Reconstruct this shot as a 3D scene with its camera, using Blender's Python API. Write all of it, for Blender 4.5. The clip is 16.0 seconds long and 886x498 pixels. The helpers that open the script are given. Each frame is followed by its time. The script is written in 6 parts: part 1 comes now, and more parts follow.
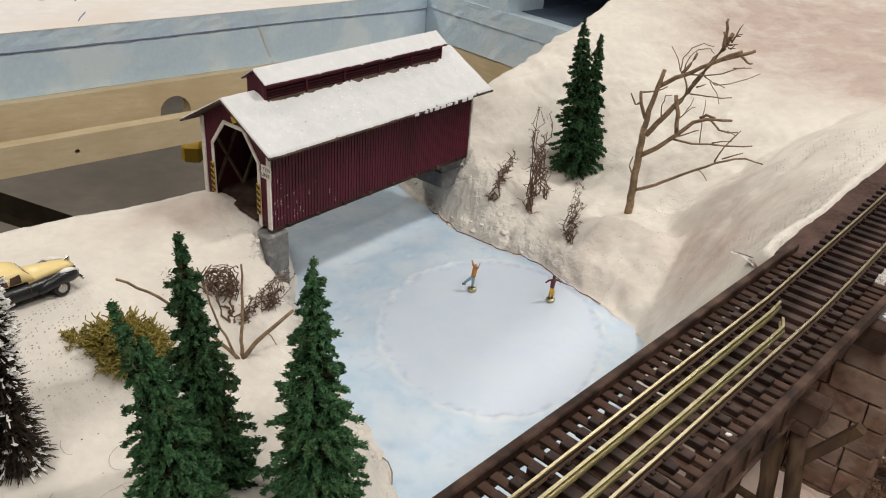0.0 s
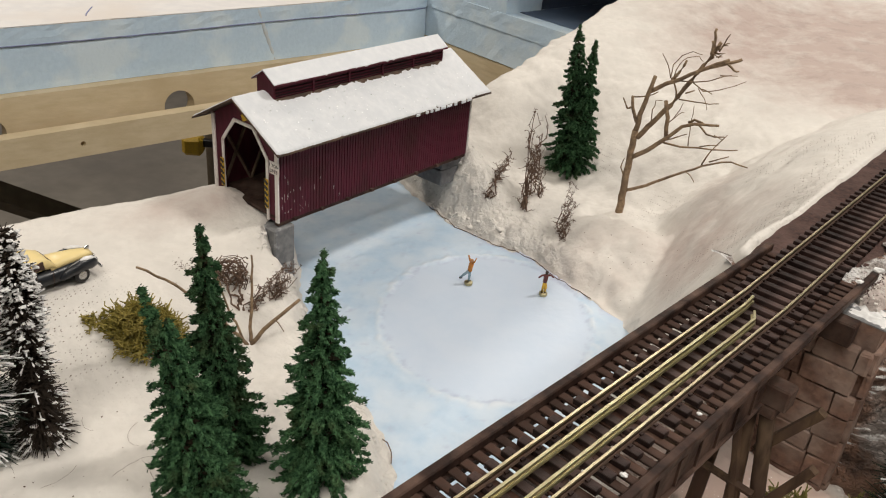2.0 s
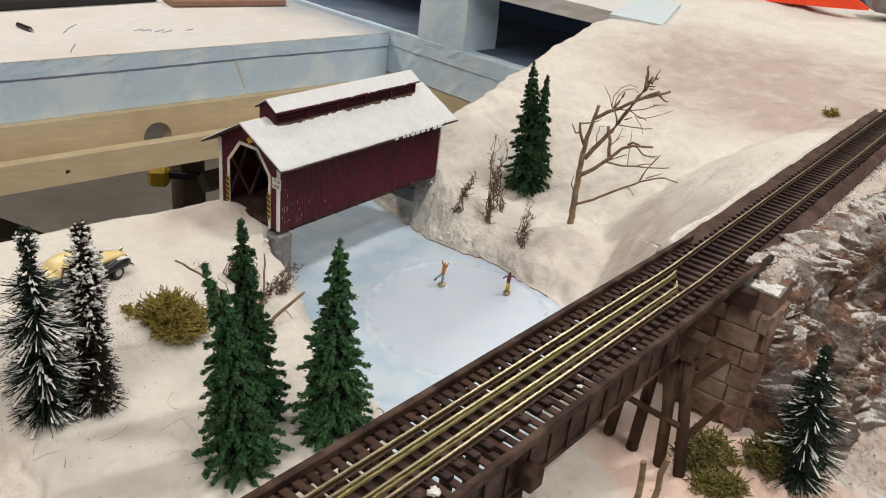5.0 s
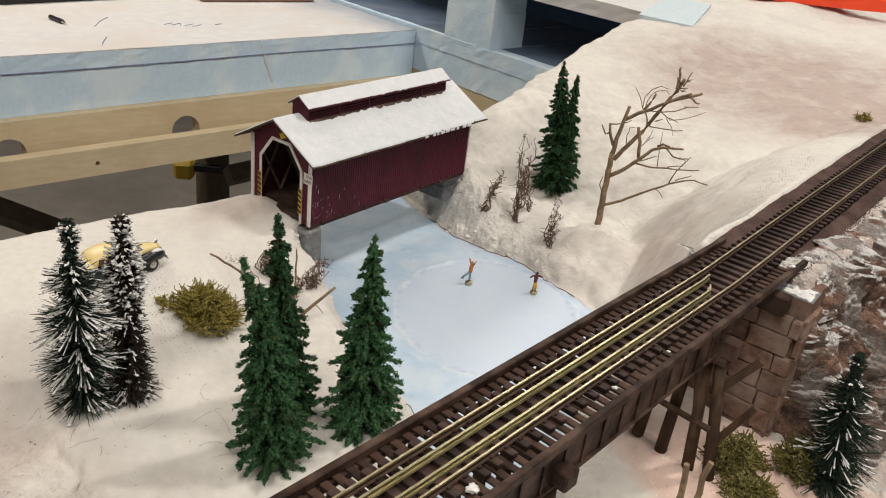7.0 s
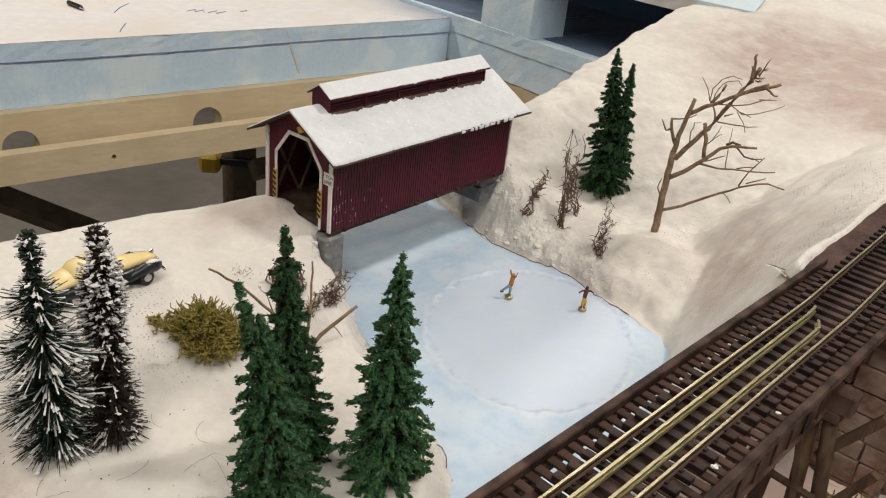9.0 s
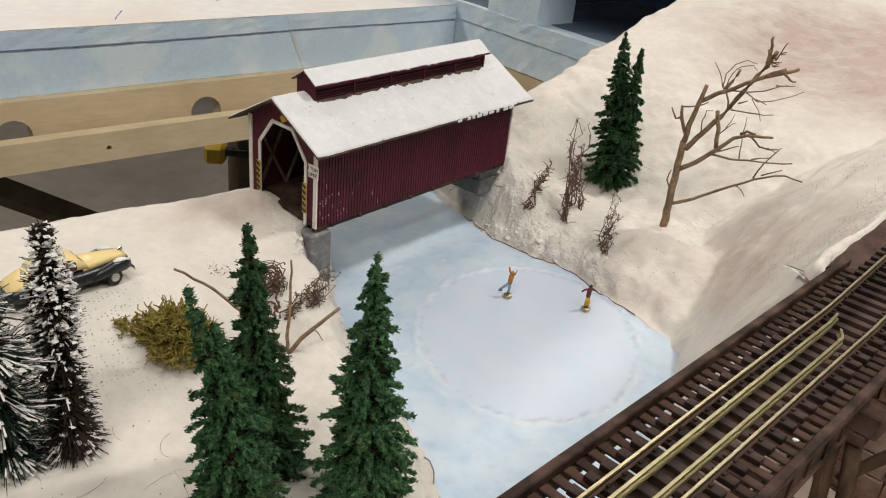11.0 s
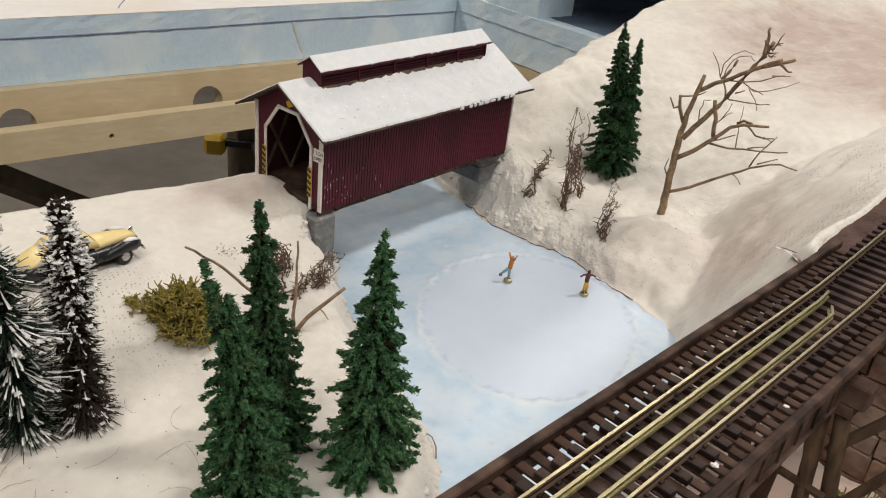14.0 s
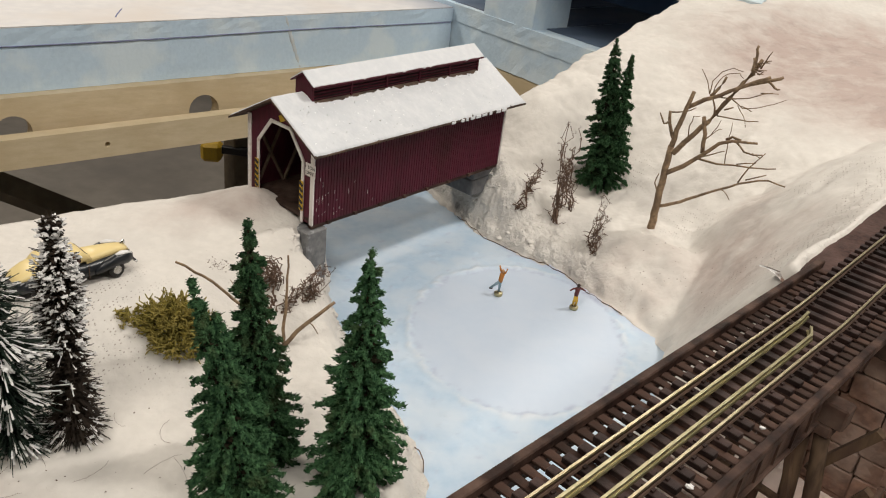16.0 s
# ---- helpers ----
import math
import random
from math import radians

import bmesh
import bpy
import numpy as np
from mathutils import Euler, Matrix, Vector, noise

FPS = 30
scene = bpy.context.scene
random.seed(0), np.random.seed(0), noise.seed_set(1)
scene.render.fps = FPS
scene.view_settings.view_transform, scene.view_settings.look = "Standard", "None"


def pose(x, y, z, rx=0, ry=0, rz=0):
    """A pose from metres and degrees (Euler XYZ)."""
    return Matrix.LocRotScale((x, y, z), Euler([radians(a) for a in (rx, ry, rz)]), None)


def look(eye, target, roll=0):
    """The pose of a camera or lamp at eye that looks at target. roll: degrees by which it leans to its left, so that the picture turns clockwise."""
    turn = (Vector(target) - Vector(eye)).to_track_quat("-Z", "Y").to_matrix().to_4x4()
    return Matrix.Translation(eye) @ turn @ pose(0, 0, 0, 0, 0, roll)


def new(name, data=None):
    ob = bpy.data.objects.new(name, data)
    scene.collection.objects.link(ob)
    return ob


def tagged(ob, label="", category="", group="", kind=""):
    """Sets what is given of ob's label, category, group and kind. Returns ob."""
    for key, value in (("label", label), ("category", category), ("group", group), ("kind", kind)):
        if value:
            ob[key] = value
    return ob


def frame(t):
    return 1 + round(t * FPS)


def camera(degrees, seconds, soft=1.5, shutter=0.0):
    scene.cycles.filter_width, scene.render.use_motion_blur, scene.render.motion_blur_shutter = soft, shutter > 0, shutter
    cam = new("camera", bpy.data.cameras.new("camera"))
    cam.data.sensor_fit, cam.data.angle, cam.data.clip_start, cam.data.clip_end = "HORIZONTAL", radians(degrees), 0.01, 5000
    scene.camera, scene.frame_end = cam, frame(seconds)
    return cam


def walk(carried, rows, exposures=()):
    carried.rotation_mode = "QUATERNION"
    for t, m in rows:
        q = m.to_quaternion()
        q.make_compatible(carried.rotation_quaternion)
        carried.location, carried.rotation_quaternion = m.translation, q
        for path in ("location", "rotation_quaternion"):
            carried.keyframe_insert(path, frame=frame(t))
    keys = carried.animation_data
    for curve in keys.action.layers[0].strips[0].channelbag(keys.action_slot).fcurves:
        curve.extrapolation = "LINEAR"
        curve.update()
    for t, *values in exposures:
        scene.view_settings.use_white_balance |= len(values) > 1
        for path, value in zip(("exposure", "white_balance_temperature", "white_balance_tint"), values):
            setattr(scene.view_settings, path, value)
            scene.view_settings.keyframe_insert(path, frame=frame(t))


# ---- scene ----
cam = camera(57.4, 16.0, soft=1.1)
PATH = [
    (0, (0.00675, 0.03278, 0.27136), (-0.02582, 0.47283, 0.03620), 4.16),
    (0.5, (0.00350, 0.02620, 0.27749), (-0.03074, 0.46538, 0.04096), 4.43),
    (1, (0.00495, 0.02194, 0.27890), (-0.02911, 0.46047, 0.04113), 4.77),
    (1.5, (0.00452, 0.01580, 0.27996), (-0.02789, 0.45390, 0.04117), 5.00),
    (2, (0.00633, 0.01124, 0.28190), (-0.02293, 0.45045, 0.04476), 5.22),
    (2.5, (0.00585, 0.00074, 0.28819), (-0.01620, 0.44364, 0.05721), 5.41),
    (3, (0.00125, -0.01676, 0.28739), (-0.00948, 0.43038, 0.06389), 5.55),
    (3.5, (-0.00036, -0.03835, 0.29829), (-0.00109, 0.41221, 0.08149), 5.84),
    (4, (-0.00168, -0.05686, 0.29809), (-0.00037, 0.39501, 0.08407), 5.85),
    (6.5, (-0.01101, -0.07585, 0.29996), (-0.02251, 0.37394, 0.08189), 6.61),
    (7, (-0.01290, -0.07420, 0.29969), (-0.02595, 0.37553, 0.08157), 6.63),
    (7.5, (-0.01448, -0.07003, 0.29886), (-0.02996, 0.37901, 0.07948), 6.73),
    (8, (-0.02135, -0.05266, 0.29336), (-0.04165, 0.39557, 0.07275), 6.98),
    (8.2, (-0.02628, -0.04292, 0.29096), (-0.04964, 0.40515, 0.07031), 7.04),
    (10.3, (-0.01001, 0.02700, 0.26241), (-0.04872, 0.46980, 0.03342), 5.49),
    (10.5, (-0.01042, 0.02751, 0.26359), (-0.04950, 0.47025, 0.03456), 5.56),
    (11, (-0.01143, 0.02445, 0.26823), (-0.05000, 0.46711, 0.03896), 5.93),
    (11.5, (-0.00671, 0.02009, 0.26926), (-0.04190, 0.46272, 0.03940), 6.30),
    (12, (-0.00833, 0.02056, 0.26725), (-0.04262, 0.46245, 0.03582), 6.47),
    (12.5, (-0.00949, 0.01703, 0.26879), (-0.04408, 0.45818, 0.03600), 6.51),
    (13, (-0.01037, 0.01636, 0.26817), (-0.04556, 0.45749, 0.03542), 6.47),
    (13.5, (-0.01041, 0.01399, 0.26843), (-0.04590, 0.45542, 0.03632), 6.40),
    (14, (-0.01277, 0.01254, 0.26678), (-0.04898, 0.45402, 0.03487), 6.44),
    (14.5, (-0.01417, 0.01120, 0.27013), (-0.04989, 0.45328, 0.03930), 6.89),
    (15, (-0.01581, 0.00978, 0.27413), (-0.05112, 0.45293, 0.04529), 7.25),
    (15.5, (-0.01353, 0.01126, 0.27403), (-0.04895, 0.45474, 0.04584), 7.30),
    (16, (-0.00906, 0.01149, 0.27324), (-0.04421, 0.45489, 0.04483), 6.89),
]
walk(cam, [(t, look(eye, target, roll)) for t, eye, target, roll in PATH])

# world and lamps: a basement room lit by ceiling fixtures
world = bpy.data.worlds.new("room_world")
scene.world = world
world.use_nodes = True
world.node_tree.nodes["Background"].inputs[0].default_value = (1.0, 0.95, 0.9, 1)
world.node_tree.nodes["Background"].inputs[1].default_value = 0.012
scene.view_settings.exposure = 0.0

MM = 0.001


def mat(name, c1, c2, size=4.0, rough=0.6, bump=0.3, c3=None, size2=40.0, metal=0.0, spec=0.4, vary=0.0, stretch=(1, 1, 1), lo=0.35, hi=0.65, lo2=0.45, hi2=0.7):
    """A procedural surface: c1 and c2 mixed by a grain of so many millimetres, c3 laid over it in larger patches."""
    m = bpy.data.materials.new(name)
    m.use_nodes = True
    nt = m.node_tree
    n, l = nt.nodes, nt.links
    bsdf = n["Principled BSDF"]
    co = n.new("ShaderNodeTexCoord")
    mp = n.new("ShaderNodeMapping")
    mp.inputs["Scale"].default_value = stretch
    l.new(co.outputs["Object"], mp.inputs["Vector"])
    fine = n.new("ShaderNodeTexNoise")
    fine.inputs["Scale"].default_value = 1000.0 / size
    fine.inputs["Detail"].default_value = 6
    l.new(mp.outputs[0], fine.inputs["Vector"])
    r1 = n.new("ShaderNodeMapRange")
    r1.inputs[1].default_value, r1.inputs[2].default_value = lo, hi
    l.new(fine.outputs[0], r1.inputs[0])
    mix = n.new("ShaderNodeMix")
    mix.data_type = "RGBA"
    mix.inputs[6].default_value, mix.inputs[7].default_value = (*c1, 1), (*c2, 1)
    l.new(r1.outputs[0], mix.inputs[0])
    col = mix.outputs[2]
    if c3:
        big = n.new("ShaderNodeTexNoise")
        big.inputs["Scale"].default_value = 1000.0 / size2
        big.inputs["Detail"].default_value = 5
        l.new(co.outputs["Object"], big.inputs["Vector"])
        r2 = n.new("ShaderNodeMapRange")
        r2.inputs[1].default_value, r2.inputs[2].default_value = lo2, hi2
        l.new(big.outputs[0], r2.inputs[0])
        mix2 = n.new("ShaderNodeMix")
        mix2.data_type = "RGBA"
        mix2.inputs[7].default_value = (*c3, 1)
        l.new(r2.outputs[0], mix2.inputs[0])
        l.new(col, mix2.inputs[6])
        col = mix2.outputs[2]
    if vary:
        info = n.new("ShaderNodeObjectInfo")
        r3 = n.new("ShaderNodeMapRange")
        r3.inputs[3].default_value, r3.inputs[4].default_value = 1 - vary, 1 + vary
        l.new(info.outputs["Random"], r3.inputs[0])
        hsv = n.new("ShaderNodeHueSaturation")
        l.new(r3.outputs[0], hsv.inputs["Value"])
        l.new(col, hsv.inputs["Color"])
        col = hsv.outputs[0]
    l.new(col, bsdf.inputs["Base Color"])
    bsdf.inputs["Roughness"].default_value = rough
    bsdf.inputs["Metallic"].default_value = metal
    bsdf.inputs["Specular IOR Level"].default_value = spec
    if bump:
        b = n.new("ShaderNodeBump")
        b.inputs["Strength"].default_value = min(1.0, bump)
        b.inputs["Distance"].default_value = size * MM * 0.35
        l.new(fine.outputs[0], b.inputs["Height"])
        l.new(b.outputs[0], bsdf.inputs["Normal"])
    return m


def snow_material(name, clean, dusty):
    """Plaster snow: fine grain, soft stains, dark specks, and a pinkish dusty tone where the mesh carries it;
    'cloth' brings out the open weave of the plaster cloth."""
    m = mat(name, clean, tuple(c * 0.93 for c in clean), size=5, rough=0.75, bump=0.35, c3=tuple(c * 0.86 for c in clean), size2=38, lo2=0.46, hi2=0.72)
    nt = m.node_tree
    n, l = nt.nodes, nt.links
    bsdf = n["Principled BSDF"]
    col = bsdf.inputs["Base Color"].links[0].from_socket
    co = next(x for x in n if x.bl_idname == "ShaderNodeTexCoord")
    dust_tone = n.new("ShaderNodeAttribute")
    dust_tone.attribute_name = "dust_tone"
    grime = n.new("ShaderNodeTexNoise")
    grime.inputs["Scale"].default_value = 34
    grime.inputs["Detail"].default_value = 11
    grime.inputs["Roughness"].default_value = 0.66
    l.new(co.outputs["Object"], grime.inputs["Vector"])
    mul = n.new("ShaderNodeMath")
    mul.operation = "MULTIPLY_ADD"
    mul.inputs[2].default_value = -0.28
    l.new(dust_tone.outputs["Fac"], mul.inputs[0])
    l.new(grime.outputs[0], mul.inputs[1])
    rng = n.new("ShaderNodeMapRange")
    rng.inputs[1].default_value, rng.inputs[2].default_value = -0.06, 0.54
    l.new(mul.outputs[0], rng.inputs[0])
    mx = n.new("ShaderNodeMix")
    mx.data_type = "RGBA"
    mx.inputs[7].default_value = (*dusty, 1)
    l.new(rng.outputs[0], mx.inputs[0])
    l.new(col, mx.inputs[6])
    # darker grey mottling where that tone is thick
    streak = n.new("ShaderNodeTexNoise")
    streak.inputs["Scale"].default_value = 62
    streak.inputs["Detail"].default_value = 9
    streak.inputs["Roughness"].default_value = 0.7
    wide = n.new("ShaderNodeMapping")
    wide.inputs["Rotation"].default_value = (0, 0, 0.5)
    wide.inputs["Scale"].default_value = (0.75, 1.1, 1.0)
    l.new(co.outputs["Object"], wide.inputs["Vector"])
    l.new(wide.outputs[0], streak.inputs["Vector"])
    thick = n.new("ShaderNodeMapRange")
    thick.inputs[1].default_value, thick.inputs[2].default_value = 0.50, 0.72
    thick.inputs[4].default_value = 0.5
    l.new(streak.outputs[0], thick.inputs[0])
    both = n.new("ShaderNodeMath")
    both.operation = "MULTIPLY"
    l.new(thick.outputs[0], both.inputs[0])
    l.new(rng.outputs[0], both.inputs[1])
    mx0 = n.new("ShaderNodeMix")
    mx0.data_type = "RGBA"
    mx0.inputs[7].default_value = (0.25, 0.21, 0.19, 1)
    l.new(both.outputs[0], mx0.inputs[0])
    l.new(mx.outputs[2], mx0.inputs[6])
    # pink sand strewn in the gorge
    sand = n.new("ShaderNodeAttribute")
    sand.attribute_name = "sand"
    mx1 = n.new("ShaderNodeMix")
    mx1.data_type = "RGBA"
    mx1.inputs[7].default_value = (0.58, 0.40, 0.335, 1)
    l.new(sand.outputs["Fac"], mx1.inputs[0])
    l.new(mx0.outputs[2], mx1.inputs[6])
    # open weave: rows of tiny holes
    cloth = n.new("ShaderNodeAttribute")
    cloth.attribute_name = "cloth"
    vor = n.new("ShaderNodeTexVoronoi")
    vor.inputs["Scale"].default_value = 560
    vor.inputs["Randomness"].default_value = 0.3
    mp = n.new("ShaderNodeMapping")
    mp.inputs["Rotation"].default_value = (0, 0, 0.5)
    mp.inputs["Scale"].default_value = (1.05, 0.62, 0.62)
    l.new(co.outputs["Object"], mp.inputs["Vector"])
    l.new(mp.outputs[0], vor.inputs["Vector"])
    hole = n.new("ShaderNodeMapRange")
    hole.inputs[1].default_value, hole.inputs[2].default_value = 0.15, 0.24
    hole.inputs[3].default_value, hole.inputs[4].default_value = 1, 0
    l.new(vor.outputs["Distance"], hole.inputs[0])
    patch = n.new("ShaderNodeTexNoise")
    patch.inputs["Scale"].default_value = 75
    l.new(co.outputs["Object"], patch.inputs["Vector"])
    pr = n.new("ShaderNodeMapRange")
    pr.inputs[1].default_value, pr.inputs[2].default_value = 0.34, 0.42
    l.new(patch.outputs[0], pr.inputs[0])
    h1 = n.new("ShaderNodeMath")
    h1.operation = "MULTIPLY"
    l.new(hole.outputs[0], h1.inputs[0])
    l.new(cloth.outputs["Fac"], h1.inputs[1])
    h2 = n.new("ShaderNodeMath")
    h2.operation = "MULTIPLY"
    l.new(h1.outputs[0], h2.inputs[0])
    l.new(pr.outputs[0], h2.inputs[1])
    mx2 = n.new("ShaderNodeMix")
    mx2.data_type = "RGBA"
    mx2.inputs[7].default_value = (0.22, 0.175, 0.145, 1)
    l.new(h2.outputs[0], mx2.inputs[0])
    l.new(mx1.outputs[2], mx2.inputs[6])
    l.new(mx2.outputs[2], bsdf.inputs["Base Color"])
    # broken, crumbly plaster where 'rough' says so
    rough = n.new("ShaderNodeAttribute")
    rough.attribute_name = "rough"
    last = bsdf.inputs["Normal"].links[0].from_socket
    for scale, deep in ((110, 0.0055), (330, 0.0026)):
        crumb = n.new("ShaderNodeTexNoise")
        crumb.inputs["Scale"].default_value = scale
        crumb.inputs["Detail"].default_value = 5
        crumb.inputs["Distortion"].default_value = 0.6
        l.new(co.outputs["Object"], crumb.inputs["Vector"])
        k = n.new("ShaderNodeMath")
        k.operation = "MULTIPLY"
        l.new(crumb.outputs[0], k.inputs[0])
        l.new(rough.outputs["Fac"], k.inputs[1])
        b = n.new("ShaderNodeBump")
        b.inputs["Strength"].default_value = 1.0
        b.inputs["Distance"].default_value = deep
        l.new(k.outputs[0], b.inputs["Height"])
        l.new(last, b.inputs["Normal"])
        last = b.outputs[0]
    l.new(last, bsdf.inputs["Normal"])
    return m


SNOW = snow_material("plaster_snow", (0.655, 0.62, 0.575), (0.43, 0.345, 0.31))
ROOF_SNOW = mat("roof_snow", (0.68, 0.69, 0.71), (0.62, 0.635, 0.66), size=4, rough=0.5, bump=0.12, c3=(0.60, 0.617, 0.645), size2=14, stretch=(1, 1, 1))
ICE = mat("ice", (0.39, 0.51, 0.64), (0.44, 0.55, 0.67), size=7, rough=0.45, bump=0.12, c3=(0.50, 0.585, 0.68), size2=26, spec=0.35, lo2=0.42, hi2=0.62)


def rink_paint(m):
    """The scraped rink is whiter and more lilac than the ice round it; its heaped rim is white."""
    n, l = m.node_tree.nodes, m.node_tree.links
    bsdf = n["Principled BSDF"]
    col = bsdf.inputs["Base Color"].links[0].from_socket
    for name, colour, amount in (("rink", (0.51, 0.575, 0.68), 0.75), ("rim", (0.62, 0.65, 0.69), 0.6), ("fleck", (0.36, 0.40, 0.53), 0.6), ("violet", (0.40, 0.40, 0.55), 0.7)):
        a = n.new("ShaderNodeAttribute")
        a.attribute_name = name
        k = n.new("ShaderNodeMath")
        k.operation = "MULTIPLY"
        k.inputs[1].default_value = amount
        l.new(a.outputs["Fac"], k.inputs[0])
        mx = n.new("ShaderNodeMix")
        mx.data_type = "RGBA"
        mx.inputs[7].default_value = (*colour, 1)
        l.new(k.outputs[0], mx.inputs[0])
        l.new(col, mx.inputs[6])
        col = mx.outputs[2]
    l.new(col, bsdf.inputs["Base Color"])


rink_paint(ICE)
RED_WOOD = mat("barn_red", (0.094, 0.012, 0.027), (0.070, 0.010, 0.021), size=3, rough=0.55, bump=0.15, c3=(0.055, 0.010, 0.014), size2=25, stretch=(1, 1, 0.2), spec=0.3)
WHITE_TRIM = mat("white_trim", (0.74, 0.70, 0.66), (0.50, 0.42, 0.38), size=5, rough=0.6, bump=0.2, lo=0.5, hi=0.8)
BLACK_PAINT = mat("black_paint", (0.012, 0.011, 0.012), (0.02, 0.018, 0.018), size=3, rough=0.4, bump=0.1)
YELLOW_PAINT = mat("yellow_paint", (0.62, 0.40, 0.03), (0.5, 0.32, 0.03), size=3, rough=0.5, bump=0.1)
DARK_WOOD = mat("dark_stained_wood", (0.046, 0.023, 0.016), (0.020, 0.011, 0.008), size=3, rough=0.7, bump=0.4, c3=(0.085, 0.055, 0.042), size2=14, vary=0.25, spec=0.2)
GIRDER = mat("weathered_girder", (0.038, 0.019, 0.014), (0.016, 0.009, 0.007), size=4, rough=0.55, bump=0.35, c3=(0.115, 0.070, 0.053), size2=14, lo2=0.46, hi2=0.72, spec=0.2)
TIE = mat("tie_brown", (0.026, 0.0125, 0.010), (0.009, 0.005, 0.004), size=2.5, rough=0.55, bump=0.4, c3=(0.080, 0.049, 0.043), size2=14, vary=0.4, spec=0.25)
BRASS = mat("brass_rail", (0.53, 0.48, 0.31), (0.44, 0.39, 0.23), size=6, rough=0.40, bump=0.05, metal=1.0, vary=0.05)
NICKEL = mat("rail_metal", (0.66, 0.58, 0.40), (0.56, 0.48, 0.31), size=6, rough=0.40, bump=0.05, metal=1.0)
RAIL_SIDE = mat("rail_side", (0.075, 0.042, 0.028), (0.05, 0.03, 0.02), size=3, rough=0.7, bump=0.2)
TIMBER = mat("trestle_timber", (0.095, 0.060, 0.036), (0.038, 0.023, 0.014), size=3, rough=0.8, bump=0.5, c3=(0.06, 0.036, 0.026), size2=25, stretch=(1, 1, 0.25), vary=0.2, spec=0.2)
STONE = mat("abutment_stone", (0.22, 0.132, 0.097), (0.125, 0.075, 0.058), size=4, rough=0.9, bump=0.8, c3=(0.27, 0.20, 0.165), size2=18, vary=0.2, spec=0.2)
GREY_STONE = mat("grey_stone", (0.20, 0.20, 0.20), (0.13, 0.13, 0.135), size=4, rough=0.8, bump=0.4, c3=(0.42, 0.42, 0.42), size2=9, lo2=0.6, hi2=0.75)
ROCK = mat("rock", (0.27, 0.160, 0.115), (0.095, 0.064, 0.052), size=8, rough=0.9, bump=0.8, c3=(0.27, 0.235, 0.215), size2=26, lo2=0.47, hi2=0.58, lo=0.38, hi=0.62, spec=0.2)
PINE = mat("pine_foam", (0.006, 0.024, 0.011), (0.070, 0.154, 0.068), size=1.8, rough=0.9, bump=0.2, vary=0.28, c3=(0.048, 0.055, 0.022), size2=12, lo2=0.55, hi2=0.8, spec=0.12)
# brown inner twigs; the crown's inner shade is painted into their colour
NEEDLE_CORE = mat("shaded_dead_twigs", (0.008, 0.010, 0.005), (0.018, 0.013, 0.007), size=2, rough=0.95, bump=0.2, spec=0.1)
PINE_BARK = mat("bark", (0.10, 0.065, 0.04), (0.06, 0.04, 0.026), size=2, rough=0.9, bump=0.4)
TWIG = mat("dry_twig", (0.31, 0.215, 0.13), (0.17, 0.112, 0.068), size=2.5, rough=0.85, bump=0.8, c3=(0.13, 0.088, 0.056), size2=9)
DEAD = mat("dead_brush", (0.15, 0.092, 0.062), (0.085, 0.052, 0.038), size=2, rough=0.9, bump=0.3)
LICHEN = mat("lichen", (0.25, 0.195, 0.035), (0.12, 0.10, 0.018), size=3, rough=0.9, bump=0.2, c3=(0.34, 0.27, 0.075), size2=9)
# greener lichen for the gorge, with the shade there painted in
SHADED_OLIVE = mat("shaded_olive_lichen", (0.135, 0.118, 0.026), (0.058, 0.054, 0.013), size=3, rough=0.9, bump=0.2, c3=(0.21, 0.18, 0.06), size2=9)
BRISTLE = mat("bristle", (0.008, 0.020, 0.013), (0.016, 0.024, 0.016), size=4, rough=0.7, bump=0, spec=0.2)
FROST = mat("flock_snow", (0.74, 0.73, 0.72), (0.60, 0.59, 0.58), size=2, rough=0.8, bump=0.2)
FOAM = mat("blue_foam", (0.57, 0.71, 0.84), (0.53, 0.67, 0.80), size=5, rough=0.8, bump=0.4, c3=(0.66, 0.77, 0.85), size2=60, lo2=0.5, hi2=0.62)
FOAM_TOP = mat("foam_top", (0.68, 0.665, 0.66), (0.62, 0.61, 0.615), size=20, rough=0.8, bump=0.1, c3=(0.63, 0.585, 0.55), size2=120)
PLYWOOD = mat("pine_board", (0.66, 0.545, 0.37), (0.60, 0.49, 0.315), size=25, rough=0.65, bump=0.1, c3=(0.55, 0.435, 0.27), size2=90, stretch=(1, 1, 4))
CONCRETE = mat("concrete", (0.27, 0.245, 0.215), (0.23, 0.21, 0.185), size=60, rough=0.85, bump=0.2, c3=(0.18, 0.165, 0.15), size2=500)
WALL = mat("room_wall", (0.31, 0.31, 0.32), (0.28, 0.28, 0.30), size=80, rough=0.9, bump=0.1)
DARK_BLUE = mat("dark_blue", (0.050, 0.105, 0.22), (0.062, 0.12, 0.24), size=60, rough=0.8, bump=0.1)
ORANGE = mat("orange_plastic", (0.85, 0.075, 0.02), (0.80, 0.065, 0.02), size=20, rough=0.4, bump=0)
ROADBED = mat("roadbed", (0.080, 0.046, 0.039), (0.042, 0.027, 0.024), size=2.5, rough=0.95, bump=0.7, c3=(0.115, 0.072, 0.063), size2=25, spec=0.2)
CAR_YELLOW = mat("cream_yellow_enamel", (0.76, 0.61, 0.29), (0.72, 0.57, 0.27), size=10, rough=0.35, bump=0)
CAR_BLACK = mat("black_enamel", (0.012, 0.014, 0.018), (0.02, 0.022, 0.026), size=8, rough=0.3, bump=0)
CHROME = mat("chrome", (0.6, 0.6, 0.6), (0.45, 0.45, 0.46), size=4, rough=0.25, bump=0, metal=1)
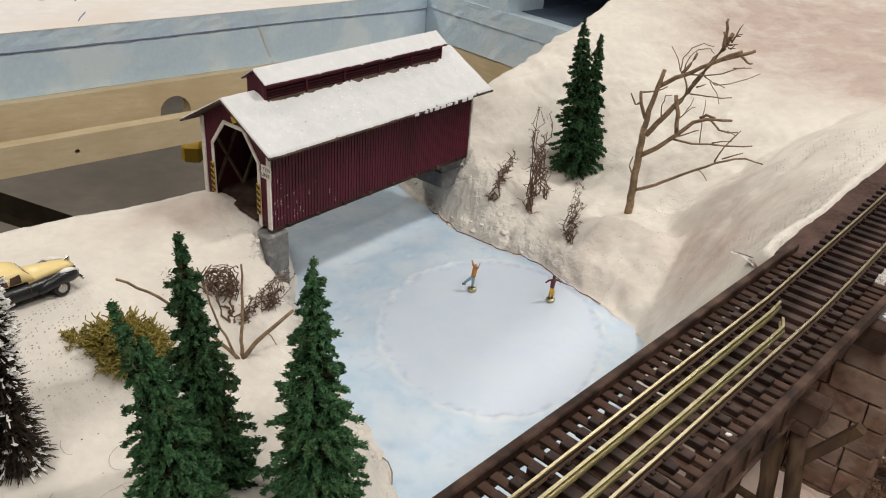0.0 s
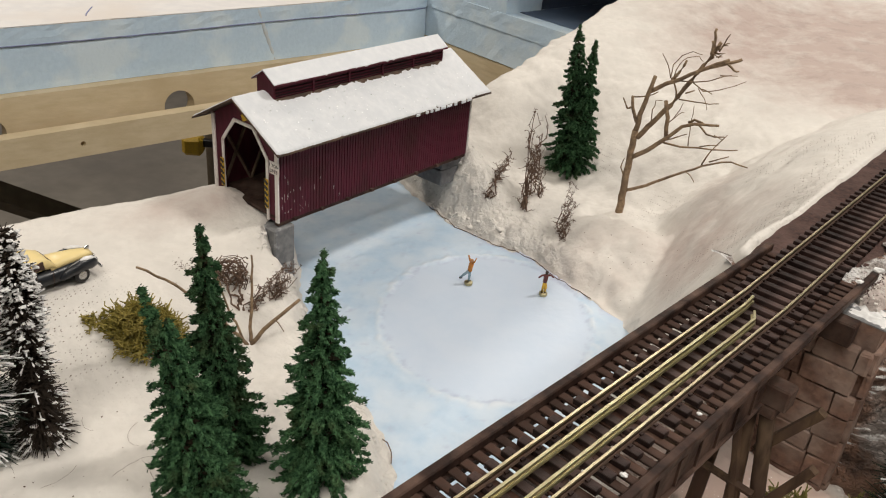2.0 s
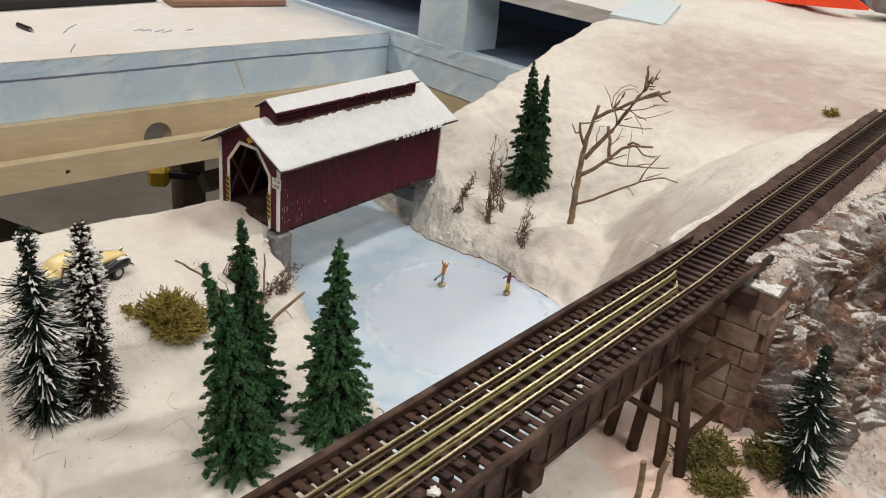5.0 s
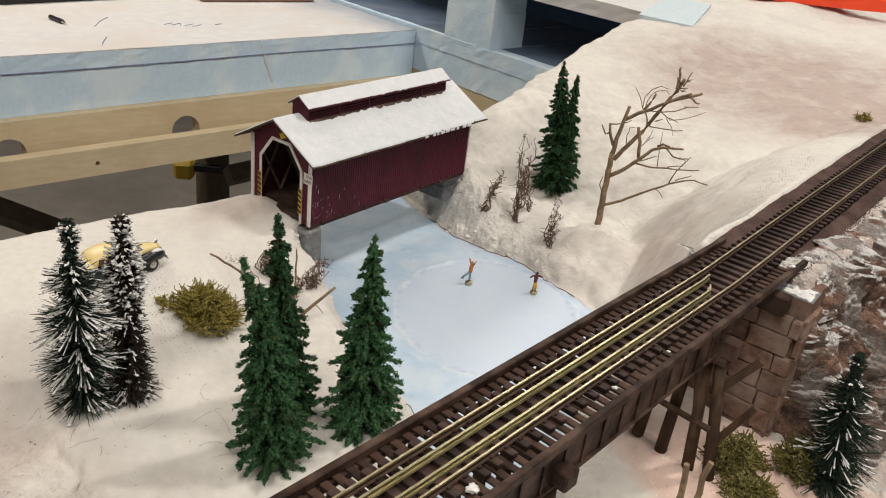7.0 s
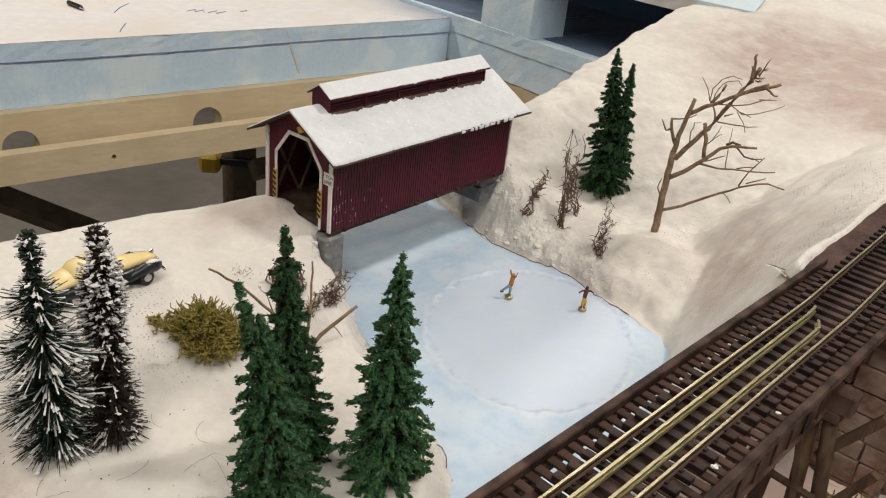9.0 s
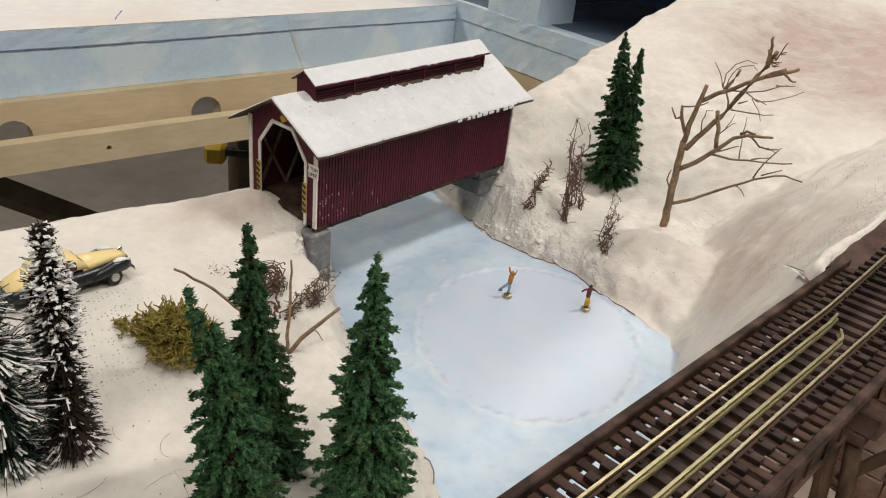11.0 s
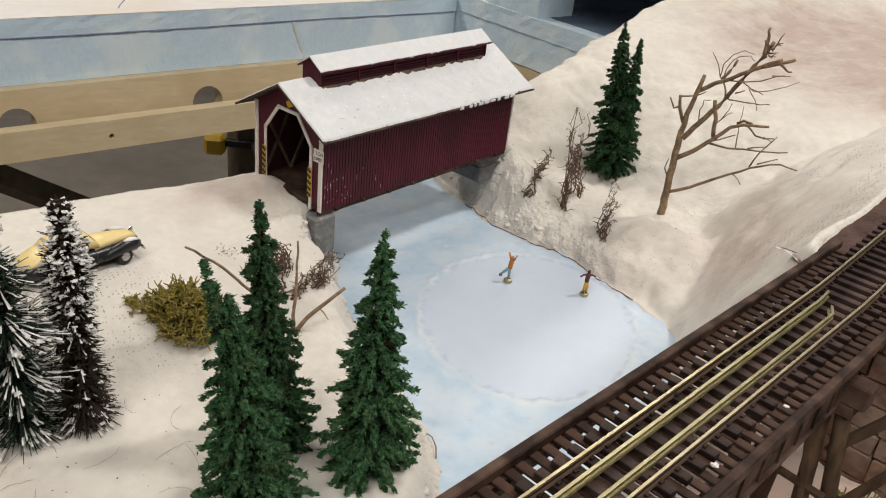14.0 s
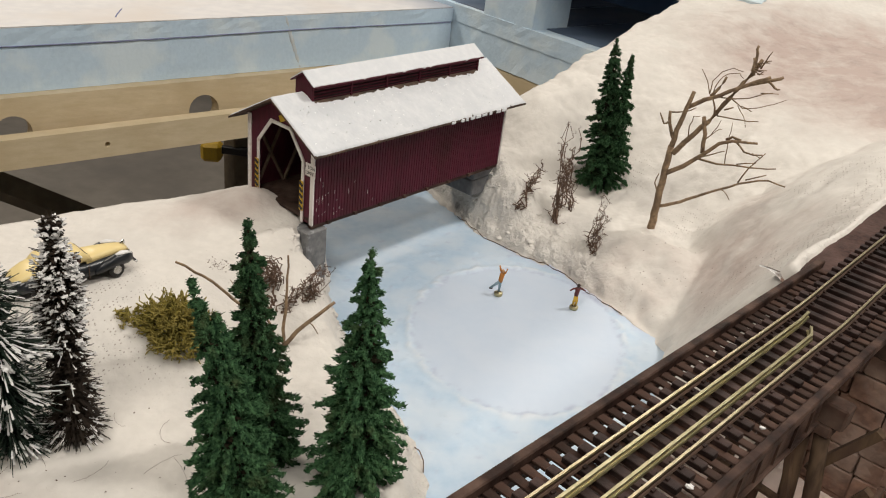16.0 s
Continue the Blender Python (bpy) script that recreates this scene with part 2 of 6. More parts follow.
CAR_GLASS = mat("dark_glass", (0.10, 0.055, 0.045), (0.06, 0.04, 0.035), size=6, rough=0.15, bump=0)
# near-white flakes: their sparkle is painted into the base colour
GLINT_WHITE = mat("glitter", (0.98, 0.98, 0.98), (0.94, 0.97, 0.98), size=3, rough=0.3, bump=0, spec=1.0)
INK = mat("blue_ink", (0.20, 0.23, 0.42), (0.30, 0.32, 0.48), size=5, rough=0.8, bump=0)

# ---- geometry helpers: all lengths below are in millimetres ----
def part(name, bm, material, parent=None, label="", smooth=False):
    """Links a bmesh, drawn in millimetres in the world, as one mesh object, under a thing or a part."""
    me = bpy.data.meshes.new(name)
    for v in bm.verts:
        v.co *= MM
    if smooth:
        for f in bm.faces:
            f.smooth = True
    bm.to_mesh(me)
    bm.free()
    me.materials.append(material)
    return hang(new(name, me), parent, label)


def hang(ob, parent, label=""):
    if label:
        ob["label"] = label
    if parent:
        ob.parent = parent
        top = parent
        m = parent.matrix_basis.copy()
        while top.parent:
            m = top.parent.matrix_basis @ top.matrix_parent_inverse @ m
            top = top.parent
        ob.matrix_parent_inverse = m.inverted()
    return ob


def raw(name, verts, faces, material, parent=None, label="", smooth=False):
    """Like part(), from arrays."""
    me = bpy.data.meshes.new(name)
    me.from_pydata((np.asarray(verts, float) * MM).tolist(), [], faces if isinstance(faces, list) else faces.tolist())
    me.materials.append(material)
    if smooth:
        me.polygons.foreach_set("use_smooth", [True] * len(me.polygons))
    me.update()
    return hang(new(name, me), parent, label)


def thing(name, x, y, z, label, category, group="", kind=""):
    """An empty at a thing's base."""
    ob = new(name)
    ob.empty_display_size = 0.01
    ob.matrix_basis = Matrix.Translation((x * MM, y * MM, z * MM))
    return tagged(ob, label, category, group, kind)


def box(bm, m, sx, sy, sz, bevel=0.0):
    """A box of that size, centred on the frame m."""
    made = bmesh.ops.create_cube(bm, size=1.0, matrix=m @ Matrix.Diagonal((sx, sy, sz, 1)))
    if bevel:
        edges = list({e for v in made["verts"] for e in v.link_edges})
        bmesh.ops.bevel(bm, geom=edges, offset=bevel, segments=1, affect="EDGES", profile=0.5)
    return bm


def at(x, y, z, yaw=0.0):
    return Matrix.Translation((x, y, z)) @ Matrix.Rotation(radians(yaw), 4, "Z")


def one_box(m, sx, sy, sz, bevel=0.0):
    return box(bmesh.new(), m, sx, sy, sz, bevel)


def tube_arrays(points, radii, sides=6):
    """Verts and faces of a tapered tube along points."""
    pts = np.asarray(points, float)
    verts, faces = [], []
    for i, p in enumerate(pts):
        d = pts[min(i + 1, len(pts) - 1)] - pts[max(i - 1, 0)]
        d = d / (np.linalg.norm(d) + 1e-9)
        a = np.cross(d, (0.31, 0.17, 0.93) if abs(d[2]) < 0.9 else (1, 0, 0))
        a /= np.linalg.norm(a) + 1e-9
        b = np.cross(d, a)
        for k in range(sides):
            w = 2 * math.pi * k / sides
            verts.append(p + radii[i] * (math.cos(w) * a + math.sin(w) * b))
    for i in range(len(pts) - 1):
        for k in range(sides):
            k2 = (k + 1) % sides
            faces.append([i * sides + k, i * sides + k2, (i + 1) * sides + k2, (i + 1) * sides + k])
    faces.append(list(range(sides))[::-1])
    faces.append([(len(pts) - 1) * sides + k for k in range(sides)])
    return verts, faces


class Heap:
    """Gathers pieces into one mesh."""

    def __init__(self):
        self.v, self.f = [], []

    def add(self, verts, faces):
        n = len(self.v)
        self.v.extend(verts)
        self.f.extend([[i + n for i in f] for f in faces])
        return self

    def tube(self, points, radii, sides=5):
        if not hasattr(radii, "__len__"):
            radii = [radii] * len(points)
        return self.add(*tube_arrays(points, radii, sides))

    def make(self, name, material, parent=None, label="", smooth=False):
        return raw(name, self.v, self.f, material, parent, label, smooth)


def wobble(a, b, steps, amount, rng):
    """A crooked line from a to b."""
    a, b = np.asarray(a, float), np.asarray(b, float)
    out = [a + (b - a) * t + (rng.normal(0, amount, 3) if 0 < t < 1 else 0) for t in np.linspace(0, 1, steps)]
    return out


def smooth01(a, b, x):
    t = np.clip((x - a) / (b - a), 0, 1)
    return t * t * (3 - 2 * t)


def fbm(x, y, size, octaves=4, seed=0.0):
    """Smooth noise of about -1 to 1, from sums of turned sines."""
    out, amp = 0 * x, 1.0
    for k in range(octaves):
        a = 1.3 + 2.4 * k + seed
        f = (2.03**k) / size * 2 * math.pi
        u, v = x * math.cos(a) + y * math.sin(a), -x * math.sin(a) + y * math.cos(a)
        out = out + amp * np.sin(u * f + 1.7 * np.sin(v * f * 0.63 + seed + k)) * np.cos(v * f * 0.91 + 1.3 * np.sin(u * f * 0.57 + 2 * k))
        amp *= 0.55
    return out / 1.9


# the railway's own frame: s along the track, r to its right, from the middle of the track
TRACK_YAW = 52.0
TD = np.array([math.cos(radians(TRACK_YAW)), math.sin(radians(TRACK_YAW))])
TR = np.array([TD[1], -TD[0]])
T0 = np.array([56.5, 214.4])
RAIL_TOP, TIE_TOP = 130.0, 127.4


def bend(s):
    """Past the trestle the line bears slightly to the left."""
    return 0.037 * np.maximum(s - 92.0, 0)


def on_track(s, r, z):
    p = T0 + s * TD + (r - bend(s)) * TR
    return np.array([p[0], p[1], z])


def tm(s, r, z, pitch=0.0):
    """The frame of a thing on the track: its x along the track, its y to the left."""
    p = on_track(s, r, z)
    return at(p[0], p[1], p[2], TRACK_YAW + (2.1 if s > 92 else 0))


# the bench's frame: u along its back edge, v away from it
BU = np.array([math.cos(radians(46)), math.sin(radians(46))])
BV = np.array([-BU[1], BU[0]])


def on_bench(u, v, z):
    p = u * BU + v * BV
    return np.array([p[0], p[1], z])


def bm_at(u, v, z):
    p = on_bench(u, v, z)
    return at(p[0], p[1], p[2], 46)

# ---- the modelled land ----
LEFT_SHORE = [(-190, 620), (-150, 540), (-128, 490), (-101, 425), (-75, 385), (-52, 355), (-28, 321), (-12, 270), (-14, 200), (-40, 100), (-60, -50)]
RIGHT_SHORE = [(-150, 760), (-106, 692), (-76, 646), (-46, 602), (-22, 572), (9, 551), (38, 536), (57, 511), (83, 485), (104, 450), (92, 380), (62, 300), (36, 240), (18, 170), (5, 60), (0, -50)]


def far_from(line, x, y):
    """Distance to a line of points, and the side of it (positive: to its left as one goes along)."""
    best, side = np.full(np.shape(x), 1e9), np.zeros(np.shape(x))
    for (ax, ay), (bx, by) in zip(line[:-1], line[1:]):
        dx, dy = bx - ax, by - ay
        t = np.clip(((x - ax) * dx + (y - ay) * dy) / (dx * dx + dy * dy), 0, 1)
        d = np.hypot(x - ax - t * dx, y - ay - t * dy)
        c = dx * (y - ay) - dy * (x - ax)
        side = np.where(d < best, np.sign(c), side)
        best = np.minimum(best, d)
    return best, side


def land(x, y):
    """Height of the land at (x, y)."""
    wx, wy = x + 4 * fbm(x, y, 45, 2, 3.0), y + 4 * fbm(x, y, 40, 2, 7.0)
    dl, sl = far_from(LEFT_SHORE, wx, wy)
    dr, sr = far_from(RIGHT_SHORE, wx, wy)
    dl, dr = dl * -sl, dr * sr  # positive on dry land
    v = x * BV[0] + y * BV[1]
    u = x * BU[0] + y * BU[1]
    s, r = (x - T0[0]) * TD[0] + (y - T0[1]) * TD[1], (x - T0[0]) * TR[0] + (y - T0[1]) * TR[1]
    r = r + bend(s)
    # left bank: a tree flat, then a slope up to the road
    steep = smooth01(330, 430, v)
    flat = 23 + 5 * smooth01(60, 140, dl) + 28 * smooth01(300, 385, v)
    left = flat * smooth01(-2, 26 - 14 * steep, dl)
    left += (4 * np.exp(-(((u - 185) / 42) ** 2 + ((v - 440) / 22) ** 2)) + 8 * np.exp(-(((u - 213) / 24) ** 2 + ((v - 443) / 20) ** 2)) * smooth01(246, 228, u)) - 5 * np.exp(-(((dl - 12) / 9) ** 2)) * (1 - steep)
    left = left + 1.0 * fbm(x, y, 60, 3, 1.0) * smooth01(4, 40, dl)
    left = left + 2.6 * np.abs(fbm(x, y, 13, 3, 14.0)) * smooth01(4, -8, (x + 200) * 0.65 + (y - 226) * 0.76) * smooth01(330, 290, v)
    left = left - 6.0 * smooth01(1.5, -2.5, (x + 200) * 0.65 + (y - 226) * 0.76 + 4 * fbm(x, y, 40, 3, 4.0)) * smooth01(330, 290, v)
    left = left + (0.7 * fbm(x, y, 9, 3, 2.0) + 0.9 * np.abs(fbm(x, y, 15, 2, 6.0))) * smooth01(2, 8, dl) * (0.25 + 0.75 * smooth01(62, 20, dl))
    left = left + (0.45 * fbm(x, y, 8, 2, 11.0) + 0.8 * np.abs(fbm(x, y, 34, 3, 12.0))) * smooth01(6, 30, dl) * smooth01(380, 300, v)
    # the road's end is broken off in front of the pier
    bite = np.exp(-((((x + 105) / 24) ** 2 + ((y - 442) / 27) ** 2) ** 3))
    left = left * (1 - bite) + np.minimum(left, 15 + 1.5 * fbm(x, y, 9, 3, 3.0)) * bite
    # right bank and hill
    right = 12 * smooth01(-2, 14, dr) + 9 * smooth01(8, 42, dr) + 10 * smooth01(15, 70, dr) + 66 * smooth01(60, 215, dr) + 28 * smooth01(190, 420, dr) + 32 * smooth01(380, 700, dr)
    right = right + (1.0 * fbm(x, y, 26, 3, 2.0) * (0.3 + 0.7 * smooth01(120, 60, dr)) + 2.4 * fbm(x, y, 110, 3, 4.0) + 0.9 * np.abs(fbm(x, y, 48, 3, 15.0)) * smooth01(90, 150, dr)) * smooth01(2, 50, dr)
    right += 2.2 * np.abs(fbm(x, y, 13, 3, 9.0)) * np.exp(-(((dr - 10) / 14) ** 2)) * smooth01(-60, -20, -x)
    right += (15 - 3 * smooth01(540, 640, u)) * smooth01(415, 490, v) * smooth01(425, 485, u)
    right += 5 * np.exp(-(((x - 112) / 26) ** 2 + ((y - 508) / 24) ** 2)) - 12 * np.exp(-(((x - 62) / 30) ** 2 + ((y - 640) / 40) ** 2))
    # the hill's cut edge beside the bridge, and a lip of plaster cloth before the bare tree
    right += 25 * np.exp(-(((u - 487) / 36) ** 2)) * smooth01(400, 470, v) + np.interp(u, [470, 493, 512, 531, 563, 590, 621, 680, 731, 770], [3, 11, 16, 21, 15, 8, 6, 8, 11, 7]) * smooth01(395, 480, v)
    along, over = (x - 79) * 0.768 - (y - 560) * 0.640, (x - 79) * 0.640 + (y - 560) * 0.768
    over = over + 2.5 * fbm(x, y, 30, 2, 4.0)
    right += 4.5 * np.where(over < 0, np.exp(-((over / 40) ** 2)), np.exp(-((over / 3.5) ** 2))) * smooth01(-12, 6, along) * smooth01(76, 58, along)
    right += 24 * np.exp(-((((x + 50) / 40) ** 2 + ((y - 622) / 34) ** 2) ** 2)) * smooth01(-2, 16, dr)
    right += 27 * smooth01(0, 24, dr) * np.exp(-((((x + 26) / 36) ** 2 + ((y - 592) / 24) ** 2) ** 2))
    right += (3.0 * np.abs(fbm(x, y, 17, 3, 5.0)) + 1.2 * np.abs(fbm(x, y, 6, 2, 1.0)) - 1) * np.exp(-((((x + 30) / 50) ** 2 + ((y - 590) / 30) ** 2) ** 2)) * smooth01(0, 8, dr)
    right += (1.2 * np.abs(fbm(x, y, 14, 3, 8.0)) + 0.7 * np.abs(fbm(x, y, 5, 2, 3.0))) * smooth01(1, 6, dr) * smooth01(42, 14, dr) * smooth01(120, 60, x)
    # railway embankment beyond the abutment
    top = 119.0 + 5.0 * smooth01(-24, -26.5, r + 0.7 * fbm(x, y, 40, 2, 1.0) + 0.8 * fbm(x, y, 9, 2, 5.0)) + 5.0 * smooth01(19.5, 24, r)
    top = top - 14 * smooth01(60, 150, r)
    # a broad shoulder, then a steeper face down into the gully
    out = np.maximum(-r - 29 - 2 * fbm(x, y, 90, 2, 5.0), 0)
    rim = np.interp(s, [150, 185, 221, 270, 315, 373, 444, 497, 560], [5, 9, 17, 25, 38, 40, 34, 20, 15])
    shoulder = np.interp(s, [150, 180, 221, 270, 315, 373, 444], [1.85, 1.7, 1.05, 0.55, 0.22, 0.14, 0.10])
    face = np.interp(s, [150, 185, 221, 270, 315, 373, 444], [1.85, 1.85, 1.6, 1.25, 1.1, 1.05, 1.0])
    bank = top - shoulder * out - (face - shoulder) * 11 * np.logaddexp(0, (out - rim + 3 * fbm(x, y, 34, 2, 2.0)) / 13) + (1.2 * fbm(x, y, 36, 2, 6.0) + 0.3 * np.abs(fbm(x, y, 11, 2, 4.0))) * smooth01(6, 24, out)
    bank = bank - 0.95 * np.maximum(127 - s, 0)
    bank = np.where(r > 0, top + 1.5 * fbm(x, y, 22, 3, 3.0) * smooth01(28, 40, r) - 200 * smooth01(137, 122, s), bank)
    dry = np.maximum(right, np.where(s > 40, bank, -50))
    k = np.clip(0.5 + (right - bank) / 16, 0, 1)
    blend = right * k + bank * (1 - k) + 3 * k * (1 - k)
    dry = np.where((s > 40) & (r < 0), np.maximum(blend, dry), dry)
    # gorge on the near side of the trestle, and the ledge behind the rock face
    low = 31 + 6 * smooth01(35, -15, r) * smooth01(20, 60, s) + 8 * smooth01(20, 120, dr) + 2.0 * fbm(x, y, 28, 3, 6.0) + 9 * np.abs(fbm(x, y, 22, 4, 3.5)) * smooth01(44, 70, r)
    near = smooth01(-46, -14, r) * smooth01(136, 118, s)
    dry = dry * (1 - near) + (low * smooth01(-2, 18, dr)) * near
    c = (x - 170) * 0.714 - (y - 305) * 0.70
    cliff = smooth01(-11, 0, c + 3 * fbm(x, y, 40, 2, 8.0)) * smooth01(30, 40, r)
    dry = dry * (1 - cliff) + np.minimum(dry, 37 + 5 * fbm(x, y, 30, 3, 2.5)) * cliff
    z = np.where(dl > -3, left, np.where(dr > -3, dry, -4.0))
    return np.where((dl <= -3) & (dr <= -3), -4.0, np.maximum(z, -4.0))


def back_edge(u):
    return 466 + 48 * smooth01(335, 375, u) * smooth01(480, 440, u) + 22 * smooth01(215, 480, u) + 72 * smooth01(480, 860, u) + 2.5 * np.sin(u / 17.0) * smooth01(250, 500, u)


def build_land():
    nu, nv = 860, 420
    us = np.concatenate([np.linspace(-420, 60, 200, endpoint=False), np.linspace(60, 300, 150, endpoint=False), np.linspace(300, 500, 190, endpoint=False), np.linspace(500, 800, 190, endpoint=False), np.linspace(800, 1290, nu - 730)])
    ts = np.linspace(0, 1, nv)
    U, T = np.meshgrid(us, ts, indexing="ij")
    V = -330 + (back_edge(U) + 330) * T
    # rows in V between the edges
    X, Y = U * BU[0] + V * BV[0], U * BU[1] + V * BV[1]
    Z = land(X, Y)
    verts = np.stack([X, Y, Z], -1).reshape(-1, 3)
    i = np.arange(nu * nv).reshape(nu, nv)
    quads = np.stack([i[:-1, :-1], i[1:, :-1], i[1:, 1:], i[:-1, 1:]], -1).reshape(-1, 4)
    # the cut back edge goes down to the bench
    skirt = verts[i[:, -1]].copy()
    skirt[:, 2] = np.minimum(skirt[:, 2] - 22, -25)
    j = len(verts) + np.arange(nu)
    back = np.stack([i[:-1, -1], i[1:, -1], j[1:], j[:-1]], -1)
    ob = raw("ground", np.concatenate([verts, skirt]), np.concatenate([quads, back]), SNOW, smooth=True)
    x, y = np.r_[X.ravel(), skirt[:, 0]], np.r_[Y.ravel(), skirt[:, 1]]
    u, v = x * BU[0] + y * BU[1], x * BV[0] + y * BV[1]
    s, r = (x - T0[0]) * TD[0] + (y - T0[1]) * TD[1], (x - T0[0]) * TR[0] + (y - T0[1]) * TR[1]
    r = r + bend(s)
    spot = lambda cx, cy, rx, ry: np.exp(-((((x - cx) / rx) ** 2 + ((y - cy) / ry) ** 2) ** 2))
    dust_tone = 0.95 * np.exp(-(((u - 196) / 46) ** 2 + ((v - 440) / 24) ** 2)) + 1.3 * spot(315, 800, 175, 160) + 0.55 * spot(345, 670, 80, 50) + 0.4 * spot(150, 455, 40, 50) + 0.35 * spot(-200, 190, 120, 40) + 0.6 * spot(-250, 215, 60, 70) + 0.3 + 0.45 * spot(80, 510, 60, 45) + 0.95 * smooth01(20, 26, r) * smooth01(120, 135, s)
    cloth = np.clip(0.8 * spot(88, 638, 14, 20) + 0.9 * spot(124, 570, 20, 18) + spot(134, 440, 20, 26) + spot(184, 521, 16, 16) + spot(214, 532, 26, 22) + smooth01(-56, -50, r) * smooth01(-26, -29, r) * smooth01(185, 200, s) * smooth01(420, 330, s) + 0.8 * spot(-215, 320, 60, 40), 0, 1)
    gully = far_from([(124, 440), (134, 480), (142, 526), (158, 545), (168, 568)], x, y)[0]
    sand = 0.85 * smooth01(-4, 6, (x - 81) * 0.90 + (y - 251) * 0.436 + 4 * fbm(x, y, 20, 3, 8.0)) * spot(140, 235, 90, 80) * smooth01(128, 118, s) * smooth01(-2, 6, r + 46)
    # a tan band beside the gully line, laid in the same tone
    dust_tone = dust_tone + 0.5 * np.exp(-(((gully - 4) / 13) ** 2))
    dl, sl = far_from(LEFT_SHORE, x, y)
    dr, sr = far_from(RIGHT_SHORE, x, y)
    dl, dr = dl * -sl, dr * sr
    rough = smooth01(-2, 4, dr) * smooth01(48, 16, dr) * smooth01(95, 40, x) + 0.55 * spot(-25, 600, 45, 34) + 0.8 * smooth01(0, 3, dl) * smooth01(22, 8, dl) + 0.9 * smooth01(20, 25, r) * smooth01(120, 132, s) + 0.25 * smooth01(60, 20, dl) * smooth01(0, 6, dl) + 0.7 * smooth01(4, -6, (x + 200) * 0.65 + (y - 226) * 0.76) * smooth01(330, 290, v) + 0.07 + 0.8 * smooth01(42, 60, r) * smooth01(135, 110, s)
    rough = rough + 0.45 * smooth01(-60, -40, r) * smooth01(-22, -28, r) * smooth01(130, 150, s)
    rough = np.clip(rough, 0, 1) * (0.6 + 0.4 * fbm(x, y, 35, 3, 7.0))
    for name, values in (("dust_tone", dust_tone), ("cloth", cloth), ("rough", rough), ("sand", sand)):
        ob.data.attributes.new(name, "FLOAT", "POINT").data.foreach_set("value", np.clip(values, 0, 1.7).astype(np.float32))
    return tagged(ob, "white plaster snow land with pinkish dusty patches", "ground", kind="structure")


def build_ice():
    xs, ys = np.arange(-330, 125, 1.6), np.arange(-60, 900, 1.6)
    X, Y = np.meshgrid(xs, ys, indexing="ij")
    d = np.sqrt(((X - 10) / 69) ** 2 + ((Y - 447) / 85) ** 2) + 0.05 * fbm(X, Y, 50, 4, 1.0)
    ring = np.exp(-(((d - 1.0) / 0.03) ** 2)) * np.clip(0.6 + fbm(X, Y, 22, 4, 3.0), 0, 1)
    outside = smooth01(1.0, 1.1, d)
    Z = 1.5 * ring + outside * (0.35 + 0.8 * np.clip(fbm(X, Y, 18, 4, 5.0) - 0.35, 0, 1) * 3)
    Z += 0.12 * fbm(X, Y, 70, 3, 8.0)
    VV, UU = X * BV[0] + Y * BV[1], X * BU[0] + Y * BU[1]
    keep = (VV < 486) | ((VV < 545) & (UU > 300) & (UU < 460))
    i = np.arange(X.size).reshape(X.shape)
    quads = np.stack([i[:-1, :-1], i[1:, :-1], i[1:, 1:], i[:-1, 1:]], -1).reshape(-1, 4)
    quads = quads[keep.ravel()[quads].all(1)]
    rink = smooth01(1.0, 0.93, d)
    fleck = np.exp(-(((d - 0.955) / 0.025) ** 2)) * smooth01(-0.25, 0.4, fbm(X, Y, 14, 4, 6.0)) + 0.8 * smooth01(0.45, 0.85, fbm(X, Y, 26, 4, 9.0)) * outside
    dr, sr = far_from(RIGHT_SHORE, X, Y)
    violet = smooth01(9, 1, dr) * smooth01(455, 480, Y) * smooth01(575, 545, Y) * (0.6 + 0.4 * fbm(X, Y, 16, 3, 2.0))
    ob = raw("ice", np.stack([X, Y, Z], -1).reshape(-1, 3), quads, ICE, smooth=True)
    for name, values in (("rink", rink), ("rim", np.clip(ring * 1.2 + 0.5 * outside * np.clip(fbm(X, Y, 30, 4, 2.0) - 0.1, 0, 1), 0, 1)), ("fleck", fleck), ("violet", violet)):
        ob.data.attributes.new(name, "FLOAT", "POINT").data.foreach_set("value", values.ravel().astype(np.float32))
    return tagged(ob, "pale blue frozen pond with a scraped skating rink", "ice", kind="structure")


build_land()
build_ice()

# ---- the unfinished bench behind, and the room ----
def room():
    for name, m, sx, sy, sz, material, label in (
        ("floor", at(0, 800, -1010), 7000, 7000, 20, CONCRETE, "bare grey concrete basement floor"),
        ("ceiling", at(0, 800, 1610), 7000, 7000, 20, WALL, "plain white basement ceiling"),
        ("wall_north", at(0, 4310, 300), 7000, 20, 2600, WALL, "plain pale basement wall"),
        ("wall_south", at(0, -2710, 300), 7000, 20, 2600, WALL, "plain pale basement wall"),
        ("wall_west", at(-3510, 800, 300), 20, 7000, 2600, WALL, "plain pale basement wall"),
        ("wall_east", at(3510, 800, 300), 20, 7000, 2600, WALL, "plain pale basement wall"),
    ):
        tagged(part(name, one_box(m, sx, sy, sz), material), label, name.split("_")[0], kind="structure")


room()


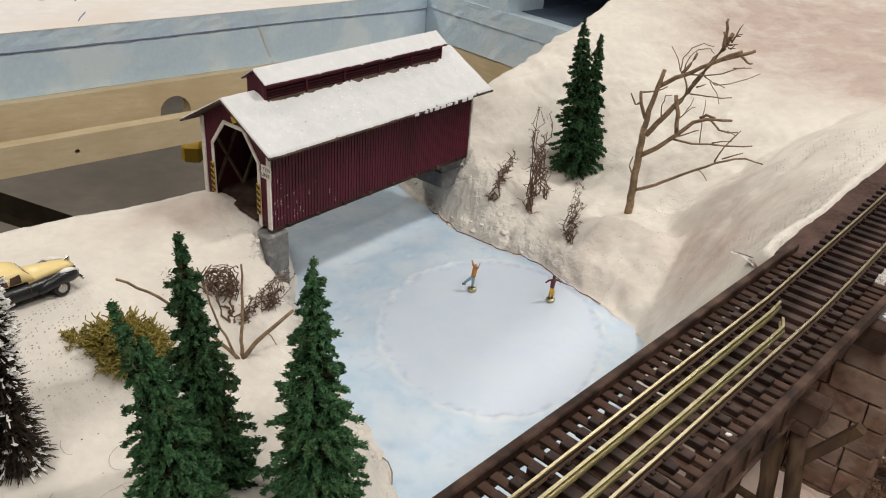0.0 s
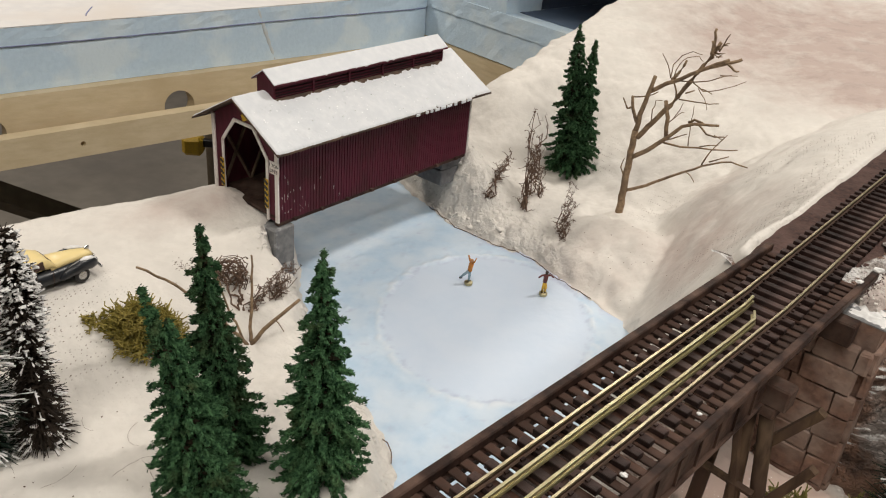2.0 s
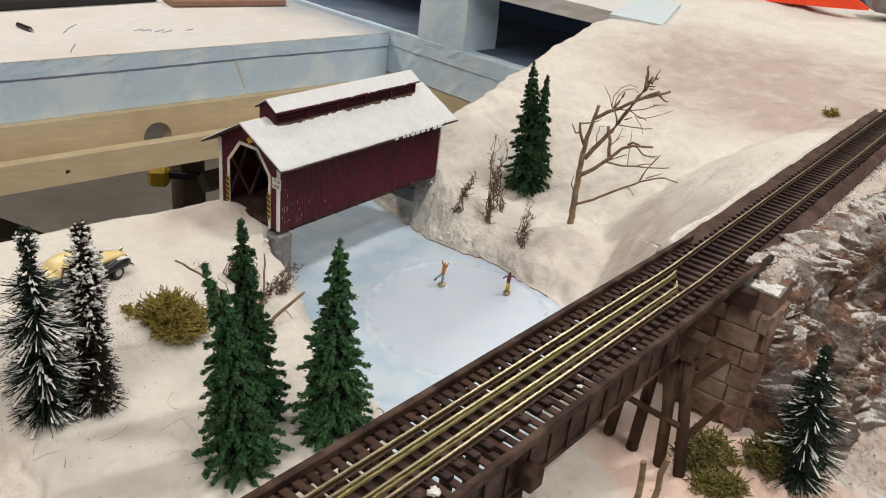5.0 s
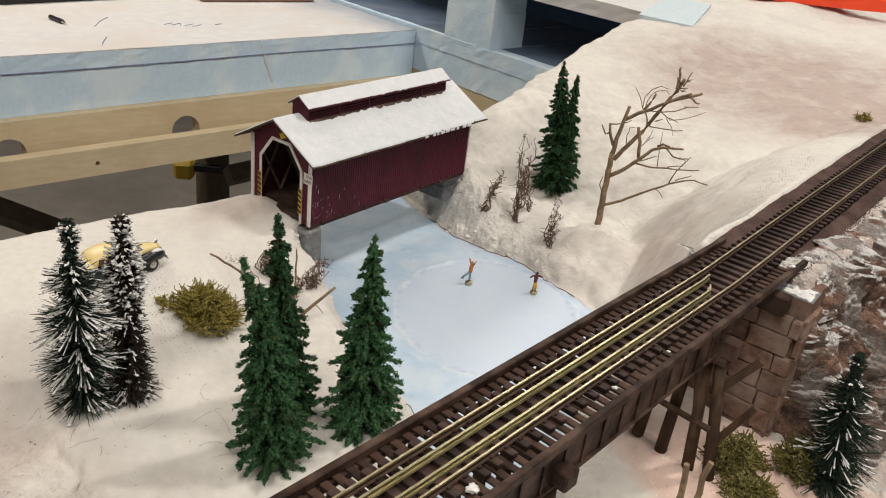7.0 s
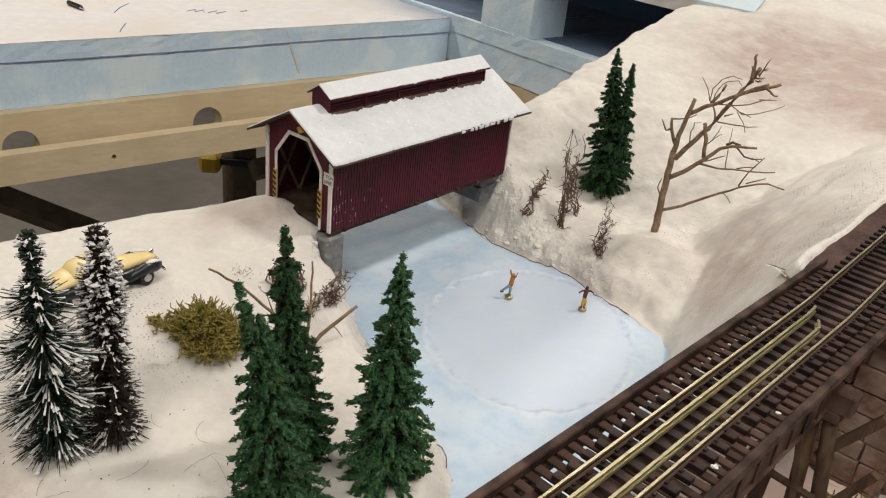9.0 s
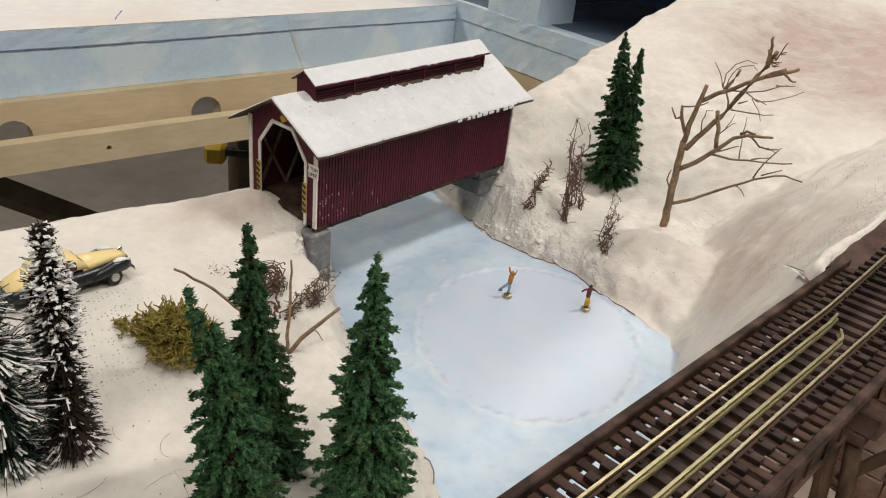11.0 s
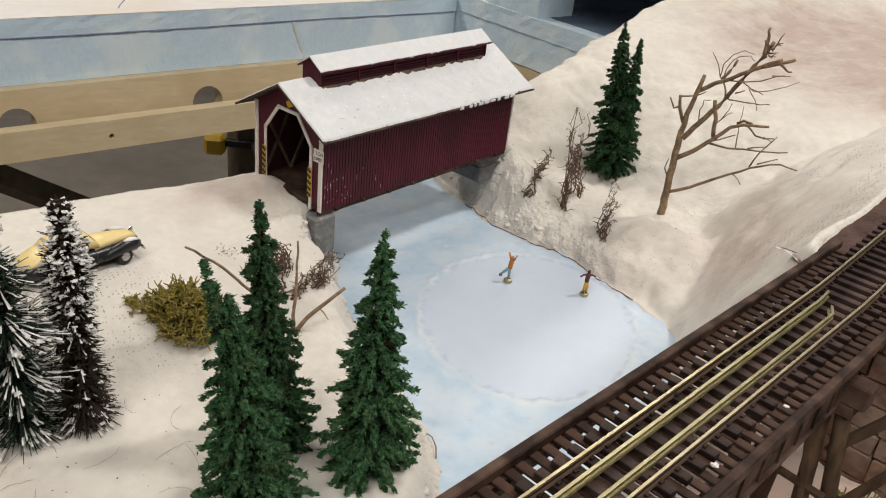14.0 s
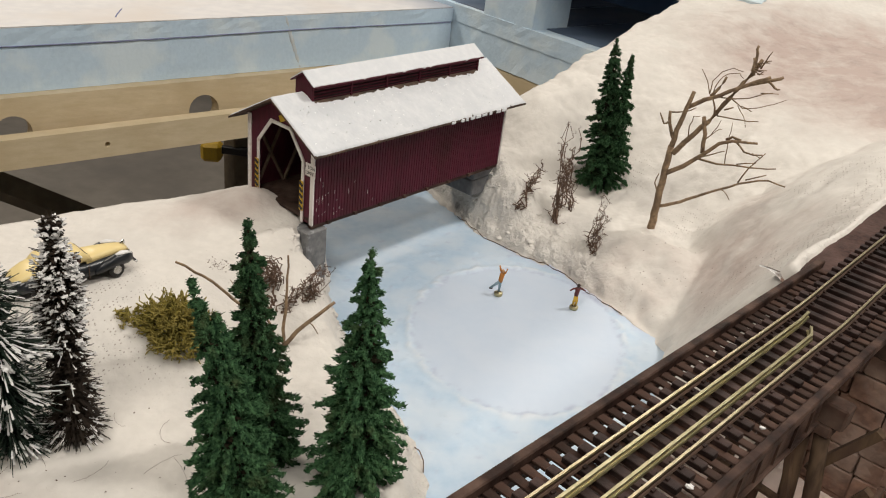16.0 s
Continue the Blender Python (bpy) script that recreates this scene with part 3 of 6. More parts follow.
def ceiling_light(x, y, yaw, length, width, watts, colour):
    """A tube fixture on the ceiling, out of view, with its lamp."""
    t = thing("ceiling_light", x, y, 1598, "unseen white fluorescent ceiling fixture, switched on", "ceiling light", "ceiling lights")
    part("housing", one_box(at(x, y, 1592, yaw), length + 40, width + 40, 14, 3), WALL, t)
    lamp = bpy.data.lights.new("lamp", "AREA")
    lamp.shape, lamp.size, lamp.size_y, lamp.energy, lamp.color = "RECTANGLE", length * MM, width * MM, watts, colour
    ob = new("lamp", lamp)
    ob.matrix_basis = pose(x * MM, y * MM, 1.58, rz=yaw)
    hang(ob, t)


ceiling_light(830, 705, 27, 340, 90, 16.0, (1.0, 0.945, 0.87))
ceiling_light(-1480, 1470, 56, 1200, 420, 32, (1.0, 0.91, 0.79))
# unseen fill fixture, added to lift faces turned towards the camera
ceiling_light(-350, -800, 56, 1200, 500, 20, (1.0, 0.94, 0.85))
# unseen fixture, added to light the gorge under the trestle
ceiling_light(850, -450, 56, 1200, 300, 16, (1.0, 0.94, 0.85))
# unseen fixture, added for rail highlights and as room ambience
ceiling_light(450, 2500, 56, 1200, 300, 15.5, (1.0, 0.94, 0.85))


def board(u, v, z, length, thick, h, holes=()):
    """A board along the bench with round holes: (u from its middle, height from its middle, radius)."""
    bm = bmesh.new()
    cuts = sorted(holes)
    edges = [-length / 2] + [c[0] for c in cuts] + [length / 2]
    m = bm_at(u, v, z)
    for k in range(len(edges) - 1):
        pts = [(edges[k], -h / 2), (edges[k + 1], -h / 2)]
        if k < len(cuts):
            cu, cz, cr = cuts[k]
            pts += [(cu - cr * math.sin(a), cz - cr * math.cos(a)) for a in np.linspace(0, math.pi, 14)]
        pts += [(edges[k + 1], h / 2), (edges[k], h / 2)]
        if k > 0:
            cu, cz, cr = cuts[k - 1]
            pts += [(cu + cr * math.sin(a), cz + cr * math.cos(a)) for a in np.linspace(0, math.pi, 14)]
        va = [bm.verts.new(m @ Vector((a, -thick / 2, b))) for a, b in pts]
        vb = [bm.verts.new(m @ Vector((a, thick / 2, b))) for a, b in pts]
        bm.faces.new(va)
        bm.faces.new(vb[::-1])
        for i in range(len(pts)):
            j = (i + 1) % len(pts)
            same = abs(pts[i][0] - pts[j][0]) < 1e-6 and min(abs(pts[i][0] - e) for e in edges[1:-1] or [1e9]) < 1e-6
            if not same:
                bm.faces.new((va[i], vb[i], vb[j], va[j]))
    bmesh.ops.remove_doubles(bm, verts=bm.verts, dist=1e-4)
    bmesh.ops.recalc_face_normals(bm, faces=bm.faces)
    return bm


def rough_slab(u0, u1, v0, v1, z0, z1, seed, amount=0.9):
    """A foam slab with hand-cut, slightly wavy sides."""
    bm = bmesh.new()
    rim = []
    for a, b in (((u0, v0), (u1, v0)), ((u1, v0), (u1, v1)), ((u1, v1), (u0, v1)), ((u0, v1), (u0, v0))):
        n = max(2, int(math.hypot(b[0] - a[0], b[1] - a[1]) / 14))
        rim += [(a[0] + (b[0] - a[0]) * k / n, a[1] + (b[1] - a[1]) * k / n) for k in range(n)]
    rng = np.random.default_rng(seed)
    rows = []
    for z in (z0, z0 + (z1 - z0) * 0.35, z0 + (z1 - z0) * 0.7, z1):
        rows.append([bm.verts.new(on_bench(a + rng.normal(0, amount * 0.4), b + rng.normal(0, amount * 0.4), z + rng.normal(0, 0.15 * amount))) for a, b in rim])
    for lo_row, hi_row in zip(rows[:-1], rows[1:]):
        for k in range(len(rim)):
            j = (k + 1) % len(rim)
            bm.faces.new((lo_row[k], lo_row[j], hi_row[j], hi_row[k]))
    bm.faces.new(rows[0][::-1])
    bm.faces.new(rows[-1])
    return bm


def bench():
    t = thing("foam_table", *on_bench(235, 1340, -55), "pale blue foam board table with a whitened, ink-marked top", "foam table")
    part("lower_slab", rough_slab(-420, 868.5, 1041.5, 1700, -55, 0, 1), FOAM, t)
    part("upper_slab", rough_slab(-420, 868.5, 1040, 1700, 0.4, 21, 2), FOAM, t)
    part("top_sheet", rough_slab(-419, 868, 1040.5, 1699, 21.2, 22.6, 3, 0.5), FOAM_TOP, t, "whitened foam top")
    # ink strokes on the top
    z = 22.9
    for pts in (((-600, 1152), (-597, 1120), (-588, 1085)), ((-545, 1030), (-536, 1000), (-530, 985)), ((-511, 1150), (-505, 1168), (-500, 1152), (-494, 1172), (-488, 1158)), ((-482, 1158), (-476, 1178), (-470, 1160), (-464, 1180)), ((-446, 1192), (-440, 1205))):
        Heap().tube([(x, y, z) for x, y in pts], 0.8, 4).make("ink_mark", INK, t, "faded blue ink mark")
    s = thing("foam_shelf", *on_bench(1000, 800, -45), "pale blue foam shelf along the bench side", "foam shelf")
    part("lower_slab", rough_slab(871.5, 1200, 430, 1700, -45, 2, 4), FOAM, s)
    part("upper_slab", rough_slab(870, 1200, 430, 1700, 2.4, 28.5, 5), FOAM, s)
    # darker slate blue sheets on the shelf, a pale strip left in front
    part("blue_top", rough_slab(899, 1199, 431, 858, 28.7, 29.3, 14, 3.0), SLATE_BLUE, s, "slate blue foam top")
    part("blue_top", rough_slab(882, 1199, 971, 1699, 28.7, 29.3, 15, 3.0), SLATE_BLUE, s, "slate blue foam top")
    part("blue_top", rough_slab(948, 1199, 862, 967, 28.7, 29.3, 16, 1.0), SLATE_BLUE, s, "slate blue foam top")
    b = thing("foam_block", *on_bench(910, 915, 28.5), "stack of pale blue foam blocks on a shelf", "foam block")
    part("block", rough_slab(871, 945, 860, 969, 28.5, 84, 6, 0.6), FOAM, b)
    part("block", rough_slab(872, 944, 861, 968, 84.4, 131, 7, 0.6), FOAM, b)
    up = thing("foam_deck", *on_bench(1050, 850, 120), "pale foam deck resting on foam blocks", "foam deck")
    part("slab", rough_slab(874, 1400, 590, 858, 120, 141, 8), FOAM_DECK, up)
    part("slab", rough_slab(946, 1400, 860, 1500, 120, 141, 9), FOAM_DECK, up)
    for u, v in ((1150, 640), (1150, 1200), (1150, 1450)):
        part("leg", rough_slab(u, u + 45, v, v + 60, 28.5, 120, 9), FOAM, up)
    # board added so that the opening under the deck shows dark blue
    tagged(part("backdrop", one_box(bm_at(1420, 950, 40), 12, 1500, 500), DARK_BLUE), "added dark blue board behind the bench", "backdrop", kind="structure")
    # inked joint line and a smeared filler seam on the face
    line = Heap()
    line.tube([on_bench(u, 1039.7 + 0.3 * math.sin(u * 0.11), 0.2 + 0.8 * math.sin(u * 0.013)) for u in range(-418, 868, 12)], 0.7, 5)
    line.make("joint_line", INK, t, "blue inked joint line")
    seam = Heap()
    seam.tube([on_bench(SEAM_U - 0.34 * z, 1043.9 + 0.4 * math.sin(z), z) for z in range(-54, 22, 5)], [4.1 + 0.4 * math.sin(z * 1.7) + 0.02 * z for z in range(-54, 22, 5)], 8)
    seam.make("filler_seam", FILLER, t, "smeared beige filler seam", smooth=True)
    # timber frame
    fr = thing("bench_frame", *on_bench(180, 1057, -1000), "bare pine bench frame on dark timber legs", "bench frame")
    part("joist", board(180, 1037, -98.5, 1376, 22, 86, [(256, 2, 21), (19, 0, 21), (-223, 2, 21)]), PLYWOOD, fr, "pine joist with round cable holes")
    part("rail_board", board(150, 1000, -111.5, 1300, 19, 37, [(145, -2, 3.2)]), PLYWOOD, fr, "pine rail with a drilled bolt hole")
    part("end_board", one_box(bm_at(884, 760, -95), 22, 640, 98, 1.5), PLYWOOD, fr)
    part("base_board", one_box(bm_at(430, 63, -34), 1690, 780, 18, 1), PLYWOOD, fr, "plywood base under the land")
    part("base_board", one_box(bm_at(380, 499.5, -14), 158, 91, 25, 1), FOAM, fr, "foam base under the ice")
    for u, v, z1 in ((-410, 1100, -145), (800, 1100, -145), (1150, 430, -50), (-380, 400, -45), (-380, -280, -45), (1200, -280, -45), (790, 1650, -60)):
        part("leg", one_box(bm_at(u, v, (z1 - 1000) / 2), 60, 60, z1 + 1000, 3), LEG_WOOD, fr, "dark stained square leg")
    for a, b2 in (((130, 1300, -217), (480, 1300, -454)), ((620, 1250, -280), (1050, 1250, -260))):
        Heap().tube([on_bench(*a), on_bench(*b2)], [23, 23], 4).make("brace", LEG_WOOD, fr, "dark stained diagonal brace")
    cl = thing("bar_clamp", -704, 1702, -470, "yellow bar clamp on a dark bar", "clamp")
    part("jaw", one_box(at(-690, 1670, -425, 10), 46, 40, 44, 8), YELLOW_PAINT, cl)
    part("bar", one_box(at(-500, 1690, -420, 5), 380, 14, 18, 2), BLACK_PAINT, cl)
    # things left lying on the foam table
    p = thing("marker_pen", -642, 1084, 22.6, "small dark marker pen", "pen")
    Heap().tube([(-660, 1097, 26), (-632, 1077, 26)], 3.4, 8).make("barrel", BLACK_PAINT, p)
    Heap().tube([(-632, 1077, 26), (-624, 1071, 26)], [2.6, 1.2], 8).make("tip", CHROME, p)
    d = thing("dark_board", -660, 1240, 22.6, "dark painted board lying on the foam table", "board")
    part("board", one_box(at(-690, 1290, 30, 52), 320, 60, 14, 2), BLACK_PAINT, d)
    w = thing("wood_block", -460, 1450, 22.6, "reddish brown wood board on the foam table", "board")
    part("board", one_box(at(-460, 1450, 29, 37), 215, 60, 12, 2), WOOD_RED, w)
    # on the hill's crest
    sh = thing("foam_sheet", 230, 1010, 130, "loose pale blue foam sheet lying on the hill crest", "foam sheet")
    bm = bmesh.new()
    top = [(165, 976, 147), (225, 940, 146), (267, 1046, 160), (214, 1078, 160)]
    va = [bm.verts.new(q) for q in top]
    vb = [bm.verts.new((x, y, z - 7)) for x, y, z in top]
    bm.faces.new(va)
    bm.faces.new(vb[::-1])
    for k in range(4):
        bm.faces.new((va[k], vb[k], vb[(k + 1) % 4], va[(k + 1) % 4]))
    part("sheet", bm, FOAM_PALE, sh)


FILLER = mat("beige_filler", (0.60, 0.63, 0.64), (0.56, 0.64, 0.70), size=5, rough=0.9, bump=0.3)
SEAM_U = 572.0
SLATE_BLUE = mat("slate_blue", (0.11, 0.16, 0.24), (0.17, 0.205, 0.27), size=60, rough=0.8, bump=0.05, c3=(0.085, 0.13, 0.21), size2=160)
FOAM_DECK = mat("foam_deck", (0.66, 0.65, 0.65), (0.60, 0.60, 0.61), size=20, rough=0.8, bump=0.1, c3=(0.60, 0.57, 0.55), size2=120)


def blue_fade(m, start, end, colour, amount):
    """A slate blue tint over a surface, stronger towards one end of the bench."""
    n, l = m.node_tree.nodes, m.node_tree.links
    bsdf = n["Principled BSDF"]
    col = bsdf.inputs["Base Color"].links[0].from_socket
    co = next(x for x in n if x.bl_idname == "ShaderNodeTexCoord")
    dot = n.new("ShaderNodeVectorMath")
    dot.operation = "DOT_PRODUCT"
    dot.inputs[1].default_value = (BU[0], BU[1], 0)
    l.new(co.outputs["Object"], dot.inputs[0])
    cloud = n.new("ShaderNodeTexNoise")
    cloud.inputs["Scale"].default_value = 9
    cloud.inputs["Detail"].default_value = 5
    l.new(co.outputs["Object"], cloud.inputs["Vector"])
    add = n.new("ShaderNodeMath")
    add.operation = "MULTIPLY_ADD"
    add.inputs[1].default_value = 0.14
    l.new(cloud.outputs[0], add.inputs[0])
    l.new(dot.outputs["Value"], add.inputs[2])
    ramp = n.new("ShaderNodeMapRange")
    ramp.interpolation_type = "SMOOTHSTEP"
    ramp.inputs[1].default_value, ramp.inputs[2].default_value, ramp.inputs[4].default_value = start * MM, end * MM, amount
    l.new(add.outputs[0], ramp.inputs[0])
    mx = n.new("ShaderNodeMix")
    mx.data_type = "RGBA"
    mx.inputs[7].default_value = (*colour, 1)
    l.new(ramp.outputs[0], mx.inputs[0])
    l.new(col, mx.inputs[6])
    l.new(mx.outputs[2], bsdf.inputs["Base Color"])


blue_fade(FOAM_TOP, 790, 990, (0.20, 0.25, 0.34), 0.75)
FOAM_PALE = mat("pale_foam", (0.55, 0.63, 0.67), (0.50, 0.59, 0.64), size=8, rough=0.8, bump=0.1)
LEG_WOOD = mat("dark_leg_wood", (0.15, 0.118, 0.075), (0.11, 0.085, 0.055), size=20, rough=0.7, bump=0.2)
WOOD_RED = mat("red_brown_wood", (0.30, 0.17, 0.12), (0.25, 0.14, 0.10), size=15, rough=0.6, bump=0.1)
bench()


def orange_tool():
    """An orange plastic level with tapered ends and a dark vial."""
    x0, y0 = 430.0, 1098.0
    z0 = float(land(np.array([x0]), np.array([y0]))[0]) + 1
    t = thing("spirit_level", x0, y0, z0, "bright orange plastic torpedo level with a dark vial", "level")
    bm = bmesh.new()
    rows = []
    for k in range(13):
        a = -1 + k / 6
        w = 13 * (1 - abs(a) ** 2.2) + 2.5
        hgt = 22 * (1 - abs(a) ** 2.6) + 4
        m = at(x0, y0, z0, 3)
        rows.append([bm.verts.new(m @ Vector((a * 105, y, z))) for y, z in ((-w, 0), (-w, hgt * 0.8), (-w * 0.6, hgt), (w * 0.6, hgt), (w, hgt * 0.8), (w, 0))])
    for p, q in zip(rows[:-1], rows[1:]):
        for k in range(6):
            bm.faces.new((p[k], p[(k + 1) % 6], q[(k + 1) % 6], q[k]))
    bm.faces.new(rows[0])
    bm.faces.new(rows[-1][::-1])
    part("body", bm, ORANGE, t)
    part("vial", one_box(at(x0 + 10, y0 - 9, z0 + 21, 3), 20, 16, 10, 1), BLACK_PAINT, t, "dark vial window")
    g = thing("grey_case", 560, 1100, z0, "low grey plastic tool case", "case")
    part("shell", one_box(at(600, 1110, z0 + 14, -12), 120, 60, 30, 8), CASE_GREY, g)
    part("lid", one_box(at(625, 1125, z0 + 38, -12), 60, 40, 20, 5), CASE_GREY, g)


CASE_GREY = mat("grey_plastic", (0.20, 0.19, 0.18), (0.16, 0.155, 0.15), size=10, rough=0.5, bump=0)
orange_tool()

# ---- railway ----
def rail_bar(heap, pts, z0, z1, w0, w1):
    """A bar along points (s, r) of the track, w0 wide below and w1 above."""
    vs = []
    for q_s, q_r in pts:
        for z, w in ((z0, w0), (z1, w1)):
            for side in (-w / 2, w / 2):
                vs.append(on_track(q_s, q_r + side, z))
    fs = []
    for k in range(len(pts) - 1):
        o, p = 4 * k, 4 * k + 4
        fs += [[o, p, p + 1, o + 1], [o + 2, o + 3, p + 3, p + 2], [o, o + 2, p + 2, p], [o + 1, p + 1, p + 3, o + 3]]
    n = len(vs)
    fs += [[0, 1, 3, 2], [n - 4, n - 2, n - 1, n - 3]]
    heap.add(vs, fs)


def rails():
    for r in (-8.25, 8.25):
        t = thing("rail", *on_track(140, r, TIE_TOP), "tan metal running rail on dark ties", "rail", "rails")
        pts = [(s, r + 0.05 * math.sin(s * 0.05 + r)) for s in np.linspace(-330, 620, 60)]
        head, web = Heap(), Heap()
        rail_bar(head, pts, RAIL_TOP - 0.75, RAIL_TOP, 0.95, 0.8)
        rail_bar(web, pts, TIE_TOP + 0.4, RAIL_TOP - 0.75, 0.45, 0.45)
        rail_bar(web, pts, TIE_TOP, TIE_TOP + 0.45, 1.8, 1.2)
        head.make("head", NICKEL, t)
        web.make("web", RAIL_SIDE, t)
    for pts in ([(-330, -3.4), (-100, -3.3), (60, -3.35), (79, -3.3), (88, -4.0)], [(-330, 3.7), (-100, 3.75), (60, 3.8), (72.5, 3.7), (78, 1.2)]):
        t = thing("guard_rail", *on_track(-120, pts[0][1], TIE_TOP), "bare brass guard rail with a bent end", "rail", "rails")
        head, foot = Heap(), Heap()
        rail_bar(head, pts, RAIL_TOP - 0.8, RAIL_TOP - 0.05, 1.05, 0.95)
        rail_bar(foot, pts, TIE_TOP + 0.5, RAIL_TOP - 0.8, 0.6, 0.6)
        rail_bar(foot, pts, TIE_TOP + 0.05, TIE_TOP + 0.55, 2.1, 1.5)
        head.make("head", BRASS, t)
        foot.make("foot", BRASS, t)


def ties():
    """Moulded sleepers with spike blocks; on the trestle they lie on longer bridge timbers."""
    bm = one_box(at(0, 0, -1.0), 3.2, 27.0, 2.0, 0.2)
    for q in (-8.25, 8.25):
        for e in (-1, 1):
            box(bm, at(0, q + 1.4 * e, 0.3), 1.5, 0.9, 0.8, 0)
    bt = one_box(at(0, 0, -0.45), 3.05, 43.0, 0.9, 0.12)
    meshes = []
    for b, material, name in ((bm, TIE, "tie"), (bt, BRIDGE_TIE, "bridge_tie")):
        for v in b.verts:
            v.co *= MM
        me = bpy.data.meshes.new(name)
        b.to_mesh(me)
        b.free()
        me.materials.append(material)
        meshes.append(me)
    rng = np.random.default_rng(4)
    t = thing("railway_track", *on_track(0, 0, TIE_TOP - 2.2), "dark brown railway ties lying on bridge timbers", "railway track")
    for name, me, z, step, a, b in (("tie", meshes[0], TIE_TOP, 7.0, -250, 600), ("bridge_tie", meshes[1], TIE_TOP - 2.05, 5.0, -247.5, 138)):
        s = a
        while s < b:
            ob = new(name, me)
            m = tm(s + rng.normal(0, 0.16), rng.normal(0, 0.2), z + rng.normal(0, 0.04))
            ob.matrix_basis = Matrix.Translation(m.translation * MM) @ m.to_3x3().to_4x4() @ Matrix.Rotation(rng.normal(0, 0.008), 4, "Z")
            hang(ob, t)
            s += step


BRIDGE_TIE = mat("bridge_timber", (0.042, 0.019, 0.012), (0.014, 0.007, 0.005), size=2.5, rough=0.7, bump=0.4, c3=(0.10, 0.060, 0.046), size2=20, vary=0.4, spec=0.2)


def trestle():
    t = thing("railway_trestle", *on_track(0, 0, 40), "dark brown plate girder railway trestle deck", "trestle")
    for q, a, b in ((-20.4, -330, 141), (20.4, -330, 152)):
        part("guard_timber", one_box(tm((a + b) / 2, q, TIE_TOP - 0.5), b - a, 3.0, 3.4, 0.4), GIRDER, t)
    part("ledger", one_box(tm(-96, -19.2, TIE_TOP - 4.6), 474, 2.6, 3.0, 0.3), GIRDER, t)
    for q in (-6.5, 17.0):
        e = 1 if q > 0 else -1
        part("girder_web", one_box(tm(-134, q, 113.5), 392, 1.4, 18), GIRDER, t)
        part("girder_flange", one_box(tm(-134, q, 120.6), 392, 2.6 + 0.9 * e, 1.0, 0.3), GIRDER, t)
        part("girder_flange", one_box(tm(-134, q, 105.2), 392, 3.0 + 1.2 * e, 1.2, 0.3), GIRDER, t)
        for k in range(30):
            part("stiffener", one_box(tm(-322 + 12.9 * k, q + e * 1.0, 113.8), 0.9, 1.0, 16), GIRDER, t)
        for k in range(3):
            part("stringer", one_box(tm(100, q - e * 5.2 * (k + 0.4), 118.5), 76, 4.0, 8, 0.4), DARK_WOOD, t)
    part("bearing_beam", one_box(tm(118.5, 3, 115), 8, 51, 10, 0.6), DARK_WOOD, t)


def bent(s, posts, caps, braces, foot):
    """A timber bent: cap beams, raked round posts and cross braces."""
    t = thing("timber_bent", *on_track(s, 0, foot), "brown timber trestle bent with raked round posts and braces", "trestle bent", "trestle bents")
    for ds, q, z, w, h in caps:
        part("cap_beam", one_box(tm(s + ds, q, z), 8, w, h, 0.7), DARK_WOOD, t)
    for q0, q1, zf in posts:
        h = Heap()
        z1 = min(z - hh / 2 for _, _, z, _, hh in caps) + 1
        h.tube([on_track(s, q1, zf), on_track(s + 0.4, q1 * 0.55 + q0 * 0.45, zf * 0.55 + z1 * 0.45), on_track(s, q0, z1)], [3.1, 2.9, 2.8], 10)
        h.make("post", TIMBER, t, smooth=True)
    for (qa, za), (qb, zb), side, r in braces:
        Heap().tube([on_track(s + side, qa, za), on_track(s + side, qb, zb)], [r, r], 4).make("brace", TIMBER, t)


rails()
ties()
trestle()
bent(68, [(-7, -11, 38), (5, 3, 36), (13, 19, 31), (19.5, 31, 27)], [(0, 3, 108.5, 46, 9), (0, 2, 101.5, 42, 5)], [((19, 79), (36, 107), 4.2, 2.4), ((24, 49), (40, 83), 4.2, 2.4), ((-13, 67), (25, 65), -4.2, 1.7), ((10, 102), (19, 57), -4.2, 1.7)], 28)
bent(-66, [(-14, -18, -4), (-4, -5, -4), (8, 9, -4), (15.5, 19, 0)], [(0, 0, 109.5, 48, 8)], [((-18, 20), (16, 80), 4.2, 2.4)], 0)


def roadbed():
    bm = bmesh.new()
    vs = []
    for k, s in enumerate(np.linspace(138.5, 620, 90)):
        for q, z in ((-29, 117), (-23.5, 124.3), (17.5, 124.3), (23, 117)):
            w = 0.35 * math.sin(s * 0.31 + q) + 0.5 * math.sin(s * 0.083 + 2 * q)
            vs.append(bm.verts.new(on_track(s, q + w, z + 0.3 * math.sin(s * 0.7 + q))))
    for k in range(89):
        for i in range(3):
            a = 4 * k + i
            bm.faces.new((vs[a], vs[a + 1], vs[a + 5], vs[a + 4]))
    bm.faces.new((vs[0], vs[1], vs[2], vs[3]))
    ob = part("roadbed", bm, ROADBED, None, smooth=True)
    tagged(ob, "dark brown railway roadbed", "roadbed", kind="structure")


roadbed()


def rough_block(m, sx, sy, sz, rng):
    """A hewn block with worn edges and uneven corners."""
    bm = one_box(Matrix(), sx, sy, sz, 0.55)
    for v in bm.verts:
        v.co += Vector(rng.normal(0, 0.22, 3))
        v.co = m @ v.co
    return bm


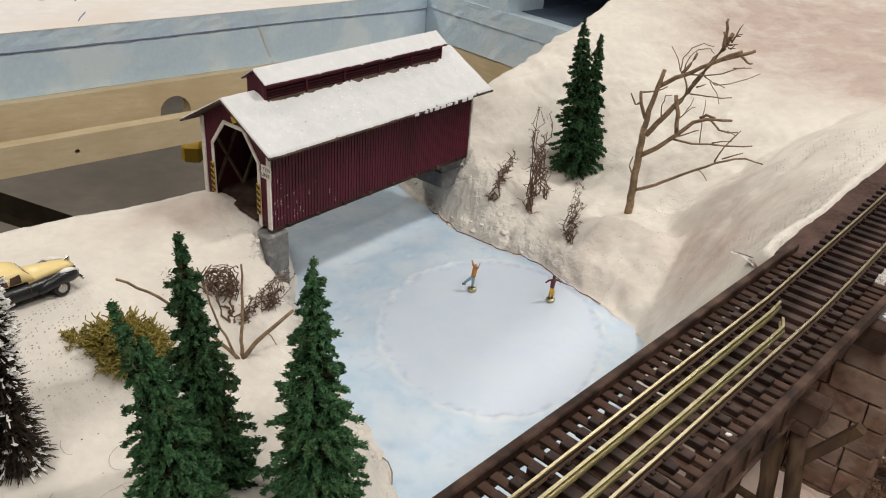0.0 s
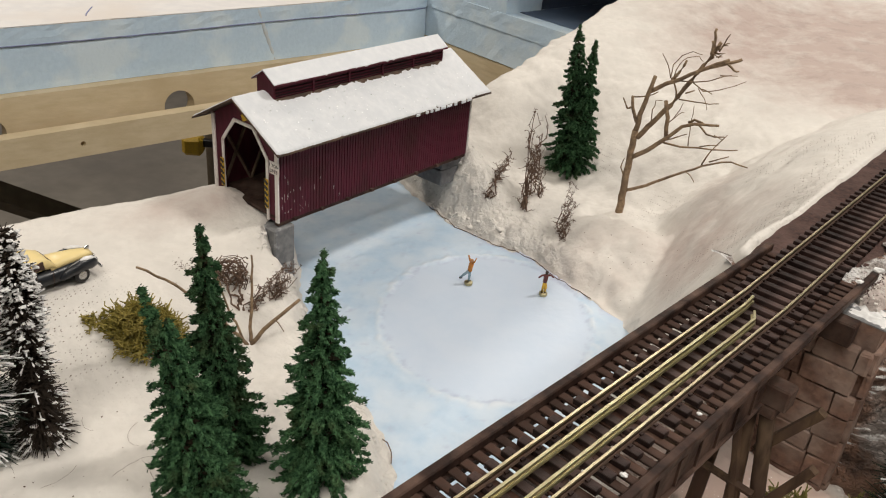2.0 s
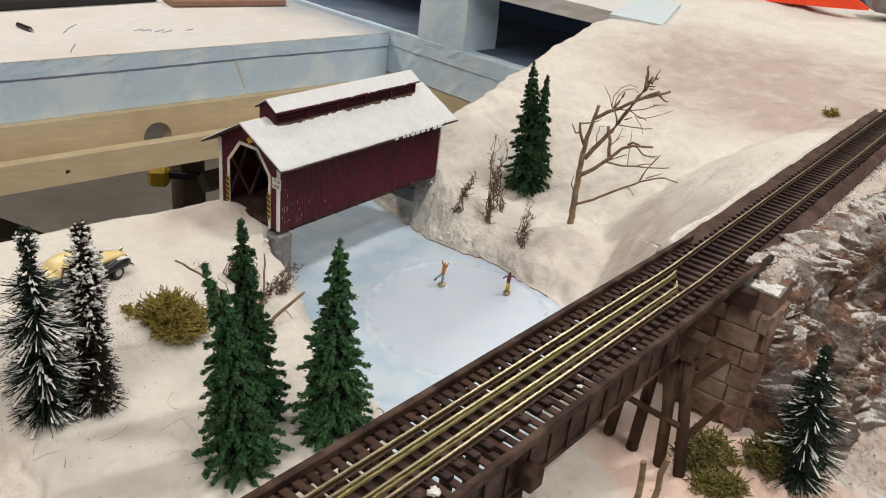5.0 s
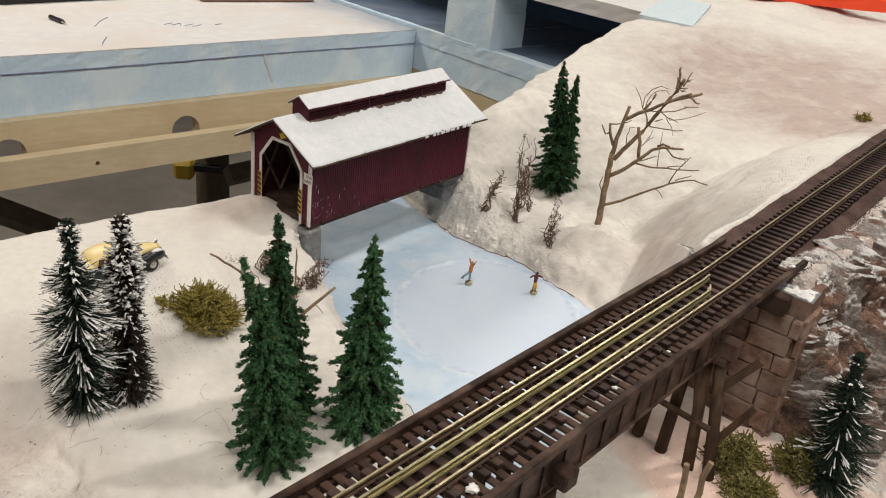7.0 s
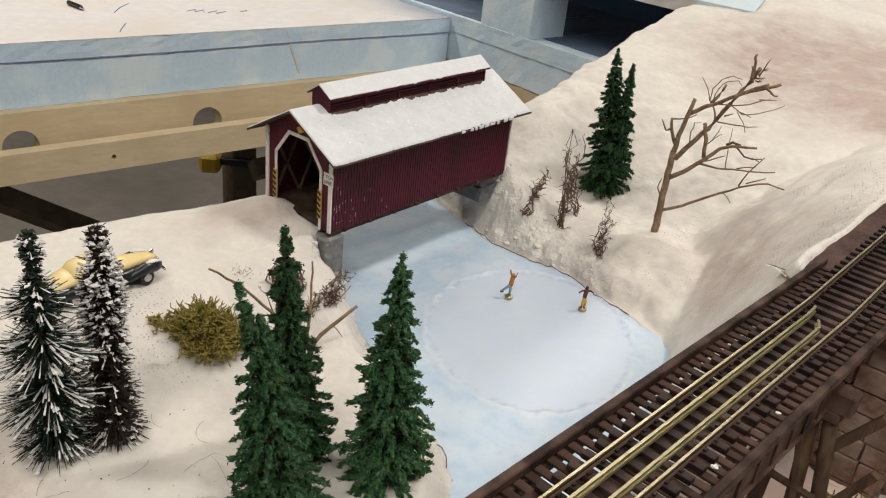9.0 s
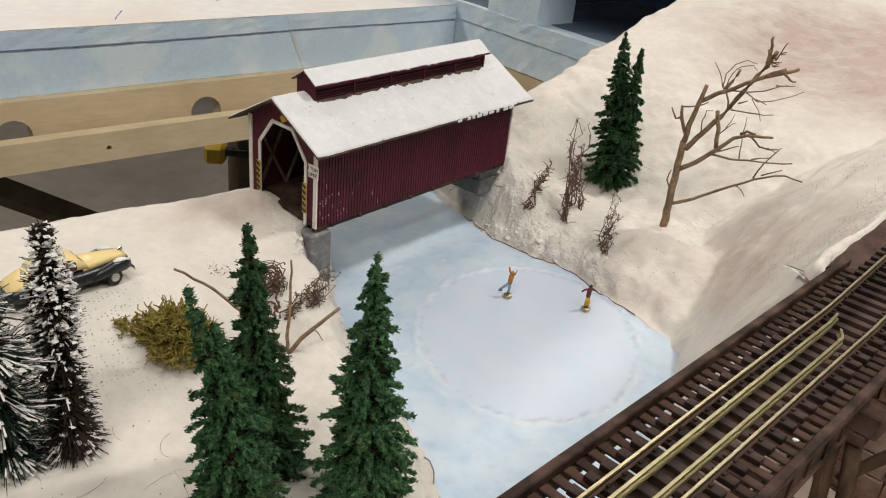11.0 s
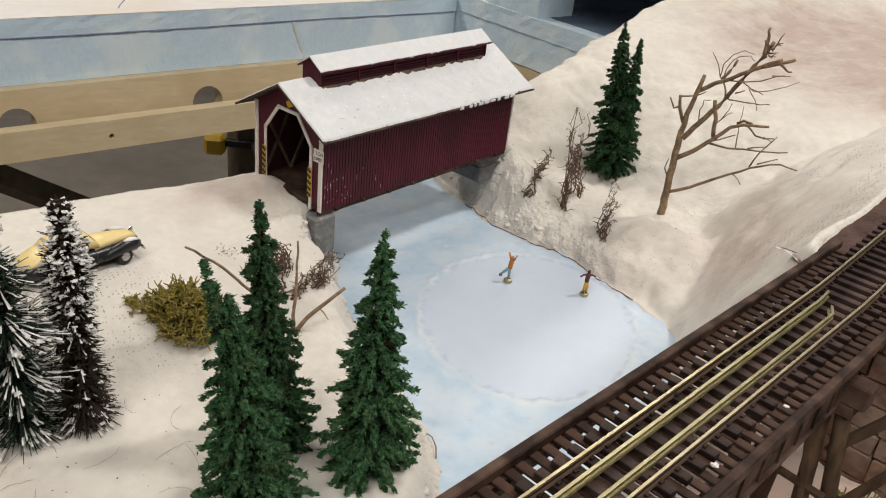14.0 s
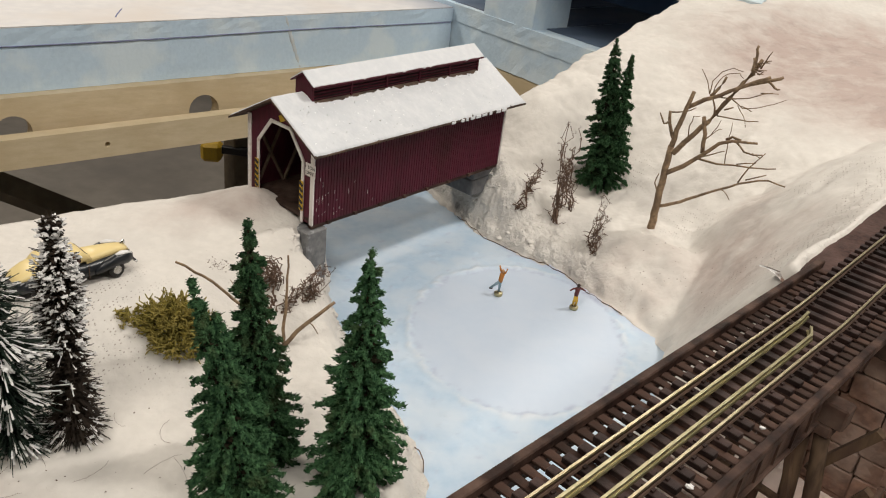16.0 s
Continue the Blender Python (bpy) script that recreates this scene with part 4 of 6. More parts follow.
def abutment():
    t = thing("stone_abutment", *on_track(135, 5, 30), "reddish brown cut stone abutment with snow on top", "abutment")
    core = one_box(tm(139.5, 6, 73), 29, 61, 90)
    part("core", core, STONE, t)
    rng = np.random.default_rng(8)
    z = 27.5
    row = 0
    while z < 108:
        h = (11.5, 13.0, 10.5, 12.5, 11.0, 12.0, 10.0)[row % 7]
        q = -25.0 - (row % 2) * 9
        while q < 37:
            w = rng.uniform(13, 24)
            a, b = max(q, -25), min(q + w, 37.5)
            if b - a > 4:
                d = rng.uniform(2.1, 2.7)
                part("stone", rough_block(tm(123.5 - d / 2 + 1.0, (a + b) / 2, z + h / 2), d + 2, b - a - 0.5, h - 0.5, rng), STONE, t)
            q += w
        s = 124.0
        while s < 146:
            w = rng.uniform(12, 17)
            part("stone", rough_block(tm(s + w / 2, 37.5, z + h / 2), w - 0.5, 3.0, h - 0.5, rng), STONE, t)
            s += w
        z += h
        row += 1
    part("cap_stone", rough_block(tm(134, 28, 118.2), 16, 19, 1.6, rng), GREY_STONE, t, "grey capstone")
    bm = bmesh.new()
    grid = {}
    for i in range(25):
        for j in range(25):
            a, b = 126.5 + i * 0.62, 20 + j * 0.70
            edge = min(i, 24 - i, j, 24 - j) / 5.0
            z = 118.6 + 1.6 * min(1.0, edge) * (0.62 + 0.9 * noise.noise(Vector((a / 3.2, b / 3.2, 1)))) + 0.4 * noise.noise(Vector((a, b, 3)))
            grid[i, j] = bm.verts.new(on_track(a, b, z))
    for i in range(24):
        for j in range(24):
            bm.faces.new((grid[i, j], grid[i + 1, j], grid[i + 1, j + 1], grid[i, j + 1]))
    part("cap_snow", bm, FROST, t, "crusted snow on the capstone", smooth=True)


abutment()

# ---- covered bridge ----
TRUSS = mat("truss_wood", (0.20, 0.135, 0.095), (0.14, 0.09, 0.065), size=4, rough=0.8, bump=0.3)
ROOF_BOARD = mat("roof_board", (0.070, 0.042, 0.030), (0.040, 0.026, 0.020), size=4, rough=0.8, bump=0.3, c3=(0.13, 0.082, 0.055), size2=20)
BY, BX0, BY0, BL, BW = 55.9, -124.0, 442.4, 182.1, 61.8
BD = np.array([math.cos(radians(BY)), math.sin(radians(BY))])
BN = np.array([-BD[1], BD[0]])


def br(s, w, z):
    """A place on the bridge: s along it, w across, from the near portal corner."""
    return np.array([BX0, BY0, 0]) + s * np.array([BD[0], BD[1], 0]) + w * np.array([BN[0], BN[1], 0]) + np.array([0, 0, z])


BM = Matrix(((BD[0], BN[0], 0, BX0), (BD[1], BN[1], 0, BY0), (0, 0, 1, 0), (0, 0, 0, 1)))


def bq(s, w, z):
    return BM @ Matrix.Translation((s, w, z))


rr = np.random.default_rng(12)


def covered_bridge():
    t = thing("covered_bridge", *br(BL / 2, BW / 2, 50), "dark red covered bridge with snowy roof, louvred cupola and white trim", "covered bridge")
    zb, ze, zr, h = 53.0, 102.3, 125.3, BW / 2
    slope = (zr - ze) / (h + 10.5)
    wt = zr - slope * h - 1.5
    part("deck", one_box(bq(BL / 2, h, 55.6), BL, BW - 2, 2.4, 0.3), DARK_WOOD, t, "brown plank deck")
    for w in (2, BW - 2):
        part("floor_beam", one_box(bq(BL / 2, w, 52.4), BL, 3, 4), DARK_WOOD, t)
    # board-and-batten side walls
    for w, e in ((0, -1), (BW, 1)):
        part("side_wall", one_box(bq(BL / 2, w - e * 0.8, (zb + wt) / 2), BL, 1.6, wt - zb), RED_WOOD, t)
        for k in range(76):
            s = 2.2 + k * (BL - 4.4) / 75
            part("batten", one_box(bq(s, w + e * 0.15, (zb + wt) / 2), 0.8, 0.6, wt - zb - 0.5), RED_WOOD, t)
    # gable ends with a shouldered opening
    pw, pz, pa = 21.5, 96.0, 108.0
    for s, e in ((0.0, -1), (BL, 1)):
        bm = bmesh.new()
        outer = [(0, zb), (0, wt), (h, zr - 1.5), (BW, wt), (BW, zb)]
        inner = [(h + pw, zb), (h + pw, pz - 4), (h + 9, pa), (h - 9, pa), (h - pw, pz - 4), (h - pw, zb)]
        for ds in (0, 1.6):
            ov = [bm.verts.new(br(s - e * ds, w, z)) for w, z in outer]
            iv = [bm.verts.new(br(s - e * ds, w, z)) for w, z in inner]
            bm.faces.new((ov[0], ov[1], iv[4], iv[5]))
            bm.faces.new((ov[1], ov[2], iv[3], iv[4]))
            bm.faces.new((ov[2], iv[2], iv[3]))
            bm.faces.new((ov[2], ov[3], iv[1], iv[2]))
            bm.faces.new((ov[3], ov[4], iv[0], iv[1]))
        part("gable", bm, RED_WOOD, t)
        trim = [(h - pw, zb), (h - pw, pz - 4), (h - 9, pa), (h + 9, pa), (h + pw, pz - 4), (h + pw, zb)]
        for (w0, z0), (w1, z1) in zip(trim[:-1], trim[1:]):
            a, b = br(s + e * 0.5, w0, z0), br(s + e * 0.5, w1, z1)
            mid, ln = (a + b) / 2, np.linalg.norm(b - a)
            rot = Matrix.Rotation(math.atan2(z1 - z0, w1 - w0), 4, "X")
            m = Matrix.Translation(mid) @ Matrix.Rotation(radians(BY), 4, "Z") @ rot
            part("portal_trim", one_box(m, 1.0, ln + 1.6, 2.2, 0.2), WHITE_TRIM, t, "white portal trim")
        for w in (0.6, BW - 0.6):
            part("corner_board", one_box(bq(s + e * 0.5, w, (zb + wt) / 2), 1.2, 3.0, wt - zb, 0.2), WHITE_TRIM, t, "white corner board")
    # roof: two slabs with snow
    for e in (-1, 1):
        bm, sn = bmesh.new(), bmesh.new()
        for target, lift, thick, inset in ((bm, 0, 1.1, 0), (sn, 0.2, 1.1, 0.25)):
            ns, nw = 260, 40
            grid = {}
            for i in range(ns + 1):
                for j in range(nw + 1):
                    s = -8.5 + inset + (BL + 19.0 - 2 * inset) * i / ns
                    rag = noise.noise(Vector((s / 6, e, 0.5))) + 0.5 * noise.noise(Vector((s / 1.7, 4, e)))
                    chip = max(0.0, noise.noise(Vector((s / 3.1, 9, e))) - 0.3) * (2.2 if s < 105 else 5.0)
                    top = (10.0 + 2.0 * rag) * float(smooth01(15, 18.5, s) * smooth01(175, 171.5, s)) if target is sn else 0.0
                    end = h + 10.5 - inset - (chip + 0.25 * rag + 0.15 if target is sn else 0.0)
                    d = top + (end - top) * j / nw
                    z = zr - slope * d + lift
                    if target is sn:
                        z += rr.normal(0, 0.04) + 0.25 * noise.noise(Vector((s / 9, d / 7, 3 * e))) + (-0.7 if j == nw or i in (0, ns) else 0) + thick * 0.6
                    for k, dz in enumerate((0, -thick)):
                        grid[i, j, k] = target.verts.new(br(s, h + e * d, z + dz))
            for i in range(ns):
                for j in range(nw):
                    for k in (0, 1):
                        target.faces.new((grid[i, j, k], grid[i + 1, j, k], grid[i + 1, j + 1, k], grid[i, j + 1, k]))
            for i in range(ns):
                target.faces.new((grid[i, nw, 0], grid[i + 1, nw, 0], grid[i + 1, nw, 1], grid[i, nw, 1]))
            for j in range(nw):
                for i in (0, ns):
                    target.faces.new((grid[i, j, 0], grid[i, j + 1, 0], grid[i, j + 1, 1], grid[i, j, 1]))
        part("roof_slab", bm, ROOF_BOARD, t, "brown roof boards")
        part("roof_snow", sn, ROOF_SNOW, t, "thin glittering snow on the roof", smooth=True)
    # glitter flakes in the snow, their glint painted as plain white
    flakes = Heap()
    for k in range(280):
        s, d = rr.uniform(-6, BL + 8), rr.uniform(11, h + 8)
        c = br(s, h - d, zr - slope * d + 1.25)
        up = np.array((0, 0, 1.0)) + rr.normal(0, 0.45, 3)
        u1 = np.cross(up, rr.normal(0, 1, 3))
        u1 /= np.linalg.norm(u1)
        u2 = np.cross(u1, up)
        u2 /= np.linalg.norm(u2)
        q = rr.uniform(0.25, 0.6)
        flakes.add([c + q * u1, c + q * u2, c - q * u1, c - q * u2], [[0, 1, 2, 3]])
    for k in range(9):
        part("eave_snow", one_box(bq(112 + 6.6 * k + rr.normal(0, 1.2), -10.6, ze - 0.7), rr.uniform(2.6, 6.0), 0.9, rr.uniform(1.3, 2.5), 0.3), ROOF_SNOW, t, "snow hanging from the eave")
    flakes.make("glitter", GLINT_WHITE, t, "glitter flakes, glint painted white")
    # cupola
    c1, c2, cw, ce, zce, zcr = 16.4, 173.4, 7.6, 10.8, 131.1, 137.8
    zc0 = zr - slope * cw
    body = part("cupola", one_box(bq((c1 + c2) / 2, h, (zc0 + zce) / 2 - 1), c2 - c1 - 1.5, 2 * cw - 2.2, zce - zc0 + 5), BLACK_PAINT, t, "dark red louvred ridge cupola")
    for s in (c1 + 0.5, c2 - 0.5):
        bm = bmesh.new()
        pts = [(-cw, zc0 - 2), (-cw, zce + 1), (0, zcr - 0.6), (cw, zce + 1), (cw, zc0 - 2)]
        va = [bm.verts.new(br(s - 0.5, h + w, z)) for w, z in pts]
        vb = [bm.verts.new(br(s + 0.5, h + w, z)) for w, z in pts]
        bm.faces.new(va)
        bm.faces.new(vb[::-1])
        for k in range(5):
            bm.faces.new((va[k], va[(k + 1) % 5], vb[(k + 1) % 5], vb[k]))
        part("cupola_end", bm, RED_WOOD, body)
    for e in (-1, 1):
        for k in range(5):
            z = zc0 + 1.0 + k * (zce - zc0) / 5
            m = bq((c1 + c2) / 2, h + e * (cw - 0.5), z) @ Matrix.Rotation(e * radians(-35), 4, "X")
            part("louvre", one_box(m, c2 - c1 - 1, 0.4, 1.5), RED_WOOD, body)
        for k in range(6):
            part("louvre_post", one_box(bq(c1 + 0.8 + k * (c2 - c1 - 1.6) / 5, h + e * cw, (zc0 + zce) / 2), 1.1, 0.8, zce - zc0 + 1.5), RED_WOOD, body)
        bm, sn = bmesh.new(), bmesh.new()
        for target, lift in ((bm, 0), (sn, 0.9)):
            ns = 50
            rows = []
            for i in range(ns + 1):
                s = c1 - 1.6 + (c2 - c1 + 3.2) * i / ns
                wob = 0.45 * noise.noise(Vector((s / 4, e, 1.5))) - 0.15 if target is sn else 0
                rows.append([target.verts.new(br(s, h + e * d, zcr + (zce - zcr) * d / ce + dz + lift * (1 - 0.5 * (d > 1)))) for d, dz in ((0, 0), (ce + wob, 0), (ce + wob, -0.9), (0, -0.9))])
            for i in range(ns):
                for k in range(3):
                    target.faces.new((rows[i][k], rows[i + 1][k], rows[i + 1][k + 1], rows[i][k + 1]))
            for i in (0, ns):
                target.faces.new(rows[i])
        part("cupola_roof", bm, RED_WOOD, body)
        part("cupola_snow", sn, ROOF_SNOW, body, "thin snow on the cupola roof")
    # lattice trusses inside
    for w in (3.2, BW - 3.2):
        for k in range(8):
            s0 = 3 + k * 22
            for a, b in ((57, 100), (100, 57)):
                p, q = br(s0, w, a), br(s0 + 21.5, w, b)
                Heap().tube([p, q], [1.1, 1.1], 4).make("truss_brace", TRUSS, t)
    # load limit plate and hazard stripes
    plate = part("load_plate", one_box(bq(-1.6, 1.4, 89), 0.8, 8.6, 8.0, 0.2), WHITE_TRIM, t, "white load limit plate")
    for k, words in enumerate(("1 TON", "LIMIT")):
        cu = bpy.data.curves.new("lettering", "FONT")
        cu.body, cu.size, cu.align_x, cu.align_y, cu.extrude = words, 3.0 * MM, "CENTER", "CENTER", 0.00005
        cu.materials.append(BLACK_PAINT)
        ob = new("lettering", cu)
        c = bq(-2.1, 1.4, 90.7 - 3.5 * k)
        ob.matrix_basis = Matrix.Translation(c.translation * MM) @ Matrix.Rotation(radians(BY - 90), 4, "Z") @ Matrix.Rotation(radians(90), 4, "X")
        hang(ob, plate)
    for w in (h - pw - 0.2, h + pw + 0.2):
        panel = part("hazard_panel", one_box(bq(-1.5, w, 70), 0.6, 3.0, 19), YELLOW_PAINT, t, "yellow and black hazard panel")
        for k in range(5):
            m = bq(-1.9, w, 62.5 + 3.8 * k) @ Matrix.Rotation(radians(35), 4, "X")
            part("stripe", one_box(m, 0.4, 3.4, 1.7), BLACK_PAINT, panel)
    part("clearance_plate", one_box(bq(-1.6, h - 4.6, 114.0) @ Matrix.Rotation(radians(-28), 4, "X"), 0.7, 9, 4.0), YELLOW_PAINT, t, "yellow clearance plate")
    # paint scuffs on the near wall
    scuffs = Heap()
    for k in range(26):
        s, z, ln = 2.5 + rr.exponential(13), zb + 3 + rr.exponential(9), rr.uniform(0.6, 3.4)
        s = 2.2 + round((s - 2.2) / (BL - 4.4) * 75) * (BL - 4.4) / 75 + rr.uniform(-0.25, 0.25)
        if s < BL - 3 and z + ln < wt - 2:
            scuffs.tube([br(s, -0.48, z), br(s + rr.normal(0, 0.1), -0.48, z + ln)], [rr.uniform(0.06, 0.14), 0.05], 5)
    scuffs.make("paint_scuff", WHITE_TRIM, t, "white paint scuffs")
    for k in range(8):
        part("floor_joist_end", one_box(bq(12 + k * 22.5, -0.8, 52.6), 2.2, 2.4, 2.0), DARK_WOOD, t)
    return t


covered_bridge()


# the grey stone again, darkened to paint in the far pier's shade
SHADED_STONE = mat("shaded_grey_stone", (0.15, 0.15, 0.155), (0.10, 0.10, 0.105), size=4, rough=0.8, bump=0.4, c3=(0.24, 0.24, 0.24), size2=9, lo2=0.6, hi2=0.75)


def bridge_piers():
    a = thing("bridge_pier", *br(6, BW / 2, 5), "grey block pier under the covered bridge, edges chipped white", "pier", "bridge piers")
    for z, hh in ((12, 24.5), (37, 25.4)):
        part("block", one_box(bq(3.0, 9, z), 16, 22, hh - 0.15, 0.9), GREY_STONE, a)
        part("block", one_box(bq(3.4, 41, z), 15, 40, hh - 0.5, 0.9), GREY_STONE, a)
    b = thing("bridge_pier", *br(BL - 8, BW / 2, 5), "grey block pier at the snowy far bank", "pier", "bridge piers")
    for z, hh in ((34, 13), (45, 9)):
        part("block", one_box(bq(BL - 6, BW / 2 + 3, z), 24, BW - 8, hh - 0.5, 0.9), SHADED_STONE, b)


bridge_piers()

# ---- trees and plants ----
OCTA_F = [[0, 2, 4], [2, 1, 4], [1, 3, 4], [3, 0, 4], [2, 0, 5], [1, 2, 5], [3, 1, 5], [0, 3, 5]]
OCTA_V = np.array([(1, 0, 0), (-1, 0, 0), (0, 1, 0), (0, -1, 0), (0, 0, 1), (0, 0, -1)], float)


def clumps(points, sizes, rng, flat=0.75):
    """Small ragged clumps at points: verts and faces as arrays."""
    n = len(points)
    v = OCTA_V[None] * rng.uniform(0.55, 1.35, (n, 6, 1)) + rng.normal(0, 0.25, (n, 6, 3))
    v[..., 2] *= flat
    v = v * np.asarray(sizes)[:, None, None] + np.asarray(points)[:, None]
    f = np.array(OCTA_F)[None] + 6 * np.arange(n)[:, None, None]
    return v.reshape(-1, 3), f.reshape(-1, 3)


def height_at(x, y):
    return float(land(np.array([float(x)]), np.array([float(y)]))[0])


TETRA_V = np.array([(1, 1, 1), (-1, -1, 1), (-1, 1, -1), (1, -1, -1)], float) * 0.75
TETRA_F = np.array([[0, 1, 2], [0, 3, 1], [0, 2, 3], [1, 3, 2]])


def shreds(points, sizes, rng, way=None):
    """Tiny ragged shreds at points, drawn out along their way."""
    n = len(points)
    v = TETRA_V[None] * rng.uniform(0.4, 1.5, (n, 4, 1)) + rng.normal(0, 0.35, (n, 4, 3))
    if way is not None:
        v = v * 0.8 + (v * way[:, None]).sum(-1, keepdims=True) * way[:, None] * 1.7
    v = v * np.asarray(sizes)[:, None, None] + np.asarray(points)[:, None]
    f = TETRA_F[None] + 4 * np.arange(n)[:, None, None]
    return v.reshape(-1, 3), f.reshape(-1, 3)


def fir(base, top, radius, seed, label, spires=(), power=0.78):
    """A dense foam-needled fir: trunk, inner twigs darkened as shade, and drooping whorls of small ragged shreds."""
    rng = np.random.default_rng(seed)
    base, top = np.array(base, float), np.array(top, float)
    t = thing("fir_tree", *base, label, "fir tree", "fir trees")
    Heap().tube([base - (0, 0, 3), base * 0.5 + top * 0.5, top - (0, 0, 6)], [2.2, 1.4, 0.4], 7).make("trunk", PINE_BARK, t)
    pts, sizes, inner, inner_size = [], [], [], []
    for root, tip, rad, start in [(base, top, radius, 0.03)] + list(spires):
        root, tip = np.array(root, float), np.array(tip, float)
        length = np.linalg.norm(tip - root)
        levels = int(length / 3.4)
        for k in range(levels + 1):
            h = start + (1 - start) * (k + rng.uniform(-0.3, 0.3)) / levels
            h = min(max(h, 0.02), 1.0)
            reach = rad * (1 - h) ** power * (0.86 + 0.2 * math.sin(k * 1.75 + seed) + 0.08 * math.sin(k * 0.5)) * (0.72 + 0.28 * min(1.0, h / 0.1)) + 0.6
            c = root + (tip - root) * h
            m = int(5 + reach * 3)
            w, q = rng.uniform(0, 6.283, m), rng.uniform(0.0, 0.5, m) * reach
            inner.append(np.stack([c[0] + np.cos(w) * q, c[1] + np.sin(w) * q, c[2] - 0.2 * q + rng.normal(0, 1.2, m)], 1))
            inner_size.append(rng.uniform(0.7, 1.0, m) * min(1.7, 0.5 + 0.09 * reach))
            arms = max(4, int(5 + reach * 0.75))
            turn = rng.uniform(0, 6.28)
            for a in range(arms):
                if rng.random() < 0.16:
                    continue
                w = turn + 6.283 * a / arms + rng.normal(0, 0.2)
                rr_ = reach * rng.uniform(0.58, 1.18)
                n = int(18 + rr_ * 7.5)
                q = rng.beta(1.9, 1.0, n)
                wide = rng.normal(0, 1, n) * rr_ * 0.10 * (1.15 - q)
                px = np.cos(w) * q * rr_ - np.sin(w) * wide
                py = np.sin(w) * q * rr_ + np.cos(w) * wide
                pz = -0.30 * rr_ * q**1.6 + rng.normal(0, 0.55, n) + 0.1 * rr_ + 0.5 * np.sin(q * 9 + a)
                pts.append(np.stack([c[0] + px, c[1] + py, c[2] + pz], 1) + rng.normal(0, 0.3, (n, 3)))
                sizes.append(rng.uniform(0.22, 0.58, n) * (1.0 - 0.2 * h))
    pts, sizes = np.concatenate(pts), np.concatenate(sizes)
    more = pts[rng.integers(0, len(pts), len(pts))] + rng.normal(0, 0.35, (len(pts), 3))
    pts, sizes = np.concatenate([pts, more]), np.concatenate([sizes, rng.uniform(0.16, 0.36, len(more))])
    pts[:, 2] = np.maximum(pts[:, 2], base[2] + 0.4)
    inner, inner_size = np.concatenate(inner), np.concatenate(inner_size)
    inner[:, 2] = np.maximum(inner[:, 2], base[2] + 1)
    axis = base + (top - base) * np.clip((pts[:, 2] - base[2]) / (top[2] - base[2]), 0, 1)[:, None]
    way = pts - axis
    way[:, 2] = 0
    way = way / (np.linalg.norm(way, axis=1, keepdims=True) + 0.4) + rng.normal(0, 0.45, pts.shape) + (0, 0, -0.12)
    way /= np.linalg.norm(way, axis=1, keepdims=True)
    v1, f1 = shreds(pts, sizes, rng, way)
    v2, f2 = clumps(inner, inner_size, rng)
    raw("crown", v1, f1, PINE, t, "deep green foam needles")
    raw("shaded_inner_twig", v2, f2, NEEDLE_CORE, t, "brown inner twigs with the crown's shade painted in")
    return t


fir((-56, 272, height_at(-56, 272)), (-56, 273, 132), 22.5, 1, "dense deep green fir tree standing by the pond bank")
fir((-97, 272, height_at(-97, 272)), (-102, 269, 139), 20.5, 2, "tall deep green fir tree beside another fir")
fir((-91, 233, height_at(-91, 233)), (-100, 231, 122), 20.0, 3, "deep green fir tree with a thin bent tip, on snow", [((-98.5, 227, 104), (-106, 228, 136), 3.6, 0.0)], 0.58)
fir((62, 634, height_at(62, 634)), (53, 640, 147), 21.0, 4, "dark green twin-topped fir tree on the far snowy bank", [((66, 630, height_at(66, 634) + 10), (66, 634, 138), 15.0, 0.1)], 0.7)


